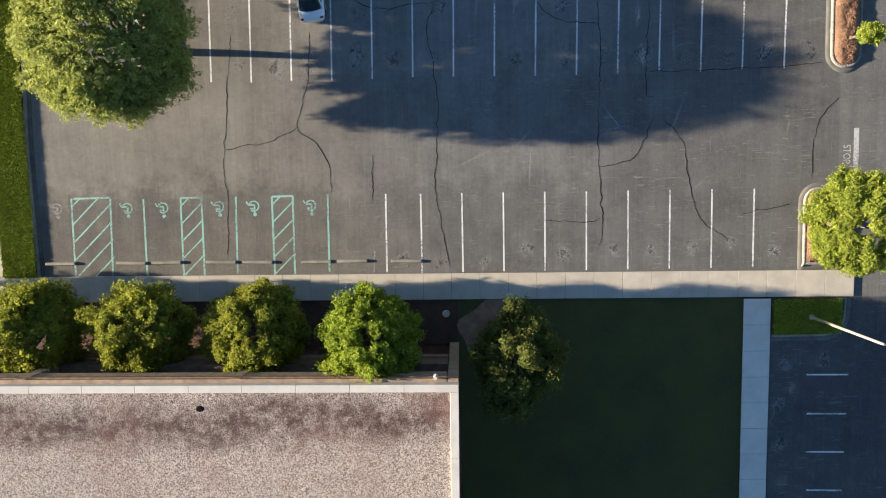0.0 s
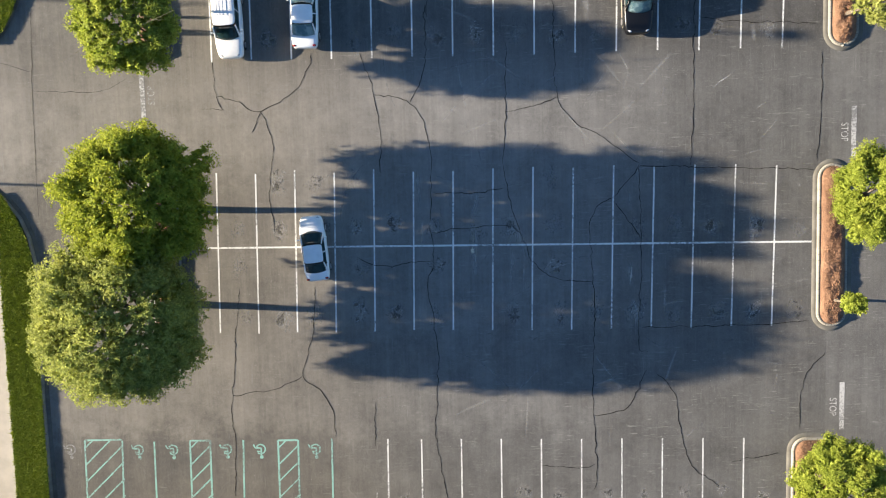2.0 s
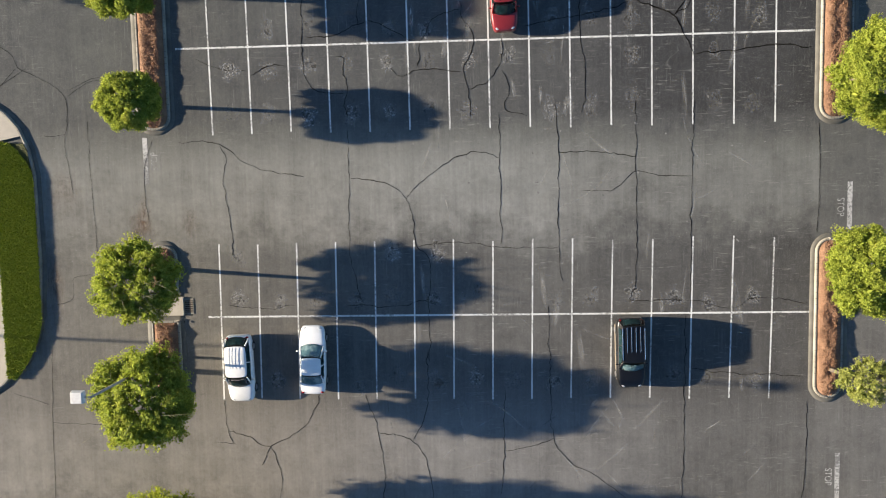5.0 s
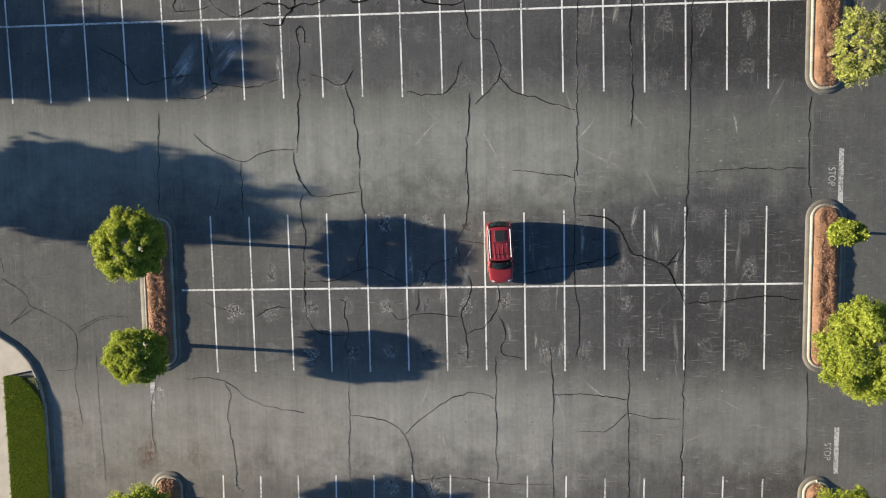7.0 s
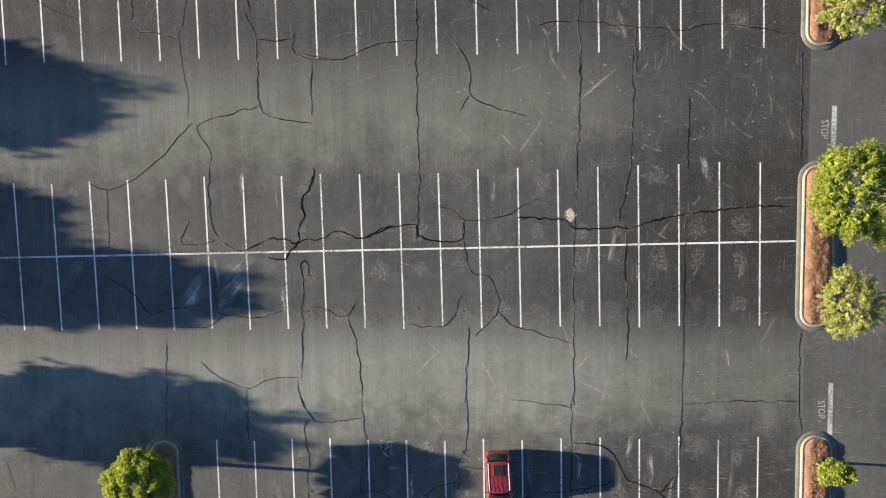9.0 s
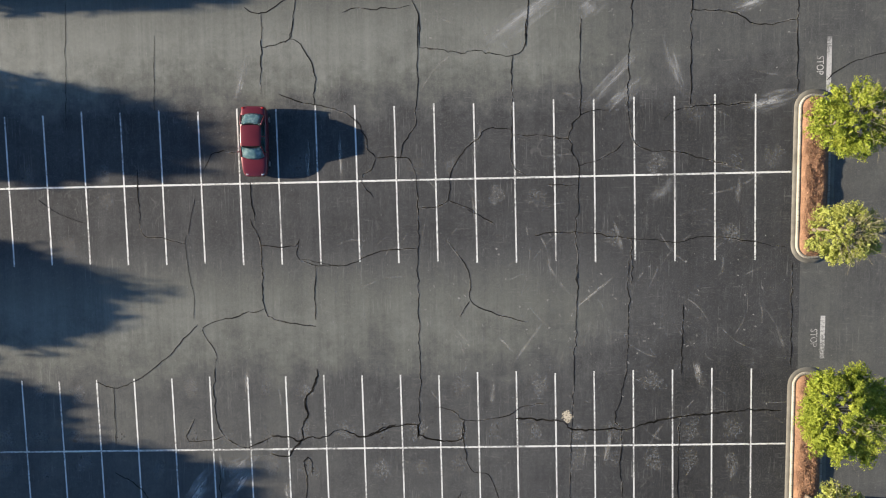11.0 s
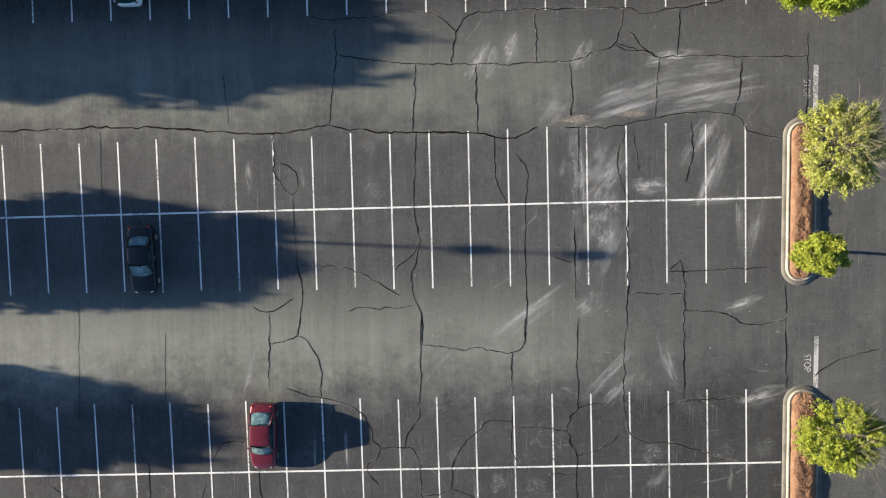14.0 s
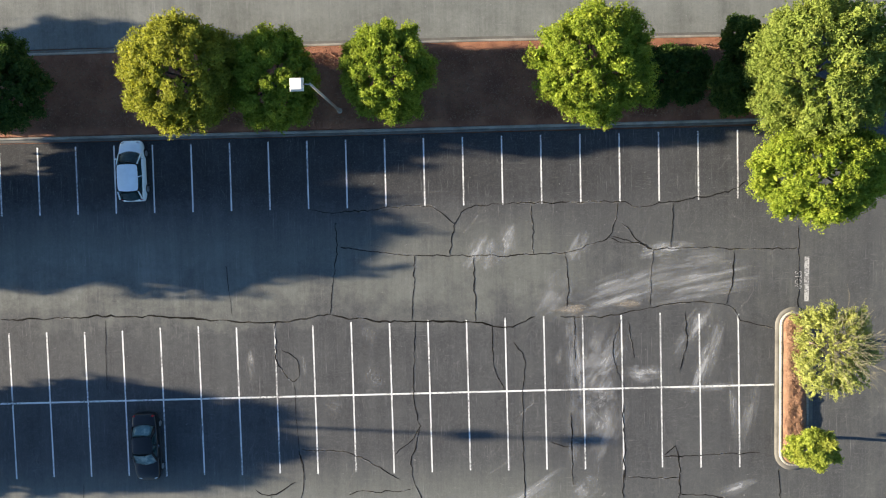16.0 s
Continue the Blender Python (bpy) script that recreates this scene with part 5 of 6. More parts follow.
def crack(width, *knots):
    """A crack that runs in short straight reaches between its knots; the older ones have pale silted lips."""
    middle = sum(k[1] for k in knots) / len(knots)
    stray = 1.0 if width > 0.03 else 0.45
    width *= 0.72 if middle < 50 else 0.88 if middle < 68 else 1.12
    ks = [Vector((*k, 0)) for k in knots]
    ks = [2 * ks[0] - ks[1]] + ks + [2 * ks[-1] - ks[-2]]
    pts = [ks[1]]
    for p0, p1, p2, p3 in zip(ks, ks[1:], ks[2:], ks[3:]):
        n = max(2, int((p2 - p1).length / r_jag.uniform(0.2, 0.32)))
        side = (p2 - p1).normalized().cross(Vector((0, 0, 1)))
        for i in range(1, n + 1):
            t = min(1.0, (i + (r_jag.uniform(-0.35, 0.35) if i < n else 0)) / n)
            p = 0.5 * (2 * p1 + (p2 - p0) * t + (2 * p0 - 5 * p1 + 4 * p2 - p3) * t * t + (3 * p1 - p0 - 3 * p2 + p3) * t ** 3)
            sway = 0.13 * noise.noise(p * 0.9) + 0.12 * noise.noise(p * 2.3 + Vector((9, 0, 0))) + r_jag.uniform(-0.04, 0.04)
            pts.append(p + side * sway * stray * abs(math.sin(math.pi * t)) ** 0.3)
    bm = bmesh.new()
    last = None
    for i, p in enumerate(pts):
        t = (pts[min(i + 1, len(pts) - 1)] - pts[max(i - 1, 0)]).normalized()
        w = t.cross(Vector((0, 0, 1))) * width * max(0.25, 0.5 + 0.35 * noise.noise(p * 0.5) + 0.35 * noise.noise(p * 2.4))
        if i in (0, len(pts) - 1):
            w *= 0.3
        pair = [bm.verts.new((p.x + w.x, p.y + w.y, 0.011)), bm.verts.new((p.x - w.x, p.y - w.y, 0.011))]
        if last:
            bm.faces.new((last[0], last[1], pair[1], pair[0]))
        last = pair
    if middle > 68 and width > 0.04:
        SILT.append(pts)
    return part("crack", bm, SEAL, lot)


crack(0.05, (-17.8, 77.9), (-18.4, 76.4), (-17.7, 76.2), (-16.6, 76.3), (-15.7, 76.6))
crack(0.05, (-16.2, 81.6), (-16.3, 78.6), (-15.7, 76.6), (-14.6, 75.8), (-14.0, 75.7), (-13.1, 76.1), (-12.3, 76.5))
crack(0.095, (-12.3, 76.6), (-11.3, 76.5), (-10.3, 76.2), (-9.8, 76.4), (-8.6, 76.5), (-7.5, 77.0), (-6.8, 76.9), (-6.0, 76.5), (-5.1, 76.6), (-4.2, 77.2), (-3.3, 77.4))
crack(0.095, (-8.9, 81.5), (-9.0, 80.5), (-9.8, 79.0), (-9.6, 78.2), (-10.1, 77.1), (-10.0, 76.4), (-10.8, 75.5), (-11.0, 75.1), (-12.4, 75.3))
crack(0.05, (-9.8, 70.3), (-10.0, 71.4), (-9.8, 72.8), (-9.9, 74.0), (-10.0, 74.7), (-9.7, 75.0), (-9.4, 74.6), (-9.4, 73.7))
crack(0.05, (-16.1, 74.1), (-16.1, 72.1), (-15.5, 71.2), (-13.1, 71.0), (-11.3, 71.5))
crack(0.05, (-15.5, 71.2), (-16.7, 70.4), (-18.8, 70.3))
crack(0.05, (-23.8, 73.9), (-22.1, 72.8), (-21.0, 71.4), (-20.3, 71.4), (-18.6, 71.7), (-16.9, 71.9))
crack(0.05, (-11.1, 100.8), (-9.9, 100.3), (-7.2, 99.7), (-5.9, 99.0), (-5.1, 97.8), (-5.0, 96.9), (-4.4, 96.3))
crack(0.05, (-4.4, 96.3), (-2.7, 96.3), (-2.1, 96.2), (-1.6, 95.0), (-1.5, 93.5), (-1.5, 92.3))
crack(0.05, (-2.7, 96.3), (-2.4, 97.4), (-1.6, 98.5), (-1.5, 100.3), (-1.3, 105.8))
crack(0.05, (-4.4, 96.3), (-4.7, 95.5), (-5.3, 95.2), (-5.4, 94.6), (-4.6, 93.5))
crack(0.05, (-1.4, 92.8), (-0.4, 92.8), (0.6, 93.3), (0.8, 95.2), (1.4, 96.3), (2.5, 97.4), (3.4, 98.2), (5.0, 98.1))
crack(0.05, (0.6, 93.3), (1.9, 92.8), (2.6, 92.3))
crack(0.05, (5.1, 103.1), (5.0, 98.1), (5.1, 95.7), (6.1, 94.9))
crack(0.05, (-1.3, 103.8), (1.3, 103.4), (2.5, 103.5), (5.0, 103.1), (5.9, 103.7), (6.0, 105.6))
crack(0.05, (5.1, 97.7), (6.5, 97.7), (8.9, 97.4), (9.1, 96.6), (9.6, 95.6), (9.6, 94.2), (9.6, 92.2))
crack(0.05, (8.9, 97.4), (9.3, 98.6), (10.1, 99.2), (11.6, 99.3))
crack(0.05, (9.7, 98.9), (9.7, 105.6))
crack(0.05, (9.6, 95.6), (11.1, 96.0), (12.2, 96.6), (12.7, 97.2))
crack(0.05, (7.5, 94.3), (8.5, 94.3), (9.6, 94.2))
crack(0.05, (-10.2, 104.5), (-9.4, 104.1), (-8.6, 102.4), (-8.6, 100.0))
crack(0.05, (-11.0, 104.2), (-10.2, 104.5), (-9.9, 105.9))
crack(0.05, (-10.3, 65.3), (-9.5, 63.8), (-8.9, 63.4), (-5.9, 63.7))
crack(0.05, (-5.9, 65.2), (-5.8, 63.2), (-5.5, 61.0), (-6.1, 59.2), (-6.1, 58.2))
crack(0.05, (-9.5, 63.8), (-10.1, 62.9), (-9.8, 60.7), (-9.9, 57.8), (-9.9, 55.7), (-9.4, 54.1), (-8.2, 53.7), (-7.1, 53.6))
crack(0.05, (-9.7, 57.5), (-8.0, 57.5), (-6.1, 58.2), (-4.9, 58.3), (-3.7, 57.7), (-1.9, 57.0), (-1.3, 58.1), (-0.6, 58.7), (0.8, 59.0))
crack(0.05, (1.5, 65.1), (1.6, 63.7), (1.4, 61.3), (0.9, 60.4), (0.9, 58.7), (1.6, 57.6), (1.6, 56.2), (1.0, 55.0), (1.3, 53.8), (1.4, 51.8))
crack(0.05, (-1.9, 57.0), (-2.1, 55.3))
crack(0.05, (-4.0, 55.3), (-3.3, 54.7), (-1.9, 55.1), (0.9, 54.9))
crack(0.05, (3.6, 57.1), (3.6, 55.6), (2.7, 54.2), (1.3, 53.7))
crack(0.05, (3.6, 54.9), (4.1, 53.8), (3.8, 52.3), (5.3, 51.8))
crack(0.05, (0.9, 60.2), (1.8, 60.1), (2.8, 59.9))
crack(0.05, (4.6, 65.0), (6.3, 64.8), (8.9, 64.4))
crack(0.05, (8.9, 65.0), (8.9, 57.2), (9.2, 55.5), (9.2, 53.1), (8.9, 51.8))
crack(0.05, (5.2, 57.8), (6.8, 58.1), (8.8, 58.4), (11.0, 58.8), (12.1, 59.2))
crack(0.05, (-7.7, 56.1), (-7.1, 56.0), (-7.2, 55.3), (-6.9, 53.9), (-7.2, 52.8), (-6.8, 51.9))
crack(0.05, (-15.3, 16.9), (-15.8, 12.6), (-16.1, 9.4), (-16.3, 8.3), (-16.1, 5.6), (-16.3, 2.1))
crack(0.05, (-16.1, 9.4), (-13.4, 9.7), (-11.1, 10.7))
crack(0.05, (-10.0, 16.9), (-10.3, 13.5), (-11.1, 10.7), (-9.8, 9.5), (-9.0, 7.8), (-9.0, 6.2))
crack(0.05, (-6.1, 8.7), (-6.2, 5.6))
crack(0.05, (-1.9, 21.1), (-1.7, 18.5), (-2.2, 16.7), (-1.6, 12.2), (-1.9, 6.8), (-1.6, 4.1), (-1.1, 0.9))
crack(0.05, (8.9, 20.7), (9.2, 15.6), (9.1, 11.8), (9.1, 7.3), (9.3, 3.8), (9.0, 2.1))
crack(0.05, (9.1, 7.5), (11.4, 8.0), (12.7, 10.6))
crack(0.05, (13.4, 10.4), (14.6, 9.0), (15.2, 5.6), (16.0, 3.6), (17.7, 2.3))
crack(0.05, (12.4, 13.6), (19.2, 13.6), (23.7, 13.8))
crack(0.05, (5.3, 4.0), (8.3, 3.8), (9.1, 4.0))
crack(0.05, (18.5, 4.0), (21.8, 4.6))
crack(0.05, (24.8, 11.6), (23.4, 9.7), (23.1, 6.2))
crack(0.05, (-16.4, 32.5), (-16.2, 30.1), (-15.8, 29.2))
crack(0.05, (-17.1, 29.3), (-15.7, 29.2))
crack(0.05, (-16.2, 30.1), (-14.6, 29.7), (-13.2, 29.0), (-11.0, 30.2), (-9.8, 31.9), (-9.6, 32.8))
crack(0.05, (-13.2, 29.0), (-12.5, 26.9), (-12.9, 23.5), (-12.6, 20.7))
crack(0.05, (-13.2, 29.0), (-13.9, 27.6))
crack(0.05, (-6.3, 32.7), (-5.5, 30.0), (-5.1, 27.5), (-5.2, 24.6))
crack(0.05, (-5.5, 29.9), (-3.5, 29.5), (-2.3, 28.3), (-1.9, 26.8), (-1.7, 25.2), (-1.7, 23.7), (-1.8, 22.2), (-1.9, 21.2))
crack(0.05, (-1.8, 35.8), (-2.0, 31.6), (-3.0, 29.3))
crack(0.05, (3.5, 33.0), (3.4, 28.4), (3.2, 24.6), (4.0, 21.1), (5.1, 18.3), (6.7, 17.1), (9.1, 16.8))
crack(0.05, (3.4, 28.5), (5.3, 28.8), (6.9, 29.4))
crack(0.05, (6.6, 38.8), (6.7, 32.9), (6.9, 29.4), (7.8, 27.9), (9.7, 26.7), (12.3, 24.8))
crack(0.05, (16.0, 38.1), (15.9, 28.1), (15.7, 24.5))
crack(0.05, (12.3, 24.6), (18.7, 24.3), (24.0, 24.0))
crack(0.05, (12.3, 24.6), (12.4, 18.2), (12.2, 12.6), (12.8, 11.9))
crack(0.05, (24.3, 31.8), (24.3, 27.9), (24.1, 24.6))
crack(0.05, (-1.6, 23.2), (1.1, 23.1), (3.2, 23.4))
crack(0.05, (-4.7, 18.1), (-3.3, 18.5), (-1.7, 18.5))
crack(0.05, (10.5, 22.3), (11.9, 20.5), (12.4, 19.7))
crack(0.028, (-28.6, 36.3), (-28.9, 30.9), (-29.1, 22.3))
crack(0.028, (-28.9, 30.9), (-24.4, 30.7), (-22.3, 31.5))
crack(0.05, (-15.9, 50.3), (-15.5, 49.1), (-15.8, 47.6), (-15.4, 45.3), (-15.3, 42.6))
crack(0.05, (-18.8, 50.6), (-15.9, 50.4), (-13.8, 48.9), (-10.1, 48.0))
crack(0.05, (-7.0, 51.1), (-7.0, 47.7), (-7.1, 43.2), (-6.4, 39.3))
crack(0.05, (-7.0, 47.9), (-4.5, 47.5), (-3.1, 46.4), (-2.6, 44.8), (-2.4, 43.0), (-1.6, 42.2), (-1.7, 38.0), (-1.7, 34.9))
crack(0.05, (-3.1, 46.4), (-1.4, 48.0), (1.4, 49.5), (3.4, 49.0))
crack(0.05, (3.4, 52.1), (3.4, 46.3), (3.4, 43.1))
crack(0.05, (7.2, 52.9), (7.4, 49.2), (7.3, 45.4), (7.4, 41.6), (7.6, 40.5))
crack(0.05, (7.4, 49.3), (10.0, 49.3), (12.6, 48.9))
crack(0.05, (12.6, 52.7), (12.6, 47.9), (12.7, 44.2), (12.6, 40.4), (12.1, 39.0))
crack(0.05, (8.9, 46.7), (11.1, 46.7), (12.5, 47.9), (14.1, 47.6), (16.4, 47.5))
crack(0.05, (16.5, 52.6), (16.4, 47.4), (16.3, 38.4))
crack(0.05, (24.8, 50.9), (24.9, 47.6), (24.8, 43.5))
crack(0.05, (-2.4, 43.0), (-0.0, 43.3), (3.8, 42.9), (7.3, 42.8))
crack(0.05, (-15.8, 39.2), (-13.1, 38.9), (-11.1, 39.1))
crack(0.05, (-7.5, 39.1), (-4.0, 38.9), (-1.7, 39.4))
crack(0.05, (12.1, 39.0), (16.4, 39.0), (19.1, 38.4), (20.8, 39.1), (24.3, 38.7))
crack(0.05, (16.2, 34.3), (19.1, 33.9), (24.0, 33.6))
crack(0.05, (-17.4, 67.9), (-15.9, 66.6), (-14.1, 65.9), (-12.4, 66.5), (-10.3, 66.7))
crack(0.05, (-6.7, 71.0), (-6.3, 69.6), (-6.0, 68.0), (-5.9, 66.3), (-5.8, 65.2))
crack(0.05, (-14.1, 65.9), (-14.1, 62.2))
crack(0.05, (16.7, 75.3), (16.6, 66.7), (16.3, 59.5), (15.2, 58.3))
crack(0.05, (16.6, 64.6), (19.7, 64.8), (24.6, 64.8))
crack(0.05, (24.6, 69.6), (24.6, 64.8), (24.8, 62.8))
crack(0.05, (-13.6, 55.0), (-12.4, 55.6), (-10.8, 55.6))
crack(0.05, (-19.8, 69.3), (-20.1, 62.3))
crack(0.05, (-0.5, 78.6), (0.7, 78.4), (1.6, 77.7), (4.2, 77.9), (5.8, 78.7), (7.3, 78.9))
crack(0.05, (1.6, 77.7), (1.5, 76.1), (2.0, 74.1), (3.4, 73.5), (3.8, 71.3), (2.2, 69.5))
crack(0.095, (5.2, 77.8), (8.5, 77.6), (9.2, 77.0), (11.6, 77.0), (13.5, 77.1), (16.2, 77.8), (20.0, 78.2), (23.8, 78.3))
crack(0.05, (9.5, 88.7), (9.5, 85.6), (9.3, 81.0), (9.1, 74.0), (9.1, 64.5))
crack(0.05, (-1.5, 92.7), (-1.6, 85.1), (-1.5, 81.6), (-1.8, 76.4))
crack(0.05, (-13.3, 92.2), (-12.6, 90.1), (-12.5, 85.8), (-11.3, 84.9), (-8.9, 84.5))
crack(0.05, (-12.5, 85.8), (-14.3, 85.3), (-16.1, 84.9), (-17.0, 84.3), (-16.2, 82.9), (-16.2, 81.8))
crack(0.05, (-17.3, 84.7), (-20.2, 81.9), (-23.1, 80.2), (-24.9, 80.6))
crack(0.028, (-23.6, 80.2), (-23.6, 76.0))
crack(0.05, (-9.8, 89.3), (-6.9, 88.8), (-4.5, 89.7), (-1.6, 90.0))
crack(0.05, (0.5, 90.6), (2.0, 88.1), (2.3, 86.0), (6.0, 84.7))
crack(0.05, (6.6, 90.8), (8.5, 91.0), (12.3, 90.7), (16.4, 90.2), (18.7, 90.6), (23.9, 89.8))
crack(0.05, (13.1, 89.0), (13.0, 81.8), (12.2, 77.5), (12.7, 77.1), (12.6, 74.0), (12.8, 71.2), (12.7, 67.7))
crack(0.05, (16.9, 85.9), (16.8, 80.9))
crack(0.05, (24.3, 88.7), (24.4, 81.4))
crack(0.05, (3.8, 71.3), (5.3, 70.1), (8.9, 69.0))
crack(0.05, (-9.2, 71.8), (-7.0, 71.0), (-6.1, 72.0))
crack(0.05, (-2.6, 70.4), (-0.2, 70.2), (0.8, 71.0), (1.3, 72.5))
crack(0.05, (-12.7, 90.3), (-10.2, 90.2), (-9.9, 90.7))
crack(0.05, (-12.1, 106.3), (-12.3, 100.8))
crack(0.05, (-13.3, 106.7), (-12.1, 106.3), (-10.3, 107.2))
crack(0.05, (-9.8, 109.6), (-6.9, 109.4), (-5.3, 108.8), (-2.8, 107.3))
crack(0.05, (13.2, 107.5), (13.2, 97.7), (16.6, 96.4), (19.8, 95.5))
crack(0.05, (16.1, 108.8), (17.1, 108.8), (17.2, 99.6))
crack(0.05, (17.1, 106.0), (19.6, 105.8), (21.6, 104.9), (24.3, 105.2))
crack(0.05, (15.4, 98.6), (16.6, 99.4), (21.3, 99.7))
crack(0.05, (13.5, 107.2), (17.1, 107.2))
crack(0.05, (24.2, 107.7), (24.4, 100.3))
crack(0.05, (26.3, 101.1), (27.8, 102.2), (30.8, 103.0))
crack(0.05, (-16.5, 95.6), (-15.7, 96.8), (-14.2, 96.8))
crack(0.028, (-25.7, 107.3), (-26.1, 98.6))
crack(0.028, (-19.6, 104.9), (-19.8, 99.7))
crack(0.095, (-31.2, 119.3), (-26.3, 119.4), (-21.4, 119.4), (-17.8, 119.2), (-11.7, 118.8), (-7.5, 119.3))
crack(0.095, (-7.5, 119.3), (-4.5, 118.8), (-1.4, 118.7), (2.4, 118.6), (5.2, 118.2), (7.0, 118.9))
crack(0.05, (-7.5, 119.3), (-7.2, 121.6), (-6.9, 124.0), (-6.9, 125.8))
crack(0.05, (-8.8, 126.8), (-6.7, 126.5), (-1.1, 126.9), (0.5, 126.4), (1.5, 125.5))
crack(0.05, (-6.7, 124.1), (-4.3, 123.7), (-1.4, 123.4), (1.1, 123.3), (2.8, 123.3), (6.8, 123.3), (9.2, 123.4), (11.2, 124.0), (12.4, 124.6), (12.9, 126.8))
crack(0.05, (1.5, 125.5), (2.3, 126.6), (4.9, 126.9), (12.8, 126.9), (14.3, 126.5), (18.1, 127.0), (20.6, 127.4), (21.9, 128.2))
crack(0.05, (-1.4, 123.4), (-1.7, 118.7))
crack(0.05, (2.8, 123.3), (2.8, 118.6))
crack(0.05, (6.9, 126.8), (7.0, 123.3))
crack(0.05, (9.2, 123.4), (9.4, 121.3), (9.3, 119.5))
crack(0.05, (12.4, 124.5), (14.3, 124.0), (15.4, 123.5), (17.9, 123.6), (22.2, 123.4), (25.6, 123.4))
crack(0.05, (16.8, 126.7), (16.6, 123.5))
crack(0.05, (15.4, 123.5), (15.2, 121.2), (15.1, 119.4))
crack(0.05, (21.0, 123.3), (20.9, 121.1), (20.4, 119.5))
crack(0.05, (8.8, 118.9), (10.7, 118.8), (13.1, 119.0), (15.1, 119.4), (17.5, 119.7), (20.4, 119.5), (21.8, 118.3), (23.8, 117.8))
crack(0.05, (4.0, 118.4), (4.1, 115.3), (4.8, 113.7))
crack(0.05, (5.5, 117.1), (6.3, 115.7), (6.1, 113.7), (6.1, 107.1))
crack(0.05, (-11.4, 118.8), (-11.4, 116.0), (-10.2, 114.5), (-9.9, 116.0), (-11.0, 116.8))
crack(0.05, (-1.4, 118.7), (-1.7, 113.4), (-1.4, 110.9), (-3.1, 109.1))
crack(0.05, (9.8, 118.9), (9.8, 115.7))
crack(0.05, (9.5, 112.0), (9.6, 106.7))
crack(0.05, (13.1, 118.6), (12.5, 116.4), (13.3, 113.6))
crack(0.05, (13.6, 118.4), (14.0, 115.8))
crack(0.05, (17.6, 119.1), (17.7, 116.7), (17.2, 114.9))
crack(0.05, (25.5, 125.0), (25.5, 119.2))
crack(0.028, (-10.2, 114.3), (-10.0, 109.8), (-9.6, 107.3))
crack(0.028, (-23.6, 119.2), (-23.7, 114.1))
crack(0.028, (-14.8, 122.9), (-14.5, 119.3))
crack(0.05, (16.1, 108.7), (22.9, 108.9))
crack(0.028, (-32.0, 60.5), (-31.6, 58.9), (-31.5, 58.3))
crack(0.028, (-29.2, 55.9), (-30.9, 54.9), (-31.4, 54.5))
crack(0.028, (-26.2, 54.4), (-24.6, 55.1), (-23.1, 55.1), (-22.6, 55.1))
crack(0.028, (-17.3, 56.2), (-15.9, 55.6), (-14.4, 55.3), (-13.9, 55.4))
crack(0.028, (-15.6, 64.3), (-15.8, 63.5), (-16.1, 62.5))

crack(0.095, (-5.5, 76.5), (-4.0, 77.1), (-3.0, 77.3), (-1.8, 77.4))
crack(0.095, (-1.8, 77.4), (-1.7, 76.6), (-0.8, 76.3), (0.3, 76.2), (1.3, 76.3), (1.5, 77.4))
crack(0.05, (-9.9, 70.6), (-10.0, 68.8), (-10.1, 67.6), (-10.2, 66.4))
crack(0.05, (1.8, 70.3), (1.7, 69.1), (1.7, 67.9), (1.4, 64.7))
crack(0.05, (-1.3, 111.0), (-1.6, 109.6), (-2.0, 108.4), (-1.8, 107.2), (-1.3, 106.0), (-1.3, 103.8))
crack(0.05, (-6.5, 106.2), (-5.5, 106.5), (-3.3, 106.4), (-1.9, 106.6))
crack(0.05, (-10.0, 109.7), (-9.7, 107.8), (-9.9, 105.8), (-10.2, 104.5))
crack(0.05, (-12.2, 104.0), (-11.2, 104.1), (-10.2, 104.5))
crack(0.05, (6.1, 107.3), (6.1, 105.5), (6.0, 103.7))
crack(0.05, (8.0, 109.9), (8.8, 109.6), (9.5, 109.5))
crack(0.05, (13.2, 112.5), (13.3, 109.8), (13.3, 107.0))
crack(0.05, (2.0, 86.2), (1.7, 85.8), (1.3, 85.1))
crack(0.05, (16.8, 77.8), (16.7, 76.5), (16.7, 75.1))
crack(0.05, (-1.8, 20.5), (0.7, 20.7), (3.4, 20.8), (4.4, 20.1))
crack(0.05, (12.3, 24.7), (11.3, 23.4), (10.5, 22.5), (9.4, 21.9), (8.9, 20.6))
crack(0.05, (-7.0, 18.9), (-6.0, 18.4), (-4.6, 18.2))
crack(0.05, (-10.4, 66.5), (-10.3, 65.2), (-9.7, 64.0), (-9.2, 63.4))
crack(0.028, (-25.1, 52.3), (-25.1, 48.9), (-25.0, 45.5), (-24.9, 43.0))
crack(0.028, (-26.4, 52.4), (-26.8, 50.8), (-26.6, 49.0), (-26.4, 47.2))
crack(0.028, (-28.3, 51.3), (-27.5, 51.2), (-26.5, 51.4))
crack(0.028, (-20.6, 50.8), (-21.2, 49.1), (-21.3, 46.9), (-21.1, 45.1))
crack(0.028, (-28.1, 39.4), (-26.9, 39.8), (-26.7, 41.3), (-25.3, 41.5))
crack(0.028, (-31.8, 33.1), (-30.2, 32.6), (-29.0, 32.2))
crack(0.028, (-31.7, 57.9), (-30.1, 56.8), (-29.8, 56.0), (-28.5, 55.3), (-26.6, 53.9), (-26.6, 51.4))
crack(0.028, (-29.8, 56.0), (-31.3, 54.6))
crack(0.028, (-26.4, 53.9), (-25.0, 54.8), (-23.9, 55.0))
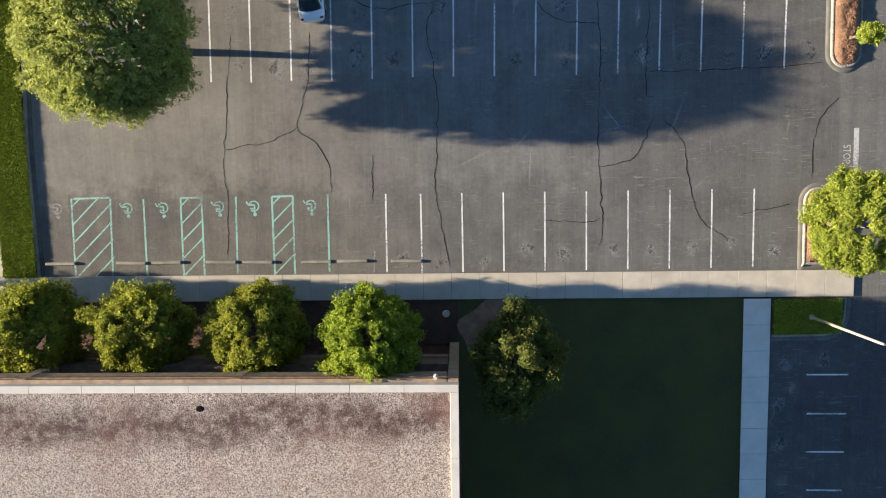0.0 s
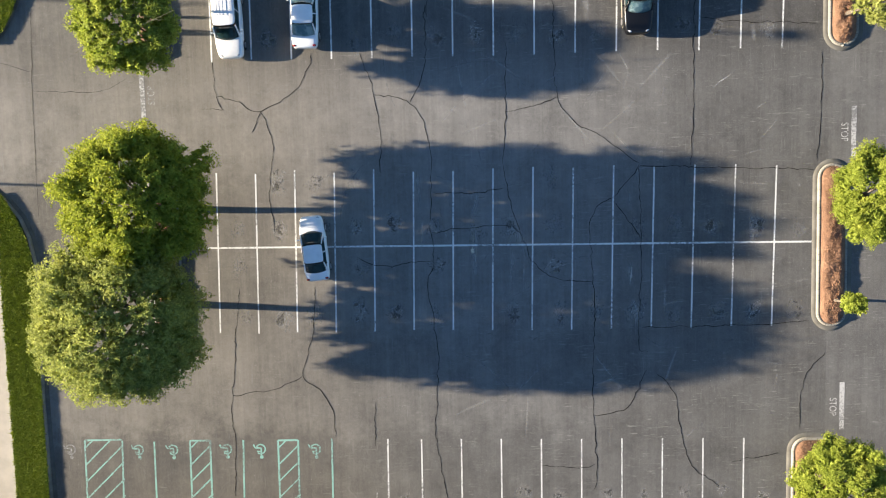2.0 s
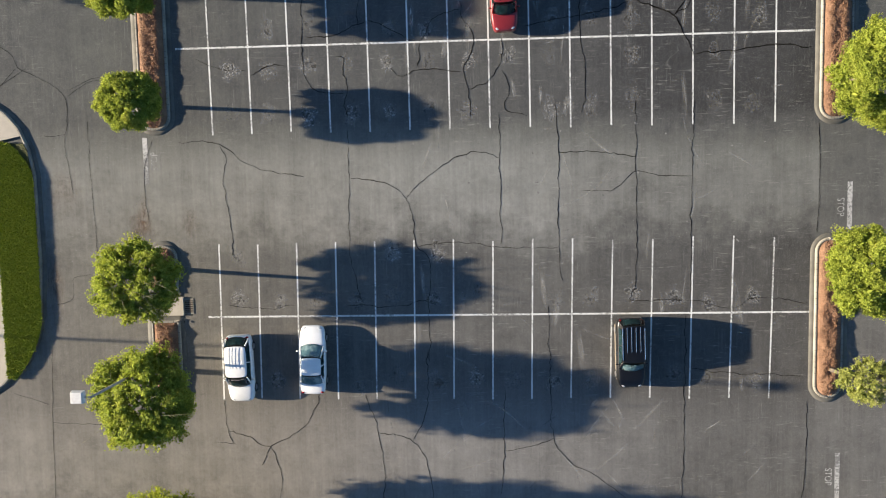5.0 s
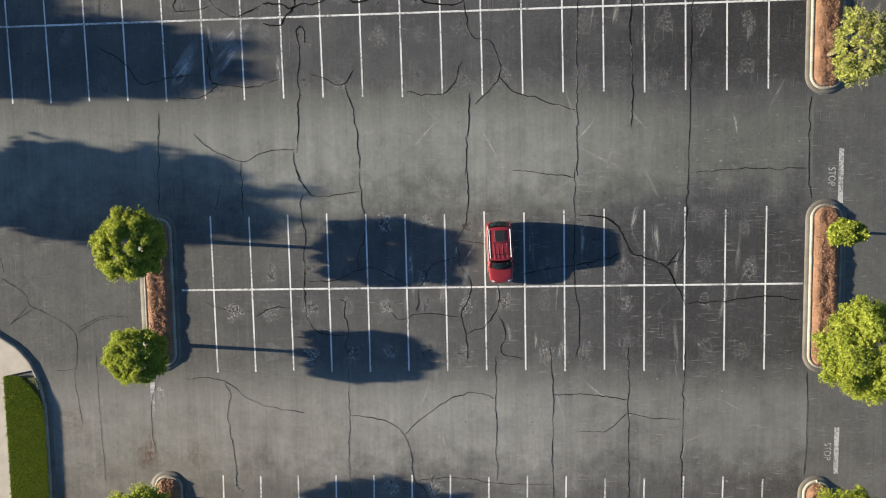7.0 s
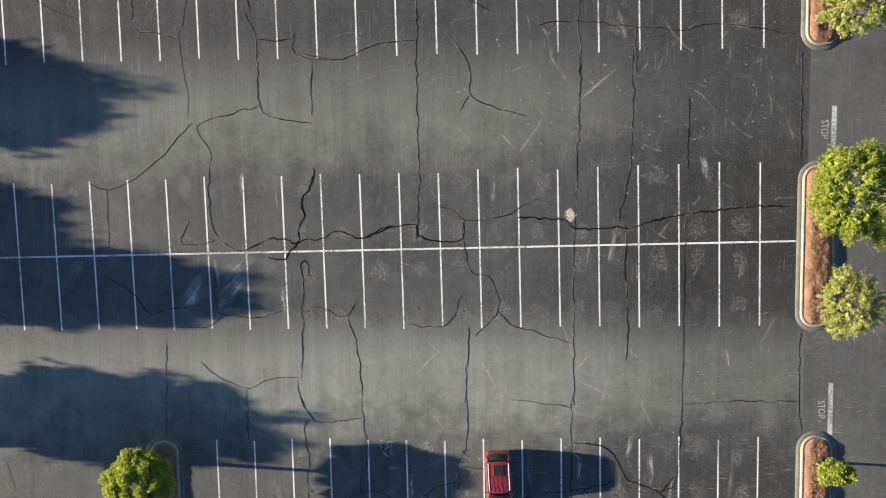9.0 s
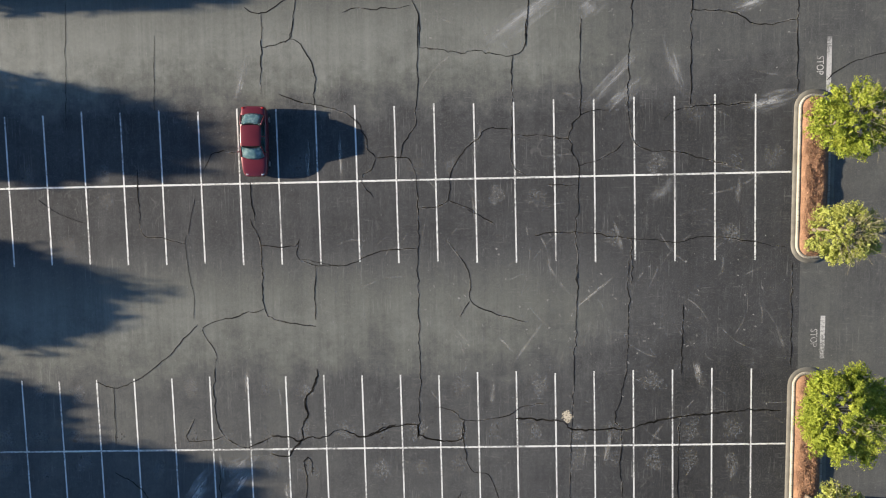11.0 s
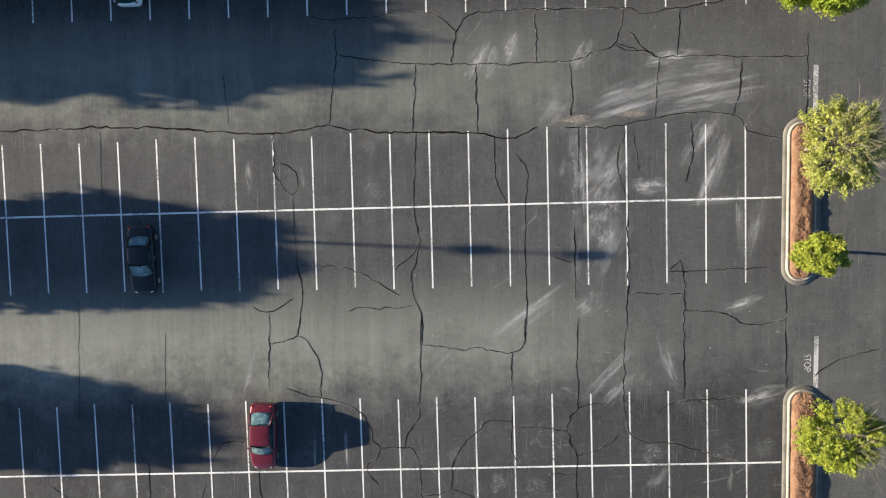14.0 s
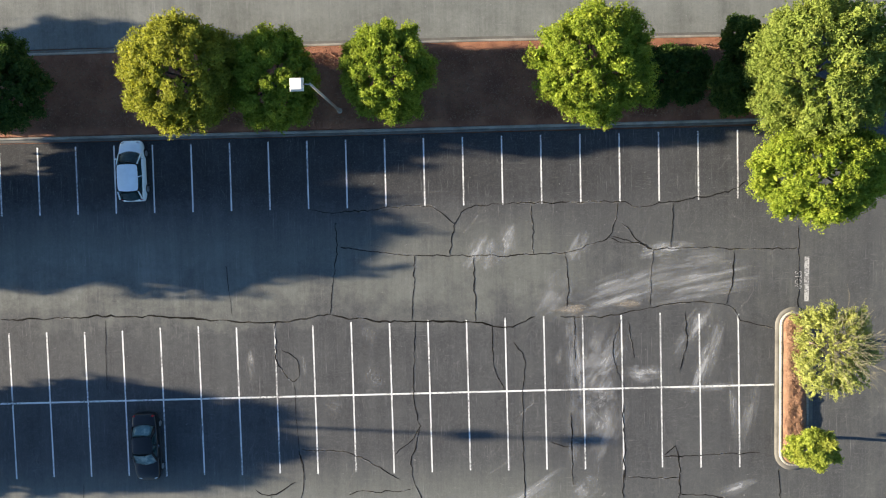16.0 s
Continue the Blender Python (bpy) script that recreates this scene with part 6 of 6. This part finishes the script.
crack(0.08, (9.0, 61.9), (10.8, 61.7), (11.9, 61.0), (12.4, 60.0), (12.9, 59.1), (13.8, 58.8), (15.1, 58.2), (15.7, 57.1), (16.5, 55.6))
crack(0.08, (16.5, 55.6), (18.5, 55.8), (20.8, 56.0), (22.1, 56.1), (24.2, 55.9))
crack(0.06, (15.1, 58.2), (15.6, 58.8), (16.0, 59.4))
crack(0.05, (9.6, 92.3), (9.4, 90.9), (9.6, 89.1), (9.6, 87.4))
crack(0.05, (1.8, 92.7), (2.8, 92.2), (3.8, 91.6))
crack(0.05, (13.3, 90.7), (13.3, 89.1), (13.3, 87.3))
crack(0.06, (-13.2, 94.8), (-13.2, 93.2), (-13.0, 92.0))
crack(0.05, (-10.0, 90.5), (-10.0, 89.4), (-8.6, 88.8), (-7.2, 88.8))
crack(0.05, (-8.8, 88.8), (-8.9, 86.8), (-8.9, 85.0))
crack(0.05, (-21.2, 95.7), (-21.2, 93.4), (-21.0, 91.2), (-19.3, 90.8), (-18.0, 90.5))
crack(0.028, (-17.2, 93.6), (-17.7, 91.5), (-18.0, 90.5), (-17.8, 88.3), (-17.5, 86.6), (-17.6, 85.1))
crack(0.028, (-28.4, 93.7), (-26.8, 92.6), (-25.1, 92.0))
crack(0.05, (1.5, 125.7), (1.2, 124.3), (1.1, 123.4))
crack(0.05, (13.2, 125.4), (13.9, 124.6), (14.5, 124.0), (15.4, 123.5))
crack(0.05, (12.3, 124.4), (13.2, 124.0), (14.0, 124.0), (14.5, 124.1))
SILT.append([Vector((*p, 0)) for p in ((21.6, 10.7), (21.5, 9.3), (21.0, 9.9), (20.7, 8.8), (21.0, 7.8), (21.4, 7.0))])


def blot(name, tone, strength, scale, sharp=0.12, streak=False, body=0.6, crisp=(0.34, 0.62), pitch=3):
    """A thin film with a ragged, broken edge that lets the surface below show through."""
    m = Mat(name, 0.75)
    at = m.local()
    shift = m.tree.nodes.new("ShaderNodeVectorMath")
    shift.operation = "ADD"
    m.put(shift.inputs[0], at)
    offset = m.tree.nodes.new("ShaderNodeCombineXYZ")
    m.put(offset.inputs[0], m.math("MULTIPLY", m.chance(), 37.0))
    m.put(shift.inputs[1], offset.outputs[0])
    far = m.node("ShaderNodeVectorMath", 1, operation="LENGTH", Vector=at)
    grain = m.noise(scale, 6, 0.75, m.stretch(*((1.6, 0.35, 1) if streak else (1, 1, 1)), shift.outputs[0]))
    cover = m.span(m.math("SUBTRACT", m.math("ADD", m.math("MULTIPLY", m.math("SUBTRACT", grain, 0.5), 2.3), body), far), 0.0, sharp * 2.2)
    cover = m.math("MULTIPLY", cover, m.span(far, 0.8, 1.0, 1.0, 0.0))
    cover = m.math("MULTIPLY", cover, m.span(m.noise(scale * (0.9 if streak else pitch), 4, 0.7, shift.outputs[0]), *crisp))
    cover = m.math("MULTIPLY", cover, m.math("ADD", m.math("MULTIPLY", m.chance(), 0.6 * strength), 0.4 * strength))
    m.colour(tone)
    clear = m.tree.nodes.new("ShaderNodeBsdfTransparent")
    join = m.tree.nodes.new("ShaderNodeMixShader")
    m.put(join.inputs[0], cover)
    m.put(join.inputs[1], clear.outputs[0])
    m.put(join.inputs[2], m.bsdf.outputs[0])
    m.put(m.tree.nodes["Material Output"].inputs[0], join.outputs[0])
    return m.mat


DUST = blot("pale_dust", (0.5, 0.505, 0.5), 1.0, 1.5, 0.6, True, 1.0)


def worn_spot(name, pale, pits, strength):
    """Where engines dripped: the binder etched into a pale lace round dark pits."""
    m = Mat(name, 0.8)
    at = m.local()
    shift = m.tree.nodes.new("ShaderNodeVectorMath")
    shift.operation = "ADD"
    m.put(shift.inputs[0], at)
    offset = m.tree.nodes.new("ShaderNodeCombineXYZ")
    m.put(offset.inputs[0], m.math("MULTIPLY", m.chance(), 41.0))
    m.put(offset.inputs[1], m.math("MULTIPLY", m.chance(), 17.0))
    m.put(shift.inputs[1], offset.outputs[0])
    spot = shift.outputs[0]
    far = m.node("ShaderNodeVectorMath", 1, operation="LENGTH", Vector=at)
    edge = m.math("SUBTRACT", m.math("ADD", m.math("MULTIPLY", m.math("SUBTRACT", m.noise(2.0, 5, 0.7, spot), 0.5), 1.9), 0.62), far)
    lace = m.math("MULTIPLY", m.span(edge, 0.0, 0.25), m.span(m.noise(9.0, 5, 0.75, spot), 0.45, 0.6))
    lace = m.math("MULTIPLY", lace, m.math("ADD", 0.35, m.math("MULTIPLY", m.chance(), 0.65)))
    cell = m.node("ShaderNodeTexVoronoi", 0, Vector=spot, Scale=4.6)
    core = m.math("MULTIPLY", m.span(m.math("SUBTRACT", edge, 0.12), 0.0, 0.2), m.span(m.math("SUBTRACT", cell, m.math("MULTIPLY", m.math("SUBTRACT", m.noise(1.7, 3, 0.6, spot), 0.41), pits)), 0.04, 0.14, 1.0, 0.0))
    core = m.math("MULTIPLY", core, m.span(m.noise(11.0, 4, 0.7, spot), 0.36, 0.56, 0.15, 1.0))
    m.colour(m.mix(core, pale, (0.02, 0.02, 0.021)))
    cover = m.math("MULTIPLY", m.math("MAXIMUM", m.math("MULTIPLY", lace, strength), m.math("MULTIPLY", core, 0.65)), m.span(far, 0.8, 1.0, 1.0, 0.0))
    clear = m.tree.nodes.new("ShaderNodeBsdfTransparent")
    join = m.tree.nodes.new("ShaderNodeMixShader")
    m.put(join.inputs[0], cover)
    m.put(join.inputs[1], clear.outputs[0])
    m.put(join.inputs[2], m.bsdf.outputs[0])
    m.put(m.tree.nodes["Material Output"].inputs[0], join.outputs[0])
    return m.mat


OLD_SPOT = worn_spot("dripped_binder", (0.36, 0.355, 0.34), 3.4, 0.85)
ETCHED = worn_spot("etched_binder", (0.29, 0.29, 0.28), 1.5, 0.6)
SCUFF = blot("pale_scuff", (0.45, 0.44, 0.41), 0.75, 2.2, 0.35, True, 0.85)
RUST = blot("pale_silt", (0.5, 0.43, 0.34), 1.0, 3.0, 0.2, False, 0.75)


def disc(name, material):
    bm = bmesh.new()
    bmesh.ops.create_circle(bm, cap_ends=True, segments=18, radius=1.0)
    return mesh_of(bm, name, material)


scuff_mesh, oil_mesh, etch_mesh, dust_mesh, silt_mesh = disc("pale_scuff", SCUFF), disc("oil_stain", OLD_SPOT), disc("etched_patch", ETCHED), disc("dust_smear", DUST), disc("silt_patch", RUST)


def film(name, me, x, y, a, b, turn=0.0, z=0.003):
    return share(name, me, lot, pose(x, y, z, 0, 0, turn) @ Matrix.Diagonal((a, b, 1, 1)))


r = rng(77)
for k, (n, xa, xb, xc, xd, top, foot, mid, ends) in enumerate(ROWS):
    for i in range(n):
        t = (i + 0.5) / (n - 1)
        cx = lerp(xa, xb, t)
        if cx > 23 or cx < -33:
            continue
        for off, chance in ((1.15, (0.95, 0.95, 0.8, 0.95, 0.3, 0.12)[k]), (-1.2, (0.35, 0.35, 0.7, 0.75, 0.2, 0.08)[k]), (-4.5, (0.95, 0.95, 0.85, 0.85, 0.15, 0.08)[k]), (4.4, (0.15, 0.3, 0.3, 0.3, 0.1, 0.05)[k])):
            if r.random() < chance:
                sx, sy = cx + r.gauss(0, 0.14), lerp(*mid, t) + off + r.gauss(0, 0.2)
                name, me = ("oil_stain", oil_mesh) if k < 3 and r.random() < 0.75 else ("etched_patch", etch_mesh)
                film(name, me, sx, sy, r.uniform(0.85, 1.25), r.uniform(1.05, 1.5), r.gauss(0, 14))
for i in range(70):
    k = r.choice((0, 0, 1, 1, 1, 2, 2, 3, 4, 5))
    xa, xb, mid = ROWS[k][1], ROWS[k][2], ROWS[k][7]
    t = r.uniform(0.35, 1.0)
    film("pale_scuff", scuff_mesh, lerp(xa, xb, t), lerp(*mid, t) + r.uniform(-5.2, 5.2), r.uniform(0.12, 0.4), r.uniform(0.8, 2.4), r.gauss(0, 7), 0.002)
for i in range(46):
    film("pale_scuff", scuff_mesh, r.uniform(-2, 23), 28.9 + 18.8 * r.choice((-1, 0, 0, 1, 2, 3)) + r.uniform(-3.5, 3.5), r.uniform(0.08, 0.2), r.uniform(0.9, 2.6), r.uniform(-70, 70), 0.002)
# pale flecks and turning arcs rubbed into the driving aisles
m = Mat("rubbed_binder", 0.85)
m.colour((0.4, 0.39, 0.365))
veil = m.math("MULTIPLY", m.span(m.noise(1.1, 5, 0.7), 0.42, 0.66), m.math("ADD", m.math("MULTIPLY", m.island(), 0.5), 0.1))
veil = m.math("MULTIPLY", veil, m.span(m.noise(14, 4, 0.7), 0.3, 0.6))
clear, join = m.tree.nodes.new("ShaderNodeBsdfTransparent"), m.tree.nodes.new("ShaderNodeMixShader")
m.put(join.inputs[0], veil)
m.put(join.inputs[1], clear.outputs[0])
m.put(join.inputs[2], m.bsdf.outputs[0])
m.put(m.tree.nodes["Material Output"].inputs[0], join.outputs[0])
bm = bmesh.new()
for i in range(470):
    if i >= 330:
        cx, cy = r.uniform(-2, 24), 85.0 + r.gauss(0, 2.6)
        radius, start, sweep, half = r.uniform(1.5, 7.0), r.uniform(0, 6.28), r.uniform(0.3, 1.0), r.uniform(0.02, 0.06)
    elif i < 150:
        cx, cy = r.uniform(-6, 27), 28.9 + 18.8 * r.choice((-1, 0, 0, 1, 2, 3, 3, 4, 4, 5)) + r.uniform(-8, 8)
        radius, start, sweep, half = r.uniform(2.5, 8.0), r.uniform(0, 6.28), r.uniform(0.3, 0.9), r.uniform(0.035, 0.1)
    else:
        # short scrapes across the mouths of the stalls
        radius, start = r.uniform(4, 9), r.choice((1.57, 4.71)) + r.gauss(0, 0.22)
        sweep, half = r.uniform(0.05, 0.22), r.uniform(0.03, 0.07)
        px, py = r.uniform(-2, 23.5), 19.5 + 18.8 * r.choice((0, 0, 1, 1, 2, 3)) + r.choice((-4.6, 4.6, 0)) + r.gauss(0, 1.1)
        cx, cy = px - radius * math.cos(start), py - radius * math.sin(start)
    last = None
    for k in range(13):
        a = start + sweep * k / 12
        wide = half * math.sin(math.pi * (k + 0.5) / 13)
        pair = [bm.verts.new((min(cx + (radius + d) * math.cos(a), 24.6), cy + (radius + d) * math.sin(a), 0.0022 + i * 2e-6)) for d in (-wide, wide)]
        if last:
            bm.faces.new((last[0], last[1], pair[1], pair[0]))
        last = pair
tagged(part("tyre_arcs", bm, m.mat, lot, "faint pale tyre scuffs"), kind="stuff")
m = Mat("pale_fleck", 0.9)
m.colour(m.mix(m.island(), (0.1, 0.098, 0.092), (0.24, 0.235, 0.22)))
bm = bmesh.new()
for i in range(210):
    cx, cy = r.uniform(-4, 24), 28.9 + 18.8 * r.choice((1, 2, 3, 3, 3, 4)) + r.gauss(0, 2.6)
    turn, a, c = r.uniform(-1.5, 0.6), r.uniform(0.05, 0.15), r.uniform(0.03, 0.08)
    ring = []
    for k in range(7):
        q = 2 * math.pi * k / 7
        u, v = a * math.cos(q) * r.uniform(0.7, 1.1), c * math.sin(q) * r.uniform(0.7, 1.1)
        ring.append(bm.verts.new((cx + u * math.cos(turn) - v * math.sin(turn), cy + u * math.sin(turn) + v * math.cos(turn), 0.0062)))
    bm.faces.new(ring)
tagged(part("pale_flecks", bm, m.mat, lot, "small pale chipped flecks"), kind="stuff")
for i in range(11):
    film("oil_stain", oil_mesh, -4.4 + i * 2.79 + r.gauss(0, 0.2), 1.8 + r.gauss(0, 0.3), r.uniform(0.7, 1.1), r.uniform(0.7, 1.2), r.gauss(0, 14), 0.0015)
for x, y, a, b, turn in ((9.7, 114.8, 0.81, 7.45, 0), (9.7, 110.8, 0.67, 4.01, 0), (11.2, 115.9, 2.42, 3.15, -25), (13.2, 120.2, 1.01, 6.41, -72), (18.6, 120.5, 0.87, 5.44, -82), (18.4, 117.9, 1.21, 2.98, -35), (19.4, 113.7, 0.40, 3.55, -88), (11.2, 112.8, 2.15, 2.58, -20), (11.3, 111.2, 1.75, 2.29, -10), (22.2, 112.2, 0.74, 2.98, -10), (6.0, 105.7, 1.01, 4.30, -55), (10.4, 106.4, 0.94, 1.49, -50), (12.0, 101.6, 0.60, 3.32, -45), (12.6, 100.3, 0.81, 2.18, -45)):
    film("dust_smear", dust_mesh, x, y, a, b, turn, 0.0025)
for x, y, a, b, turn in ((21.1, 106.3, 0.60, 1.95, -70), (22.7, 99.8, 0.74, 2.41, -75), (15.4, 93.8, 0.60, 1.37, -45), (5.0, 124.0, 1.07, 1.95, -30), (10.1, 123.8, 0.94, 1.49, -30), (3.9, 123.3, 0.94, 1.49, -20), (16.3, 123.5, 0.81, 2.29, -80), (18.6, 122.7, 0.94, 3.44, -85), (8.5, 120.6, 1.34, 2.58, -40), (14.8, 114.7, 2.01, 0.80, 0), (16.0, 102.3, 0.67, 2.29, 20), (-17.6, 72.7, 0.94, 2.58, -38), (-14.6, 74.3, 0.81, 1.72, -45)):
    film("dust_smear", dust_mesh, x, y, a, b, turn, 0.0025)
for x, y, a, b in ((9.6, 119.4, 1.6, 0.5), (13.6, 119.7, 1.4, 0.4)):
    film("silt_patch", silt_mesh, x, y, a, b, 0, 0.0035)
m = Mat("silted_lip", 0.9)
m.colour((0.36, 0.35, 0.325))
veil = m.math("MULTIPLY", m.span(m.noise(0.5, 4, 0.7), 0.45, 0.62), m.span(m.noise(5, 5, 0.75), 0.4, 0.6, 0.1, 0.5))
clear, join = m.tree.nodes.new("ShaderNodeBsdfTransparent"), m.tree.nodes.new("ShaderNodeMixShader")
m.put(join.inputs[0], veil)
m.put(join.inputs[1], clear.outputs[0])
m.put(join.inputs[2], m.bsdf.outputs[0])
m.put(m.tree.nodes["Material Output"].inputs[0], join.outputs[0])
bm = bmesh.new()
for pts in SILT:
    last = None
    for i, p in enumerate(pts):
        t = (pts[min(i + 1, len(pts) - 1)] - pts[max(i - 1, 0)]).normalized()
        n = t.cross(Vector((0, 0, 1)))
        shift = 0.03 * noise.noise(p * 1.1)
        pair = [bm.verts.new((p.x + n.x * (d + shift), p.y + n.y * (d + shift), 0.0085)) for d in (0.075, -0.075)]
        if last:
            bm.faces.new((last[0], last[1], pair[1], pair[0]))
        last = pair
tagged(part("silted_lips", bm, m.mat, lot, "pale silt along the cracks"), kind="stuff")
for x, y, a, b in ((21.6, -6.3, 1.1, 0.9), (24.2, -6.1, 1.0, 1.1), (21.2, -9.2, 0.8, 1.3), (21.3, -12.0, 0.9, 1.2), (21.5, -14.6, 0.8, 1.1), (22.1, -8.0, 0.6, 0.9)):
    share("oil_stain", oil_mesh, side_lot, pose(x, y, 0.003, 0, 0, 15 * x) @ Matrix.Diagonal((a, b, 1, 1)))
SPILL = blot("dried_spill", (0.66, 0.58, 0.44), 1.3, 2.4, 0.12, False, 0.72, (0.3, 0.5))
spill_mesh = disc("dried_spill", SPILL)
film("dried_spill", spill_mesh, 8.83, 77.93, 0.52, 0.62, 20, 0.006)
for x, y, a, b, turn in ((10.0, 114.9, 0.55, 5.2, 4), (11.7, 115.3, 1.2, 3.6, -30), (12.1, 110.2, 1, 3.4, -28), (19.1, 115.7, 0.9, 3.4, -18), (21.0, 112.4, 0.5, 3, 4), (13.3, 121.2, 1, 4.6, -70), (18.6, 121.6, 0.8, 4.4, -78), (2.8, 123.5, 0.7, 2, -30), (-14.8, 73.0, 0.9, 3.2, -38), (-13.7, 101.8, 0.45, 2, -15)):
    film("dust_smear", dust_mesh, x, y, a, b, turn, 0.0028)
MUD = blot("brown_silt", (0.16, 0.085, 0.045), 0.75, 1.6, 0.5, False, 0.9)
mud_mesh = disc("brown_silt", MUD)
for x, y, a, b in ((-27.2, 47.3, 1.9, 2.2), (-28.1, 40.5, 0.8, 3.4), (-21.5, 45.2, 1.3, 2.0), (-18.2, 45.0, 0.9, 1.6)):
    film("brown_silt", mud_mesh, x, y, a, b, 0, 0.0022)
film("dried_spill", spill_mesh, 0.94, 19.16, 0.2, 0.3, 10, 0.006)
